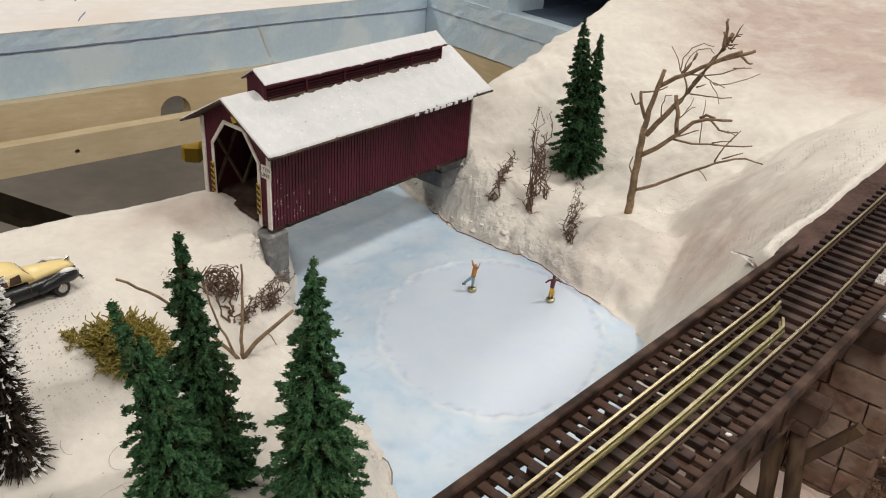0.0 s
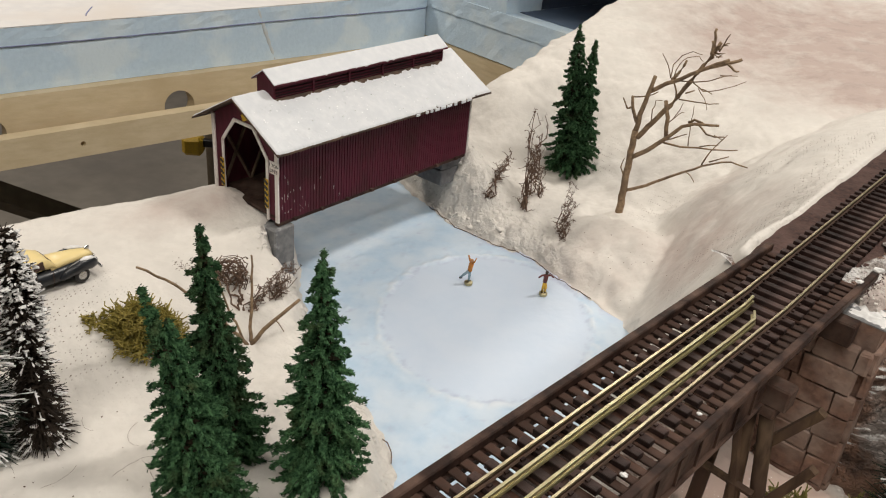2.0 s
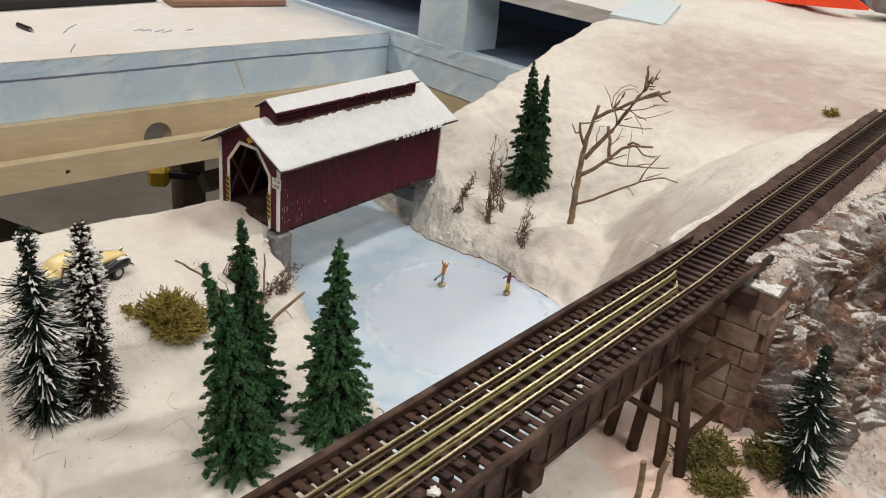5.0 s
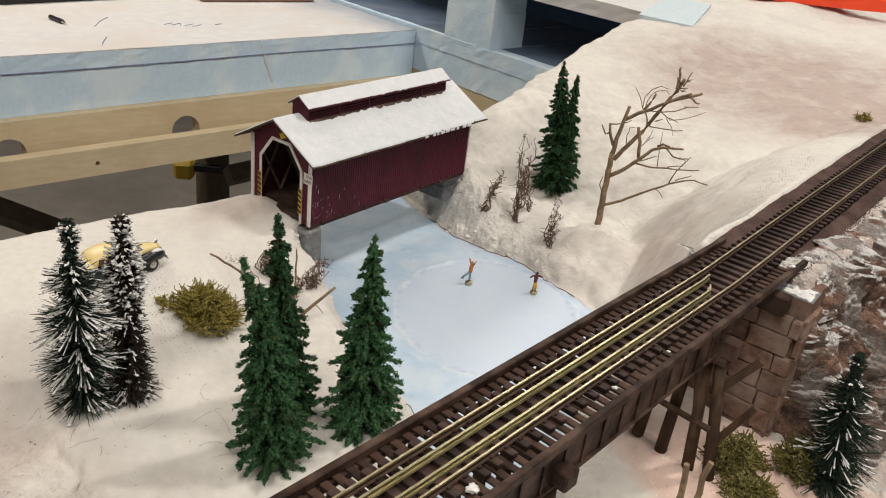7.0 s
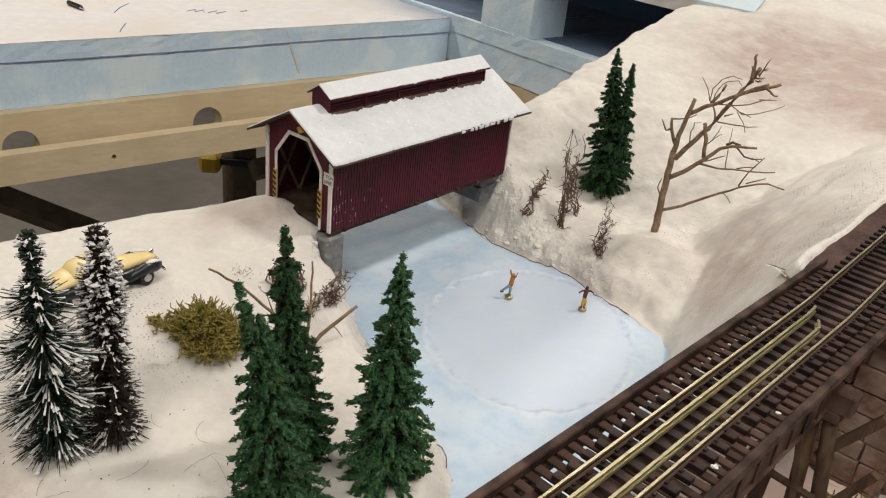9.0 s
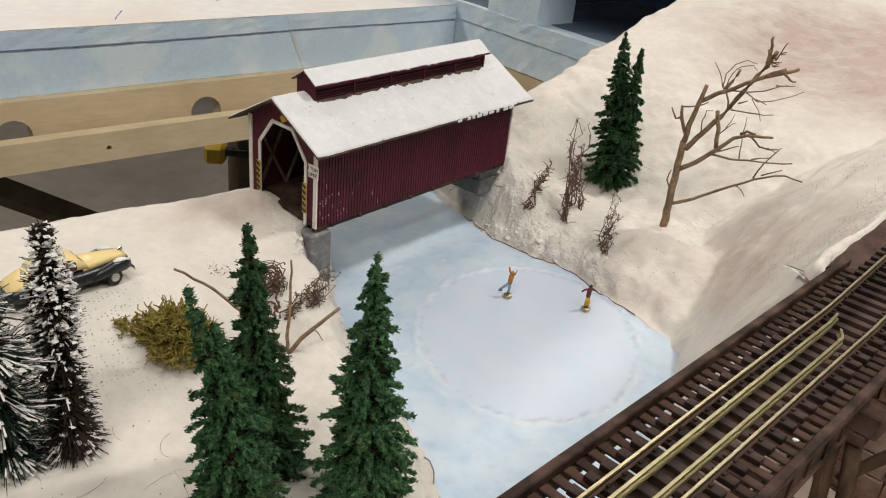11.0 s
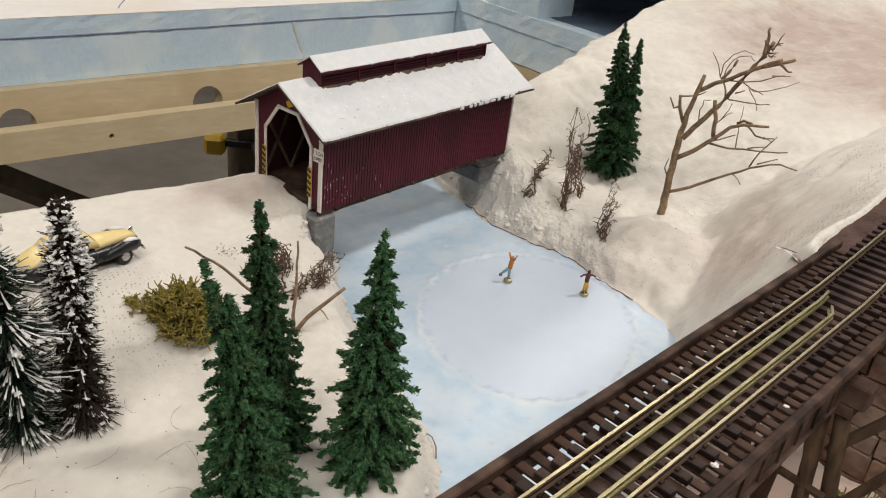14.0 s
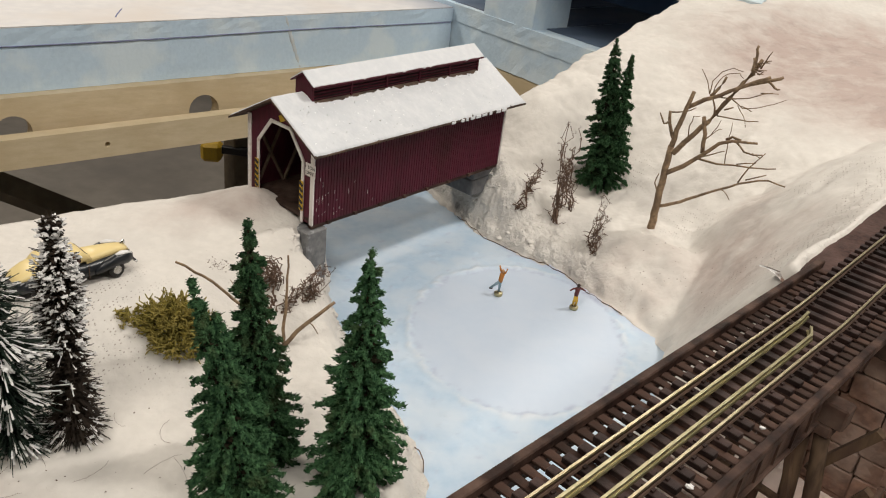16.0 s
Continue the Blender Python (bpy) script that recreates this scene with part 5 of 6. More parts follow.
def brush_tree(base, top, profile, seed, label, density, white, streaks=False, bristle=None):
    """A bottle-brush tree: twisted wire trunk, stiff bristles, white flocking on their tips."""
    rng = np.random.default_rng(seed)
    base, top = np.array(base, float), np.array(top, float)
    t = thing("frosted_tree", *base, label, "frosted tree", "frosted trees")
    Heap().tube([base - (0, 0, 3), top - (0, 0, 3)], [1.3, 0.7], 6).make("trunk", PINE_BARK, t)
    n = density
    levels = np.linspace(0, 1, 400)
    chance = np.interp(levels, profile[0], profile[1]) ** 1.5
    h = np.clip(rng.choice(levels, n, p=chance / chance.sum()) + rng.normal(0, 0.006, n), 0, 1)
    reach = np.interp(h, profile[0], profile[1]) * rng.uniform(0.72 if streaks else 0.5, 1.05, n)
    w = rng.uniform(0, 2 * math.pi, n)
    droop = rng.normal(-0.22 if streaks else -0.42, 0.2, n) + (0.3 if streaks else 0.75) * h
    d = np.stack([np.cos(w), np.sin(w), droop], 1)
    a = base + (top - base) * (0.04 + 0.96 * h)[:, None]
    b = a + d * reach[:, None]
    b[:, 2] = np.maximum(b[:, 2], base[2] + 0.6)

    def needles(p, q, r0, r1):
        m = len(p)
        ax = np.cross(q - p, (0.2, 0.3, 0.9))
        ax /= np.linalg.norm(ax, axis=1, keepdims=True) + 1e-9
        ay = np.cross(q - p, ax)
        ay /= np.linalg.norm(ay, axis=1, keepdims=True) + 1e-9
        ring = []
        for c, r in ((p, r0), (q, r1)):
            for k in range(3):
                ang = 2.094 * k
                ring.append(c + (math.cos(ang) * ax + math.sin(ang) * ay) * np.asarray(r).reshape(-1, 1))
        v = np.stack(ring, 1)
        f = np.array([[0, 1, 4], [0, 4, 3], [1, 2, 5], [1, 5, 4], [2, 0, 3], [2, 3, 5], [3, 4, 5]])[None] + 6 * np.arange(m)[:, None, None]
        return v.reshape(-1, 3), f.reshape(-1, 3)

    k = n
    hc = rng.beta(0.95, 1.1, k)
    wc, qc = rng.uniform(0, 6.283, k), np.interp(hc, profile[0], profile[1]) * rng.uniform(0.1, 0.68, k)
    core = base + (top - base) * hc[:, None] + np.stack([np.cos(wc) * qc, np.sin(wc) * qc, -0.1 * qc], 1)
    core[:, 2] = np.maximum(core[:, 2], base[2] + 0.8)
    v, f = clumps(core, rng.uniform(0.6, 1.3, k), rng, 0.7)
    bristle = bristle or BRISTLE
    raw("core", v, f, bristle, t)
    v, f = needles(a, b, np.full(n, 0.32 if streaks else 0.24), np.full(n, 0.16))
    raw("bristle_brush", v, f, bristle, t, "stiff dark bristles")
    up = (d[:, 2] > -0.35) | (rng.random(n) < 0.4)
    sel = np.where((rng.random(n) < white * ((1.0 + 2.0 * smooth01(0.72, 0.88, h) if streaks else 0.35 + 1.5 * smooth01(0.25, 0.75, h))) * (1 - (0.2 if streaks else 0.6) * smooth01(0.93, 1.0, h))) & up)[0]
    s0 = a[sel] + (b[sel] - a[sel]) * rng.uniform(0.15 if streaks else 0.55, 0.75 if streaks else 0.92, len(sel))[:, None]
    e0 = b[sel] + (0, 0, 0.25)
    v, f = needles(s0 + (0, 0, 0.25), e0, rng.uniform(0.15, 0.36, len(sel)), rng.uniform(0.2, 0.6, len(sel)) if streaks else rng.uniform(0.25, 0.62, len(sel)))
    raw("flocking", v, f, FROST, t, "white flocked tips")
    pick = rng.choice(sel, int(len(sel) * (0.35 if streaks else 1.0)))
    at_ = a[pick] + (b[pick] - a[pick]) * rng.uniform(0.7, 1.0, len(pick))[:, None] + (0, 0, 0.3)
    v, f = clumps(at_, rng.uniform(0.45, 1.45, len(pick)), rng, 0.5)
    raw("snow_tuft", v, f, FROST, t, "clumped white flock")
    if not streaks:
        heart = rng.choice(sel, 75)
        at_ = np.repeat(a[heart] + (b[heart] - a[heart]) * rng.uniform(0.65, 1.0, 75)[:, None], 7, axis=0) + rng.normal(0, 0.75, (525, 3))
        v, f = clumps(at_, rng.uniform(0.5, 1.3, 525), rng, 0.6)
        raw("snow_clump", v, f, FROST, t, "larger clots of white flock")
    return t


BROWN_BRISTLE = mat("brown_bristle", (0.030, 0.020, 0.013), (0.014, 0.010, 0.007), size=4, rough=0.7, bump=0, spec=0.2)
FROST_A = ((0, 0.06, 0.11, 0.16, 0.24, 0.30, 0.37, 0.40, 0.45, 0.52, 0.60, 0.63, 0.67, 0.74, 0.82, 0.87, 0.92, 0.97, 1.0), (15, 20, 12, 11, 23, 17, 8, 9, 22, 17, 7, 8, 16, 10, 4.5, 4, 6.5, 5, 2))
FROST_B = ((0, 0.06, 0.16, 0.22, 0.31, 0.38, 0.44, 0.5, 0.63, 0.76, 0.85, 0.9, 0.94, 1.0), (13, 14, 10, 12, 9, 11, 8.5, 10.3, 10, 9, 7, 2.6, 6, 3.5))
brush_tree((-195, 249, height_at(-195, 249)), (-188, 239, 139), FROST_A, 11, "bristly dark green tree with white frosted needle tips", 1700, 0.36, True)
brush_tree((-176, 263, height_at(-176, 263)), (-175, 262, 132), (FROST_B[0], tuple(1.1 * q for q in FROST_B[1])), 12, "narrow dark bristly tree thickly flocked with snow", 2600, 0.33, bristle=BROWN_BRISTLE)
brush_tree((181, 252, height_at(181, 252) - 1), (187, 278, 102), (FROST_A[0], tuple(0.9 * q for q in FROST_A[1])), 13, "dark bristly tree with snow clumps in the gorge", 1300, 0.13, True)


def limb(heap, pts, r0, r1, sides=7, rng=None):
    """A crooked limb through points, tapering."""
    pts = [np.array(p, float) for p in pts]
    fine = []
    for p, q in zip(pts[:-1], pts[1:]):
        n = max(2, int(np.linalg.norm(q - p) / 5))
        for k in range(n):
            fine.append(p + (q - p) * k / n + (rng.normal(0, 0.28, 3) if rng is not None and k else 0))
    fine.append(pts[-1])
    radii = [r0 + (r1 - r0) * k / (len(fine) - 1) for k in range(len(fine))]
    heap.tube(fine, radii, sides)


def bare_tree():
    rng = np.random.default_rng(21)
    z0 = height_at(97, 565)
    t = thing("bare_tree", 97, 565, z0, "leafless light brown twig tree with snapped branches", "bare tree")

    def grow(name, r0, r1, *way, back=0.0, sides=7):
        """A limb through (x, z) places of the tree's flattened crown, drifting back by so much."""
        pts = [(x, 565 - 0.394 * (x - 97) + back * k / max(1, len(way) - 1), z) for k, (x, z) in enumerate(way)]
        h = Heap()
        limb(h, pts, r0, r1, sides, rng)
        h.make(name, TWIG, t, smooth=True)

    grow("trunk", 2.9, 2.2, (97, z0 - 3), (97, 55), (97, 74), (97, 96), sides=9)
    # the leading limbs, snapped off short
    grow("branch", 2.0, 1.35, (97, 95), (97.5, 108), (100, 124), (102, 137), back=-3)
    grow("branch", 1.3, 1.0, (96.5, 102), (92, 112), (90, 121), back=-6)
    grow("branch", 0.9, 0.45, (92, 112), (89, 110), (85, 117))
    grow("branch", 0.6, 0.35, (91, 119), (100, 121), (107, 125), back=4)
    grow("branch", 1.6, 1.0, (101, 125), (110, 133), (118, 138), (128, 146), (137, 153), (143, 157), back=-4)
    grow("branch", 2.0, 1.25, (99, 91), (107, 104), (116, 118), (122, 131), (128, 143), (134, 154), (138, 165), back=5)
    grow("branch", 1.25, 1.1, (134, 155), (133, 163), (132, 166))
    grow("branch", 1.0, 0.85, (134, 159), (133, 169), (132.5, 174))
    grow("branch", 0.6, 0.3, (137, 160), (139, 166), (141, 172))
    grow("branch", 1.3, 1.0, (129, 146), (139, 151), (148, 155), (152, 157), back=4)
    grow("branch", 0.9, 0.5, (144, 153), (148, 150), (151, 150))
    grow("branch", 1.5, 1.35, (117, 97), (115, 111), (111, 123), back=-7)
    grow("branch", 1.2, 0.8, (113, 136), (117, 142), (120, 150), back=3)
    # the middle limb with its fan
    grow("branch", 1.8, 0.8, (98, 76), (107, 84), (117, 96), (125, 107), (132, 111), (136, 112), (146, 114), back=-6)
    grow("branch", 0.75, 0.4, (134, 111), (141, 105), (146, 105), (151, 107), back=-5)
    grow("twig", 0.4, 0.25, (146, 105), (152, 103))
    grow("branch", 0.8, 0.4, (115, 92), (127, 92), (141, 95), (151, 97), (161, 100), back=-4)
    grow("twig", 0.5, 0.3, (139, 95), (150, 99))
    grow("twig", 0.6, 0.3, (117, 94), (124, 99), (129, 103), back=-4)
    grow("twig", 0.4, 0.22, (132, 93), (131, 105), (130, 122))
    grow("branch", 1.0, 0.8, (129, 110), (132, 113), (137, 112.5), back=-3)
    # the low limb
    grow("branch", 1.3, 0.45, (98, 50), (111, 58), (127, 71), (138, 79), (148, 86), (159, 91), (169, 90), back=-5)
    grow("branch", 0.6, 0.3, (143, 83), (146, 94), (153, 108), back=-3)
    grow("twig", 0.5, 0.35, (147, 86), (158, 93))
    grow("twig", 0.4, 0.25, (134, 75), (138, 73), (141, 69))
    grow("twig", 0.6, 0.35, (95.5, 60), (92, 67), (93, 75), back=-3)
    # twigs and curled vines in the crown
    grow("twig", 0.4, 0.25, (112, 137), (109, 145), (104, 152), sides=5)
    grow("twig", 0.42, 0.22, (112, 137), (112, 146), (116, 153), (122, 157), (128, 156), sides=5)
    grow("twig", 0.4, 0.22, (114, 138), (116, 147), (120, 152), (127, 154), (130, 151), back=4, sides=5)
    grow("twig", 0.5, 0.3, (116, 136), (127, 138), (135, 141), (142, 146), (146, 148), back=-6, sides=5)
    grow("twig", 0.4, 0.25, (141, 145), (151, 147), sides=5)
    grow("twig", 0.45, 0.2, (126, 137), (133, 133), (141, 136), (149, 141), (155, 146), back=-6, sides=5)
    grow("twig", 0.35, 0.2, (130, 134), (135, 128), (138, 121), sides=5)
    grow("twig", 0.45, 0.3, (132, 134), (139, 132), sides=5)
    grow("twig", 0.5, 0.3, (120, 124), (130, 125), (138, 126), (143, 128), back=-5, sides=5)
    grow("twig", 0.6, 0.45, (123, 129), (128, 132), sides=5)
    grow("twig", 0.45, 0.25, (106, 105), (105, 113), (106, 120), (110, 121), sides=5)
    grow("twig", 0.4, 0.2, (117, 107), (122, 114), (125, 116), sides=5)
    grow("twig", 0.35, 0.2, (118, 108), (122, 117), (123, 122), sides=5)
    grow("twig", 0.7, 0.5, (118, 125), (116, 132), (113, 136), sides=5)
    for k in range(16):
        a, ln = (rng.uniform(131, 139), rng.uniform(155, 166)), rng.uniform(2, 6)
        w = rng.uniform(-0.4, 1.5)
        grow("twig", rng.uniform(0.35, 0.6), 0.25, a, (a[0] + ln * math.cos(w), a[1] + ln * math.sin(w)), back=rng.normal(0, 3), sides=5)


bare_tree()


def dead_brush(base, top, spread, strands, seed, label, r=0.55):
    """A tangle of thin dry stems."""
    rng = np.random.default_rng(seed)
    base, top = np.array(base, float), np.array(top, float)
    base[2] = height_at(base[0], base[1]) - 1
    t = thing("dead_brush", *base, label, "dead brush", "dead brush")
    shoots = Heap()
    for k in range(strands):
        f = rng.uniform(0.35, 1.0)
        end = base + (top - base) * f + rng.normal(0, spread * (0.4 + 0.6 * f), 3) * (1, 1, 0.5)
        end[2] = max(end[2], base[2] + 4)
        pts = wobble(base + rng.normal(0, 1.2, 3) * (1, 1, 0), end, 10, 1.7 + spread * 0.16, rng)
        h = Heap()
        rad = r * rng.uniform(0.6, 1.3)
        h.tube(pts, np.linspace(rad, rad * 0.45, 10) * rng.uniform(0.8, 1.25, 10), 5)
        for j in range(15):
            a = np.array(pts[rng.integers(1, 10)])
            ln = rng.uniform(1.2, 4.2)
            b = a + rng.normal(0, 0.75, 3) * ln + np.array((0, 0, 0.5))
            b[2] = max(b[2], base[2] + 2)
            shoots.tube(wobble(a, b, 5, 0.12 * ln + 0.3, rng), np.linspace(rad * 0.55, 0.14, 5), 4)
        h.make("stem", DEAD, t)
    tagged(shoots.make("side_shoot", DEAD, t), kind="stuff")


def curl_bush(centre, size, foot, strands, seed, label):
    """A springy ball of curled dry root on a few wavy stems."""
    rng = np.random.default_rng(seed)
    centre, size, foot = np.array(centre, float), np.array(size, float), np.array(foot, float)
    foot[2] = height_at(foot[0], foot[1]) - 1
    t = thing("dead_brush", *foot, label, "dead brush", "dead brush")
    for k in range(strands):
        h = Heap()
        ax = rng.normal(0, 1, 3)
        ax /= np.linalg.norm(ax)
        e1 = np.cross(ax, (0.3, 0.5, 0.8))
        e1 /= np.linalg.norm(e1)
        e2 = np.cross(ax, e1)
        r0, a0, turn = rng.uniform(0.45, 1.0), rng.uniform(0, 6.28), rng.uniform(2.5, 6.5)
        pts = []
        for q in np.linspace(0, 1, 16):
            w = a0 + turn * q
            rad = r0 * (1 - 0.35 * q)
            pts.append(centre + size * (rad * math.cos(w) * e1 + rad * math.sin(w) * e2 + 0.3 * (q - 0.5) * ax) + rng.normal(0, 0.8, 3))
        h.tube(pts, np.linspace(0.34, 0.16, 16) * rng.uniform(0.6, 1.5, 16), 5)
        h.make("curl", DEAD, t)
    for k in range(7):
        end = centre + size * rng.normal(0, 0.35, 3)
        h = Heap()
        h.tube(wobble(foot + rng.normal(0, 1.3, 3) * (1, 1, 0), end, 9, 1.0, rng), np.linspace(0.6, 0.35, 9), 5)
        h.make("stem", DEAD, t)


dead_brush((-2, 579, 15), (13, 608, 56), 2.6, 8, 31, "small brown tangle of dry roots leaning on the snow bank", 0.6)
dead_brush((29, 576, 20), (31, 612, 92), 4.2, 12, 32, "tall brown tangle of dry vine stems beside a fir", 0.5)
dead_brush((40, 588, 28), (34, 606, 70), 5.0, 6, 34, "brown dry stems at the foot of a fir", 0.5)
dead_brush((56, 543, 23), (60, 566, 60), 2.8, 9, 33, "brown dry root tangle hanging below a fir", 0.42)
curl_bush((-132, 381, 51), (12, 8, 13), (-123, 369, 34), 34, 35, "curly brown ball of dead root beside the bridge pier")
dead_brush((-121, 368, 30), (-100, 394, 58), 2.2, 5, 36, "dry brown branch leaning towards the bridge pier", 0.55)
dead_brush((-111, 383, 30), (-101, 396, 52), 3.6, 7, 37, "thin dry brown brush on the pond bank", 0.36)


def sapling():
    rng = np.random.default_rng(41)
    z0 = height_at(-113, 350)
    t = thing("dead_sapling", -113, 350, z0, "dead forked sapling of bare brown sticks", "dead sapling")
    for pts, r0, r1 in (
        ([(-113, 350, z0 - 2), (-124, 338, 52), (-138, 322, 78), (-149, 309, 93)], 1.2, 0.8),
        ([(-113, 350, z0 - 2), (-102, 355, 41), (-89, 361, 53)], 1.6, 1.2),
        ([(-113, 351, z0 - 2), (-113, 356, 52), (-114, 361, 76)], 1.3, 0.7),
        ([(-114, 349, z0 - 2), (-122, 345, 54), (-127, 340, 84)], 0.9, 0.5),
        ([(-126, 336, 55), (-131, 338, 66), (-137, 342, 68)], 0.5, 0.25),
        ([(-101, 356, 42), (-97, 350, 44), (-93, 345, 43)], 0.5, 0.3),
    ):
        h = Heap()
        limb(h, pts, r0 * 0.8, r1 * 0.7, 7, rng)
        h.make("stick", TWIG, t, smooth=True)


sapling()


def lichen(cx, cy, rx, ry, hgt, count, seed, label, material=LICHEN):
    """A springy bush of forked lichen stems."""
    rng = np.random.default_rng(seed)
    z0 = height_at(cx, cy)
    t = thing("lichen_bush", cx, cy, z0, label, "lichen bush", "lichen bushes")
    groups = [Heap() for _ in range(5)]
    for k in range(count):
        w, q = rng.uniform(0, 6.283), math.sqrt(rng.random())
        x, y = cx + rx * q * math.cos(w), cy + ry * q * math.sin(w)
        z = max(z0 - 1, height_at(x, y)) + rng.random() * hgt * (1 - q * q) * 0.85
        a = np.array((x, y, z))
        out = np.array((math.cos(w) * q, math.sin(w) * q, 0.6)) + rng.normal(0, 0.5, 3)
        out /= np.linalg.norm(out)
        ln = rng.uniform(3.5, 8) * min(1.0, 0.25 + hgt / 16)
        mid = a + out * ln * 0.55 + rng.normal(0, 0.6, 3)
        g = groups[k % 5]
        g.tube([a, mid], [0.42, 0.36], 4)
        for j in range(3):
            e = mid + (out + rng.normal(0, 0.7, 3)) * ln * 0.45
            g.tube([mid, mid * 0.65 + e * 0.35 + rng.normal(0, 0.75, 3), mid * 0.3 + e * 0.7 + rng.normal(0, 0.75, 3), e], [0.36, 0.36, 0.34, 0.28], 4)
    for g in groups:
        g.make("lichen_tangle", material, t)


lichen(-158, 328, 14.5, 11, 20, 620, 51, "yellow-green springy lichen bush on snow")
lichen(-181, 325, 4, 3, 5, 30, 52, "small yellow-green lichen sprig on snow")
lichen(137, 262, 12, 10, 19, 260, 54, "olive green lichen bush below the trestle", SHADED_OLIVE)
lichen(169, 263, 8, 7, 20, 180, 55, "olive green lichen bush in the gorge", SHADED_OLIVE)
lichen(139, 240, 11, 6, 8, 150, 56, "low olive green lichen under the trestle", SHADED_OLIVE)
lichen(345, 697, 5, 3.5, 5, 45, 57, "small tan lichen sprig on the hillside")


def weed(x, y, z_top, seed):
    rng = np.random.default_rng(seed)
    z0 = height_at(x, y)
    t = thing("dry_weed", x, y, z0, "tall pale dry weed stem", "dry weed")
    for dx, dy in ((-3, -1), (3.5, 1)):
        h = Heap()
        limb(h, [(x, y, z0 - 2), (x + dx * 0.3, y + dy * 0.3, z_top - 40), (x + dx, y + dy, z_top)], 1.1, 0.8, 6, rng)
        h.make("stem", TWIG, t)


weed(52, 90, 170, 61)

# ---- rock face beside the abutment ----
def rock_face():
    """A craggy face beside the track: slanting strata of chunky lumps with cracks between them."""
    na, nh = 420, 210
    d, n = np.array((0.70, 0.714)), np.array((0.714, -0.70))
    verts = []
    for a in np.linspace(-18, 230, na):
        for h in np.linspace(0, 1, nh):
            p = Vector((a / 36, h * 3.3, 0.7))
            p = p + 0.45 * noise.noise_vector(p * 1.3)
            lump = 1 - min(1.0, noise.voronoi(p)[0][0] / 0.72) ** 2
            f = noise.fractal(p * 3.0, 0.8, 2.1, 4)
            # rounded knobs with sharp creases between them, at four sizes
            knob = sum(k * abs(noise.noise(p * c + Vector((c, 2 * c, 0)))) for k, c in ((15, 1.4), (10, 2.9), (6, 6.0), (3, 12.0)))
            off = -14 + (37 + 0.30 * max(a, 0.0)) * (1 - h) ** 1.15 - 15 * float(smooth01(0.94, 1.0, h))
            off += 7 * noise.noise(Vector((a / 30, h * 2.4, 3.0))) - 10 * float(smooth01(4, -16, a)) - 40 * float(smooth01(-5, -18, a)) + 34 * (1 - h) ** 6 * float(smooth01(-16, 14, a))
            bulge = (13 * lump + knob) * (1 - 0.6 * float(smooth01(0.82, 0.97, h))) + 1.2 * f
            off += 6 + 0.85 * (bulge - 8)
            z = 24 + 0.62 * (bulge - 11) * float(smooth01(1.0, 0.85, h)) + (105 - 8 * float(smooth01(4, -14, a))) * h - 3 * float(smooth01(0.97, 1.0, h)) + 1.4 * f * h + 2.5 * noise.noise(Vector((a / 30, 1, 1))) * h
            verts.append((170 + a * d[0] + n[0] * off, 305 + a * d[1] + n[1] * off, z))
    i = np.arange(na * nh).reshape(na, nh)
    quads = np.stack([i[:-1, :-1], i[1:, :-1], i[1:, 1:], i[:-1, 1:]], -1).reshape(-1, 4).tolist()
    ob = raw("rock_face", verts, quads, ROCK_SNOW, smooth=True)
    tagged(ob, "rugged brown rock face dusted with snow", "rock face", kind="structure")


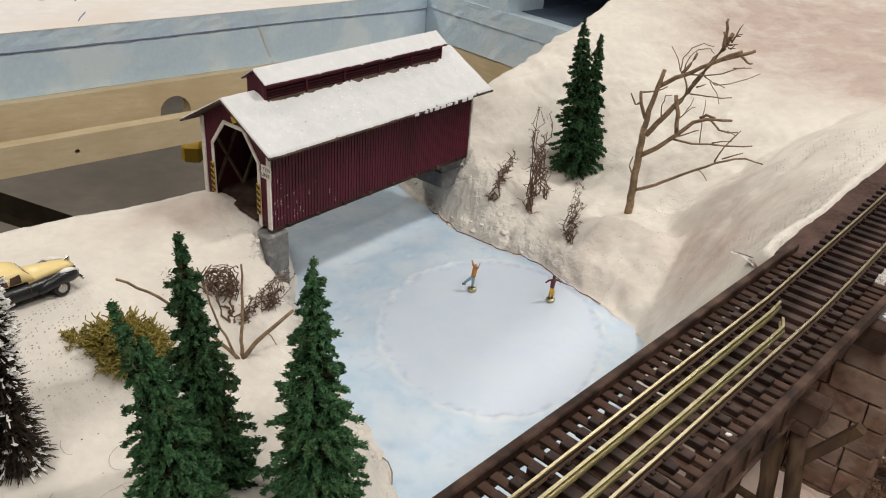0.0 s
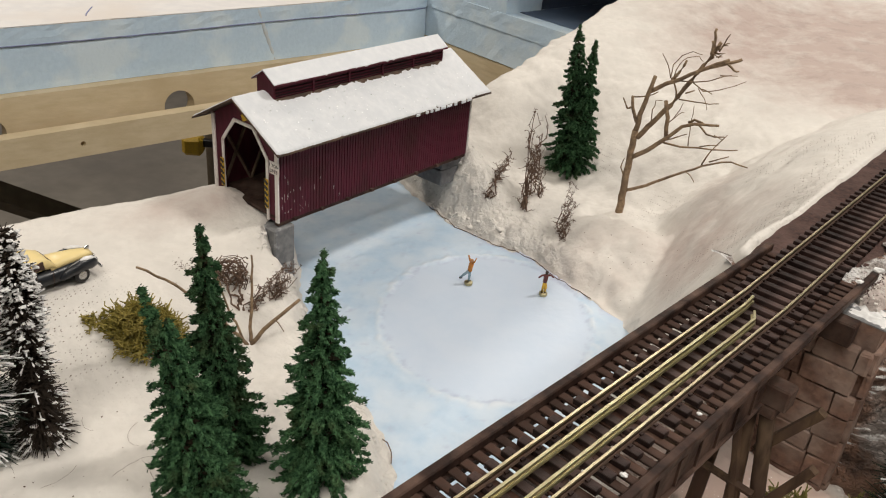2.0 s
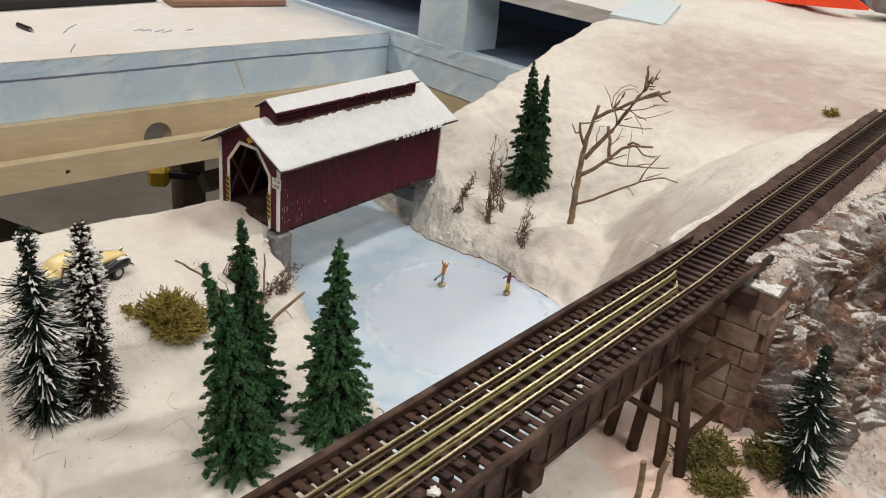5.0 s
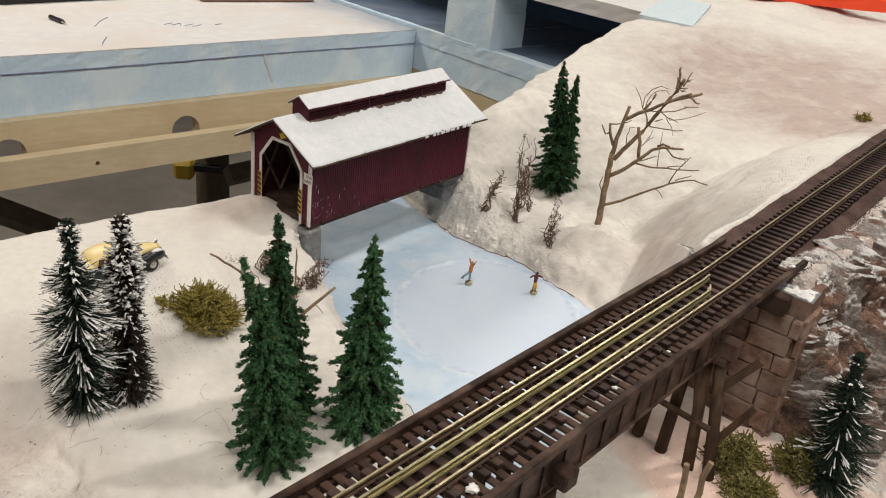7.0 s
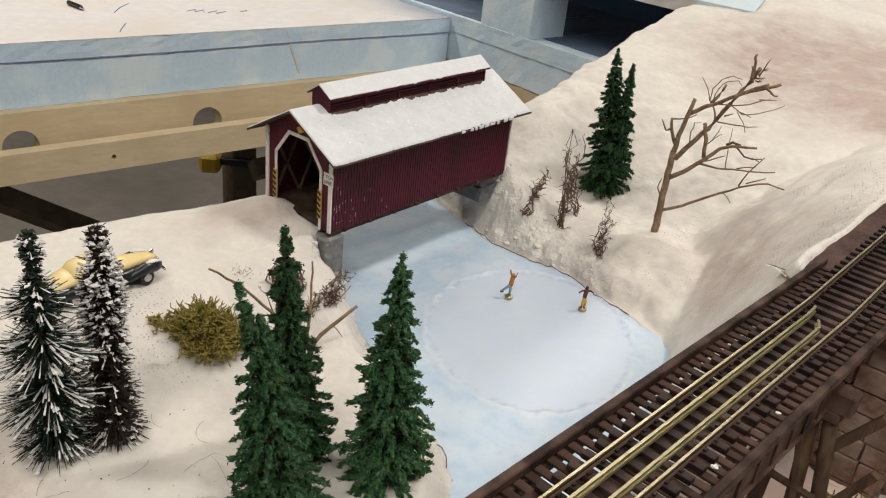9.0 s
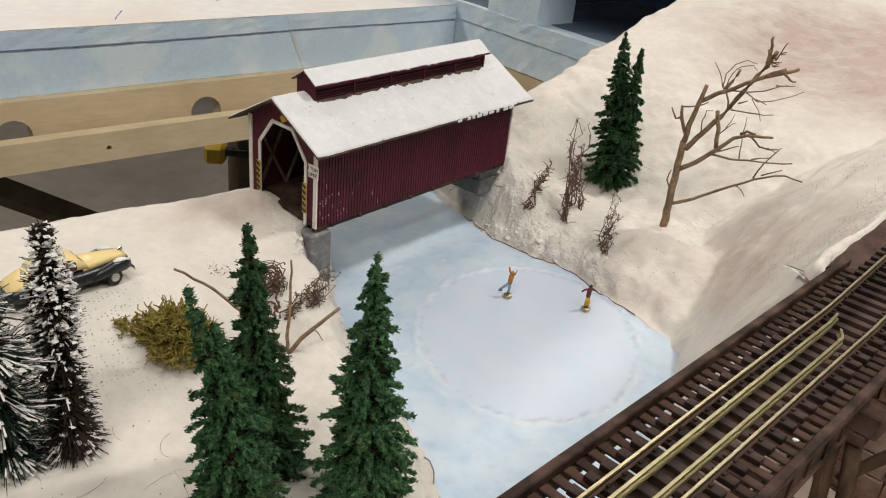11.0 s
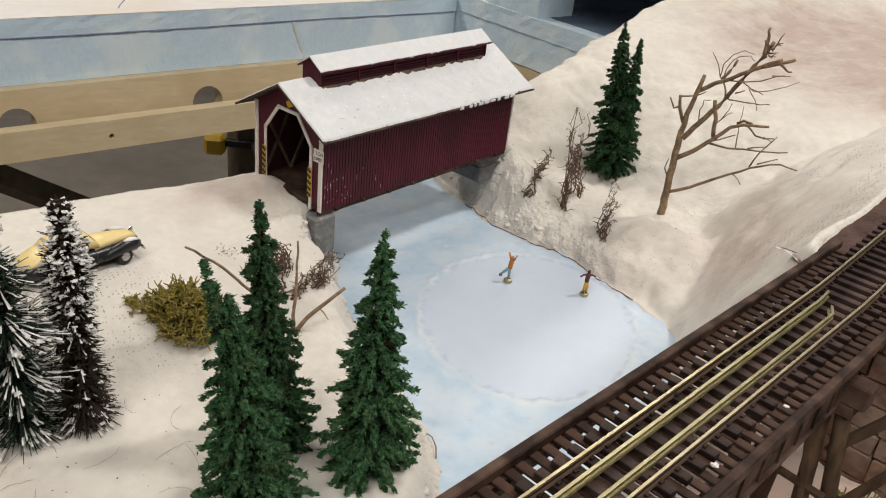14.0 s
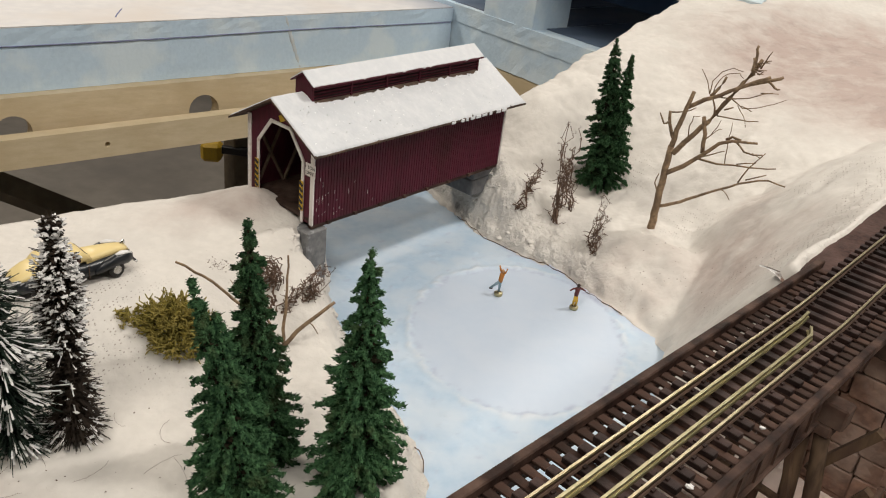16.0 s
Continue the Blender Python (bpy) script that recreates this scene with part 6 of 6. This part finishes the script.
def snowy_rock():
    """Rock with snow lying on what faces up."""
    m = ROCK.copy()
    m.name = "snowy_rock"
    n, l = m.node_tree.nodes, m.node_tree.links
    bsdf = n["Principled BSDF"]
    col = bsdf.inputs["Base Color"].links[0].from_socket
    geo = n.new("ShaderNodeNewGeometry")
    sep = n.new("ShaderNodeSeparateXYZ")
    l.new(geo.outputs["Normal"], sep.inputs[0])
    noi = n.new("ShaderNodeTexNoise")
    noi.inputs["Scale"].default_value = 48
    noi.inputs["Detail"].default_value = 10
    noi.inputs["Roughness"].default_value = 0.72
    co = next(x for x in n if x.bl_idname == "ShaderNodeTexCoord")
    l.new(co.outputs["Object"], noi.inputs["Vector"])
    add = n.new("ShaderNodeMath")
    add.operation = "MULTIPLY_ADD"
    add.inputs[1].default_value = 0.22
    l.new(sep.outputs["Z"], add.inputs[0])
    l.new(noi.outputs[0], add.inputs[2])
    rng = n.new("ShaderNodeMapRange")
    rng.inputs[1].default_value, rng.inputs[2].default_value = 0.67, 0.76
    l.new(add.outputs[0], rng.inputs[0])
    mx = n.new("ShaderNodeMix")
    mx.data_type = "RGBA"
    mx.inputs[7].default_value = (0.66, 0.64, 0.625, 1)
    l.new(rng.outputs[0], mx.inputs[0])
    l.new(col, mx.inputs[6])
    l.new(mx.outputs[2], bsdf.inputs["Base Color"])
    # crinkled relief
    warp = n.new("ShaderNodeTexNoise")
    warp.inputs["Scale"].default_value = 90
    warp.inputs["Detail"].default_value = 4
    l.new(co.outputs["Object"], warp.inputs["Vector"])
    shift = n.new("ShaderNodeMix")
    shift.data_type = "VECTOR"
    shift.inputs[0].default_value = 0.012
    l.new(co.outputs["Object"], shift.inputs[4])
    l.new(warp.outputs["Color"], shift.inputs[5])
    high = None
    for scale, dist in ((260, 0.0006), (700, 0.0005)):
        vor = n.new("ShaderNodeTexVoronoi")
        vor.feature = "DISTANCE_TO_EDGE"
        vor.inputs["Scale"].default_value = scale
        l.new(shift.outputs[1], vor.inputs["Vector"])
        cap = n.new("ShaderNodeMapRange")
        cap.inputs[2].default_value = 0.3
        l.new(vor.outputs["Distance"], cap.inputs[0])
        b = n.new("ShaderNodeBump")
        b.inputs["Strength"].default_value = 1.0
        b.inputs["Distance"].default_value = dist
        l.new(cap.outputs[0], b.inputs["Height"])
        if high:
            l.new(high, b.inputs["Normal"])
        high = b.outputs[0]
    l.new(high, bsdf.inputs["Normal"])
    return m


ROCK_SNOW = snowy_rock()
rock_face()

# ---- car, figures and small things ----
def loft(rows):
    """A closed skin through rings of points."""
    bm = bmesh.new()
    rings = [[bm.verts.new(p) for p in row] for row in rows]
    for p, q in zip(rings[:-1], rings[1:]):
        for k in range(len(p)):
            j = (k + 1) % len(p)
            bm.faces.new((p[k], p[j], q[j], q[k]))
    bm.faces.new(rings[0][::-1])
    bm.faces.new(rings[-1])
    bmesh.ops.recalc_face_normals(bm, faces=bm.faces)
    return bm


def disc(m, r, w, sides=20, bevel=0.3):
    """A wheel-like disc, its axle along y."""
    rows = []
    for y, q in ((-w / 2, r - bevel), (-w / 2 + bevel, r), (w / 2 - bevel, r), (w / 2, r - bevel)):
        rows.append([m @ Vector((q * math.cos(6.28319 * k / sides), y, q * math.sin(6.28319 * k / sides))) for k in range(sides)])
    return loft(rows)


def car():
    """A late 1940s sedan, two-tone, x forward."""
    yaw = 54.7
    x0, y0 = -216.0, 336.0
    fwd = np.array((math.cos(radians(yaw)), math.sin(radians(yaw))))
    zf, zr_ = height_at(*(np.array((x0, y0)) + 19 * fwd)), height_at(*(np.array((x0, y0)) - 19 * fwd))
    z0 = (zf + zr_) / 2 + 0.4
    t = thing("sedan_car", x0, y0, z0, "cream yellow and black vintage sedan with snowy fenders", "car")
    M = at(x0, y0, z0, yaw) @ Matrix.Rotation(-math.atan2(zf - zr_, 38), 4, "Y") @ Matrix.Diagonal((1, 1, 1.12, 1))

    def ring(x, half, lo_, hi_, n=14, sq=2.6):
        c, hgt = (lo_ + hi_) / 2, (hi_ - lo_) / 2
        out = []
        for k in range(n):
            a = 2 * math.pi * (k + 0.5) / n
            y = half * math.copysign(abs(math.cos(a)) ** (2 / sq), math.cos(a))
            z = c + hgt * math.copysign(abs(math.sin(a)) ** (2 / sq), math.sin(a))
            out.append(M @ Vector((x, y, z)))
        return out

    body = part("body", loft([ring(x, w, lo_, hi_) for x, w, lo_, hi_ in ((-29, 6.5, 4.0, 8.0), (-27, 8.6, 3.2, 10.2), (-20, 9.6, 2.6, 11.0), (-8, 9.9, 2.4, 10.8), (6, 9.7, 2.4, 10.6), (14, 8.6, 2.6, 10.4), (22, 7.6, 3.0, 10.4), (27.5, 6.4, 3.4, 9.6), (28.6, 5.2, 4.2, 8.6))]), CAR_BLACK, t, "black lower body", smooth=True)
    part("hood", loft([ring(x, w, 8.2, hi_) for x, w, hi_ in ((5, 7.4, 13.0), (12, 6.2, 13.0), (20, 4.9, 12.6), (26, 3.8, 11.8), (28.2, 2.8, 10.8))]), CAR_YELLOW, t, "cream yellow hood", smooth=True)
    part("trunk", loft([ring(x, w, 8.0, hi_) for x, w, hi_ in ((-28.6, 5.0, 9.0), (-26, 7.0, 11.0), (-21, 8.0, 13.2), (-15, 8.2, 15.0))]), CAR_YELLOW, t, "cream yellow trunk lid", smooth=True)
    cabin = part("cabin", loft([ring(x, w, 9.8, hi_, 16, 3.0) for x, w, hi_ in ((-19, 7.0, 13.0), (-15, 8.0, 16.6), (-8, 8.3, 18.2), (-1, 8.2, 18.0), (3.5, 7.8, 16.4), (7.5, 7.2, 12.4))]), CAR_YELLOW, t, "cream yellow cabin roof", smooth=True)
    for e in (-1, 1):
        for xa, xb, za in ((-14.5, -10.6, 15.2), (-9.8, -4.6, 15.9), (-3.8, 1.6, 15.7)):
            bm = bmesh.new()
            quad = [(xa, 12.1), (xb, 12.1), (xb - 0.4, za), (xa + 0.6, za - 0.3)]
            va = [bm.verts.new(M @ Vector((x, e * (8.42 - 0.05 * (z - 12)), z))) for x, z in quad]
            vb = [bm.verts.new(M @ Vector((x, e * (7.6 - 0.05 * (z - 12)), z))) for x, z in quad]
            bm.faces.new(va)
            bm.faces.new(vb[::-1])
            for k in range(4):
                bm.faces.new((va[k], vb[k], vb[(k + 1) % 4], va[(k + 1) % 4]))
            bmesh.ops.recalc_face_normals(bm, faces=bm.faces)
            part("side_window", bm, CAR_GLASS, cabin, "dark side window")
        # fenders, sills, door seams
        part("front_fender", loft([ring_at(M, x, e * y, w, lo_, hi_) for x, y, w, lo_, hi_ in ((8, 8.6, 1.6, 4, 7), (13, 8.4, 2.4, 4.4, 9.6), (19, 8.0, 2.7, 5.0, 11.2), (25, 7.2, 2.6, 5.0, 10.6), (28, 6.6, 1.8, 5.6, 9.4))]), CAR_BLACK, t, "black front fender", smooth=True)
        part("rear_fender", loft([ring_at(M, x, e * y, w, lo_, hi_) for x, y, w, lo_, hi_ in ((-28, 7.2, 1.6, 4.6, 7.4), (-24, 8.4, 2.2, 4.4, 9.6), (-18, 8.9, 2.3, 4.4, 10.2), (-12, 8.9, 1.6, 3.6, 8.4))]), CAR_BLACK, t, "black rear fender", smooth=True)
        for x in (-11, -3.5, 4.5):
            part("door_seam", one_box(M @ Matrix.Translation((x, e * 9.85, 6.8)), 0.35, 0.25, 6.6), RAIL_SIDE, t)
        part("fender_snow", loft([ring_at(M, x, e * y, w, lo_, hi_) for x, y, w, lo_, hi_ in ((19, 8.2, 0.8, 10.6, 11.3), (22.5, 7.6, 1.9, 10.2, 11.7), (26, 7.1, 1.4, 9.8, 11.0), (28, 6.8, 0.6, 9.0, 9.8))]), FROST, t, "dab of snow on the fender", smooth=True)
        part("headlight", disc(M @ Matrix.Translation((28.0, e * 6.4, 8.3)) @ Matrix.Rotation(radians(90), 4, "Z"), 1.2, 1.4, 12, 0.3), CHROME, t, "chrome headlight")
        for x in (19, -19):
            wheel = part("wheel", disc(M @ Matrix.Translation((x, e * 8.3, 3.9)), 3.9, 2.6, 24, 0.6), BLACK_PAINT, t, "black tyre")
            part("hub", disc(M @ Matrix.Translation((x, e * 8.95, 3.9)), 2.5, 1.7, 18, 0.5), CHROME, wheel, "dull chrome hub cap")
    part("windscreen", one_box(M @ Matrix.Translation((5.25, 0, 14.15)) @ Matrix.Rotation(radians(-44), 4, "Y"), 0.8, 9.4, 3.6, 0.2), CAR_GLASS, cabin, "dark windscreen")
    part("grille", one_box(M @ Matrix.Translation((28.7, 0, 7.6)), 0.8, 7.0, 4.2, 0.3), CHROME, t, "chrome grille")
    for x in (30.0, -29.8):
        part("bumper", one_box(M @ Matrix.Translation((x, 0, 4.7)), 1.0, 16.5, 1.6, 0.4), CHROME, t, "chrome bumper")
    part("hood_ornament", loft([ring_at(M, x, 0, w, lo_, hi_) for x, w, lo_, hi_ in ((25.5, 0.3, 11.6, 12.4), (27.2, 0.5, 11.2, 13.6), (28.0, 0.35, 11.2, 13.2))]), CHROME, t, "chrome hood ornament")


def ring_at(M, x, y, w, lo_, hi_, n=10):
    c, hgt = (lo_ + hi_) / 2, (hi_ - lo_) / 2
    return [M @ Vector((x, y + w * math.cos(6.28319 * (k + 0.5) / n), c + hgt * math.sin(6.28319 * (k + 0.5) / n))) for k in range(n)]


car()


def figurine(x, y, yaw, arms, legs, colours, label):
    """A small painted skater figurine on a brass disc: one plain mesh."""
    h = Heap()
    slots = []

    def add(pts, radii, slot, sides=8):
        n = len(h.f)
        h.tube(pts, radii, sides)
        slots.extend([slot] * (len(h.f) - n))

    add([(0, 0, 0), (0, 0, 0.5), (0, 0, 2.0), (0, 0, 2.2)], [2.7, 2.9, 2.9, 2.5], 0, 16)
    hip, neck = (0, 0, 11.0), (legs[2], 0, 17.2)
    for pts in legs[:2]:
        add([hip, pts[0], pts[1]], [1.15, 0.95, 0.7], 2)
        e = np.array(pts[1], float)
        add([e - (0.6, 0, 0.2), e + (1.5, 0, -0.4)], [0.75, 0.55], 3)
    add([(0, 0, 10.4), (legs[2] * 0.4, 0, 13.5), (legs[2] * 0.9, 0, 16.2), neck], [1.5, 1.6, 1.75, 0.8], 1)
    for pts in arms:
        add([(legs[2] * 0.9, pts[0][1] * 0.35, 16.2), pts[0], pts[1]], [0.75, 0.65, 0.5], 1)
    nx = legs[2] * 1.1
    add([(nx, 0, 16.9), (nx, 0, 17.6), (nx + 0.1, 0, 18.6), (nx, 0, 19.5), (nx, 0, 19.9)], [0.6, 1.0, 1.15, 0.85, 0.3], 4)
    c, s = math.cos(radians(yaw)), math.sin(radians(yaw))
    v = [(x + c * p[0] - s * p[1], y + s * p[0] + c * p[1], 0.35 + p[2]) for p in h.v]
    ob = raw("skater_figurine", v, h.f, BRASS)
    for cc in colours:
        ob.data.materials.append(cc)
    ob.data.polygons.foreach_set("material_index", slots)
    ob.data.polygons.foreach_set("use_smooth", [True] * len(slots))
    # its origin at its base
    ob.data.transform(Matrix.Translation((-x * MM, -y * MM, -0.00035)))
    ob.matrix_basis = Matrix.Translation((x * MM, y * MM, 0.00035))
    tagged(ob, label, "figurine", "skaters on the pond")


P_ORANGE = mat("orange_cloth_paint", (0.50, 0.20, 0.04), (0.42, 0.16, 0.03), size=3, rough=0.6, bump=0)
P_BLUE = mat("pale_blue_paint", (0.22, 0.32, 0.38), (0.18, 0.27, 0.33), size=3, rough=0.6, bump=0)
P_MAROON = mat("maroon_paint", (0.13, 0.03, 0.03), (0.10, 0.025, 0.025), size=3, rough=0.6, bump=0)
P_MUSTARD = mat("mustard_paint", (0.58, 0.36, 0.04), (0.50, 0.30, 0.03), size=3, rough=0.6, bump=0)
P_DARK = mat("dark_brown_paint", (0.03, 0.018, 0.014), (0.04, 0.024, 0.02), size=3, rough=0.6, bump=0)
P_TAN = mat("tan_paint", (0.45, 0.24, 0.12), (0.40, 0.21, 0.10), size=3, rough=0.6, bump=0)
figurine(-6, 487, 10, [((-0.6, 1.6, 18.6), (-1.5, 1.6, 21.6)), ((2.4, -1.6, 18.4), (3.4, -1.6, 21.2))], [((0.3, 0.8, 6.5), (0.0, 0.6, 2.4)), ((-3.2, -1.0, 8.6), (-6.2, -1.2, 6.0)), 0.8], (P_ORANGE, P_BLUE, P_DARK, P_TAN), "tiny painted skater figurine in orange on a brass disc")
figurine(45, 485, -78, [((0.8, 2.9, 16.0), (1.2, 5.2, 14.6)), ((0.8, -2.9, 15.8), (0.8, -5.0, 14.0))], [((0.8, 0.9, 6.5), (-0.3, 0.9, 2.4)), ((0.6, -0.9, 6.5), (-0.6, -0.9, 2.4)), 1.3], (P_MAROON, P_MUSTARD, P_DARK, P_DARK), "tiny painted skater figurine in maroon on a brass disc")


def pond_edge():
    """A dark wire along the ice's edge."""
    rng = np.random.default_rng(71)
    t = thing("edge_wire", 60, 510, 0, "thin dark wire along the pond's edge", "wire")
    pts = []
    for p, q in zip(RIGHT_SHORE[3:8], RIGHT_SHORE[4:9]):
        for k in range(7):
            x, y = p[0] + (q[0] - p[0]) * k / 7, p[1] + (q[1] - p[1]) * k / 7
            x, y = x + rng.normal(0, 0.9) - 1.5, y + rng.normal(0, 0.9) - 1.5
            pts.append((x, y, max(0.8, height_at(x, y) + 0.3)))
    Heap().tube(pts, 0.32, 5).make("strand", DEAD, t)
    t = thing("edge_wire", -95, 395, 2, "short thin dark wire stuck in the bank snow", "wire")
    Heap().tube([(-97, 405, height_at(-97, 405)), (-94, 396, 12), (-90, 388, height_at(-90, 388))], 0.32, 5).make("strand", DEAD, t)
    t = thing("edge_wire", -33, 314, 1, "short bent dark wire in the bank snow", "wire")
    Heap().tube([(-37, 322, height_at(-37, 322) + 0.5), (-33, 318, 3.5), (-30, 312, 3), (-29, 306, 1.2)], 0.3, 5).make("strand", DEAD, t)


pond_edge()


def crumbs():
    """Loose dark crumbs and snow clods lying about: too many to count."""
    rng = np.random.default_rng(81)
    dark, clods = [], []
    for cx, cy, rx, ry, n in ((-190, 315, 40, 25, 110), (-140, 385, 25, 16, 40), (-160, 383, 6, 5, 70), (-150, 235, 70, 40, 70), (-225, 215, 45, 50, 90), (95, 500, 40, 50, 75), (110, 240, 25, 30, 30)):
        for k in range(n):
            x, y = cx + rng.normal(0, rx * 0.55), cy + rng.normal(0, ry * 0.55)
            z = height_at(x, y)
            if z > 3:
                dark.append((x, y, z + 0.1))
    for k in range(3600):
        s, q = rng.uniform(132, 420), 17 + abs(rng.normal(0, 4.5))
        p = on_track(s, q, 0)
        clods.append((p[0], p[1], height_at(p[0], p[1]) + 0.2))
    v, f = clumps(dark, rng.uniform(0.15, 0.5, len(dark)), rng, 0.6)
    tagged(raw("dark_crumbs", v, f, DEAD), "dark crumbs scattered on the snow", "crumbs", kind="stuff")
    v, f = clumps(clods, rng.uniform(0.15, 0.5, len(clods)), rng, 0.8)
    tagged(raw("ballast_grit", v, f, ROADBED), "dark ballast grit beside the track", "ballast", kind="stuff")
    # broken plaster snow along the banks: soft lumps half sunk in it
    spots = []
    for k in range(90):
        i = rng.integers(2, 6)
        p, q = np.array(RIGHT_SHORE[i]), np.array(RIGHT_SHORE[i + 1])
        nrm = np.array((p[1] - q[1], q[0] - p[0])) / np.linalg.norm(q - p)
        spots.append((*(p + (q - p) * rng.random() + nrm * abs(rng.normal(0, 20))), 1.0))
    for k in range(30):
        c = (-26, 586) if k % 2 else (-40, 606)
        spots.append((c[0] + rng.normal(0, 20), c[1] + rng.normal(0, 13), 0.9))
    for k in range(520):
        i = rng.integers(3, 8)
        p, q = np.array(LEFT_SHORE[i]), np.array(LEFT_SHORE[i + 1])
        nrm = np.array((q[1] - p[1], p[0] - q[0])) / np.linalg.norm(q - p)
        spots.append((*(p + (q - p) * rng.random() + nrm * abs(rng.normal(2, 8))), 0.7))
    for k in range(90):
        spots.append((-133 + rng.normal(0, 7), 428 + rng.normal(0, 12), 0.8))
    ico = bmesh.new()
    bmesh.ops.create_icosphere(ico, subdivisions=2, radius=1.0)
    unit = np.array([v.co[:] for v in ico.verts])
    tris = np.array([[v.index for v in f.verts] for f in ico.faces])
    ico.free()
    spots = np.array(spots)
    zz = land(spots[:, 0], spots[:, 1])
    def lumps(places, heights, sizes, flat, sunk, material, name, label, category):
        vs, fs = [], []
        for (x, y, k), z in zip(places, heights):
            if z < 2:
                continue
            size = k * rng.choice(sizes, p=[0.5, 0.35, 0.15]) * rng.uniform(0.7, 1.2)
            o = rng.uniform(0, 50, 3)
            bulge = np.array([1 + 0.55 * noise.noise(Vector(u * 1.5 + o)) + 0.22 * noise.noise(Vector(u * 3.6 + o)) for u in unit])
            fs.append(tris + len(vs) * len(unit))
            vs.append(unit * bulge[:, None] * size * (1.2, 1.2, flat) + (x, y, z - sunk * size))
        tagged(raw(name, np.concatenate(vs), np.concatenate(fs), material, smooth=True), label, category, kind="stuff")

    lumps(spots, zz, [0.7, 1.3, 2.4], 0.6, 0.45, SNOW, "plaster_lumps", "lumpy broken plaster snow along the pond banks", "snow")
    spots = np.array([(*on_track(rng.uniform(126, 330), 34 + abs(rng.normal(0, 26)), 0)[:2], 0.8) for k in range(130)])
    lumps(spots, land(spots[:, 0], spots[:, 1]), [0.8, 1.6, 3.4], 0.75, 0.4, ROCK_SNOW, "rock_rubble", "snow-dusted brown rock rubble beside the track", "rubble")
    spots = np.array([(*on_track(rng.uniform(128, 330), 22 + abs(rng.normal(0, 22)), 0)[:2], 1.0) for k in range(600)])
    lumps(spots, land(spots[:, 0], spots[:, 1]), [0.3, 0.55, 0.9], 0.7, 0.4, SNOW, "snow_rubble", "dirty crumbled snow beside the track", "snow")
    # flakes on the gorge sand, with the same painted white glint
    places = np.stack([rng.normal(108, 20, 900), rng.normal(248, 24, 900)], 1)
    places = places[(places[:, 0] - 81) * 0.90 + (places[:, 1] - 251) * 0.436 > 0]
    high = land(places[:, 0], places[:, 1])
    v, f = clumps(np.column_stack([places, high + 0.15]), rng.uniform(0.10, 0.26, len(places)), rng, 0.3)
    tagged(raw("glitter_flakes", v, f, GLINT_WHITE), "glitter flakes in the pinkish sand, glint painted white", "glitter", kind="stuff")
    # stray dry fibres on the snow
    fibres = Heap()
    for k in range(18):
        x, y = -150 + rng.normal(0, 32), 250 + rng.normal(0, 28)
        a, ln, c = rng.uniform(0, 6.28), rng.uniform(6, 20), rng.normal(0, 0.5)
        pts = []
        for q in np.linspace(0, 1, 7):
            px, py = x + math.cos(a + c * q) * ln * q, y + math.sin(a + c * q) * ln * q
            pts.append((px, py, height_at(px, py) + 0.15 + rng.uniform(0, 2.5) * q * (1 - q)))
        fibres.tube(pts, 0.065, 4)
    tagged(fibres.make("dry_fibres", DEAD), "thin dry brown fibres lying on the snow", "fibres", kind="stuff")
    for s, q, z, r in ((155, 22.6, 128.2, 1.9), (137, 20.4, 128.6, 1.3), (-112, 14.6, 127.6, 1.7), (-30, 15, 127.6, 0.9), (10, 16, 127.6, 0.7)):
        bm = bmesh.new()
        bmesh.ops.create_icosphere(bm, subdivisions=3, radius=1.0)
        for v in bm.verts:
            k = 1 + 0.6 * noise.noise(v.co * 1.7 + Vector((s, q, z))) + 0.35 * noise.noise(v.co * 4.2 + Vector((q, s, z)))
            v.co = Vector(on_track(s, q, z)) + Vector((v.co.x * r * k * 1.2, v.co.y * r * k, v.co.z * r * k * 0.55))
        tagged(part("snow_clod", bm, FROST, smooth=True), "small clod of white snow on the ties", "snow clod", "snow clods")


crumbs()
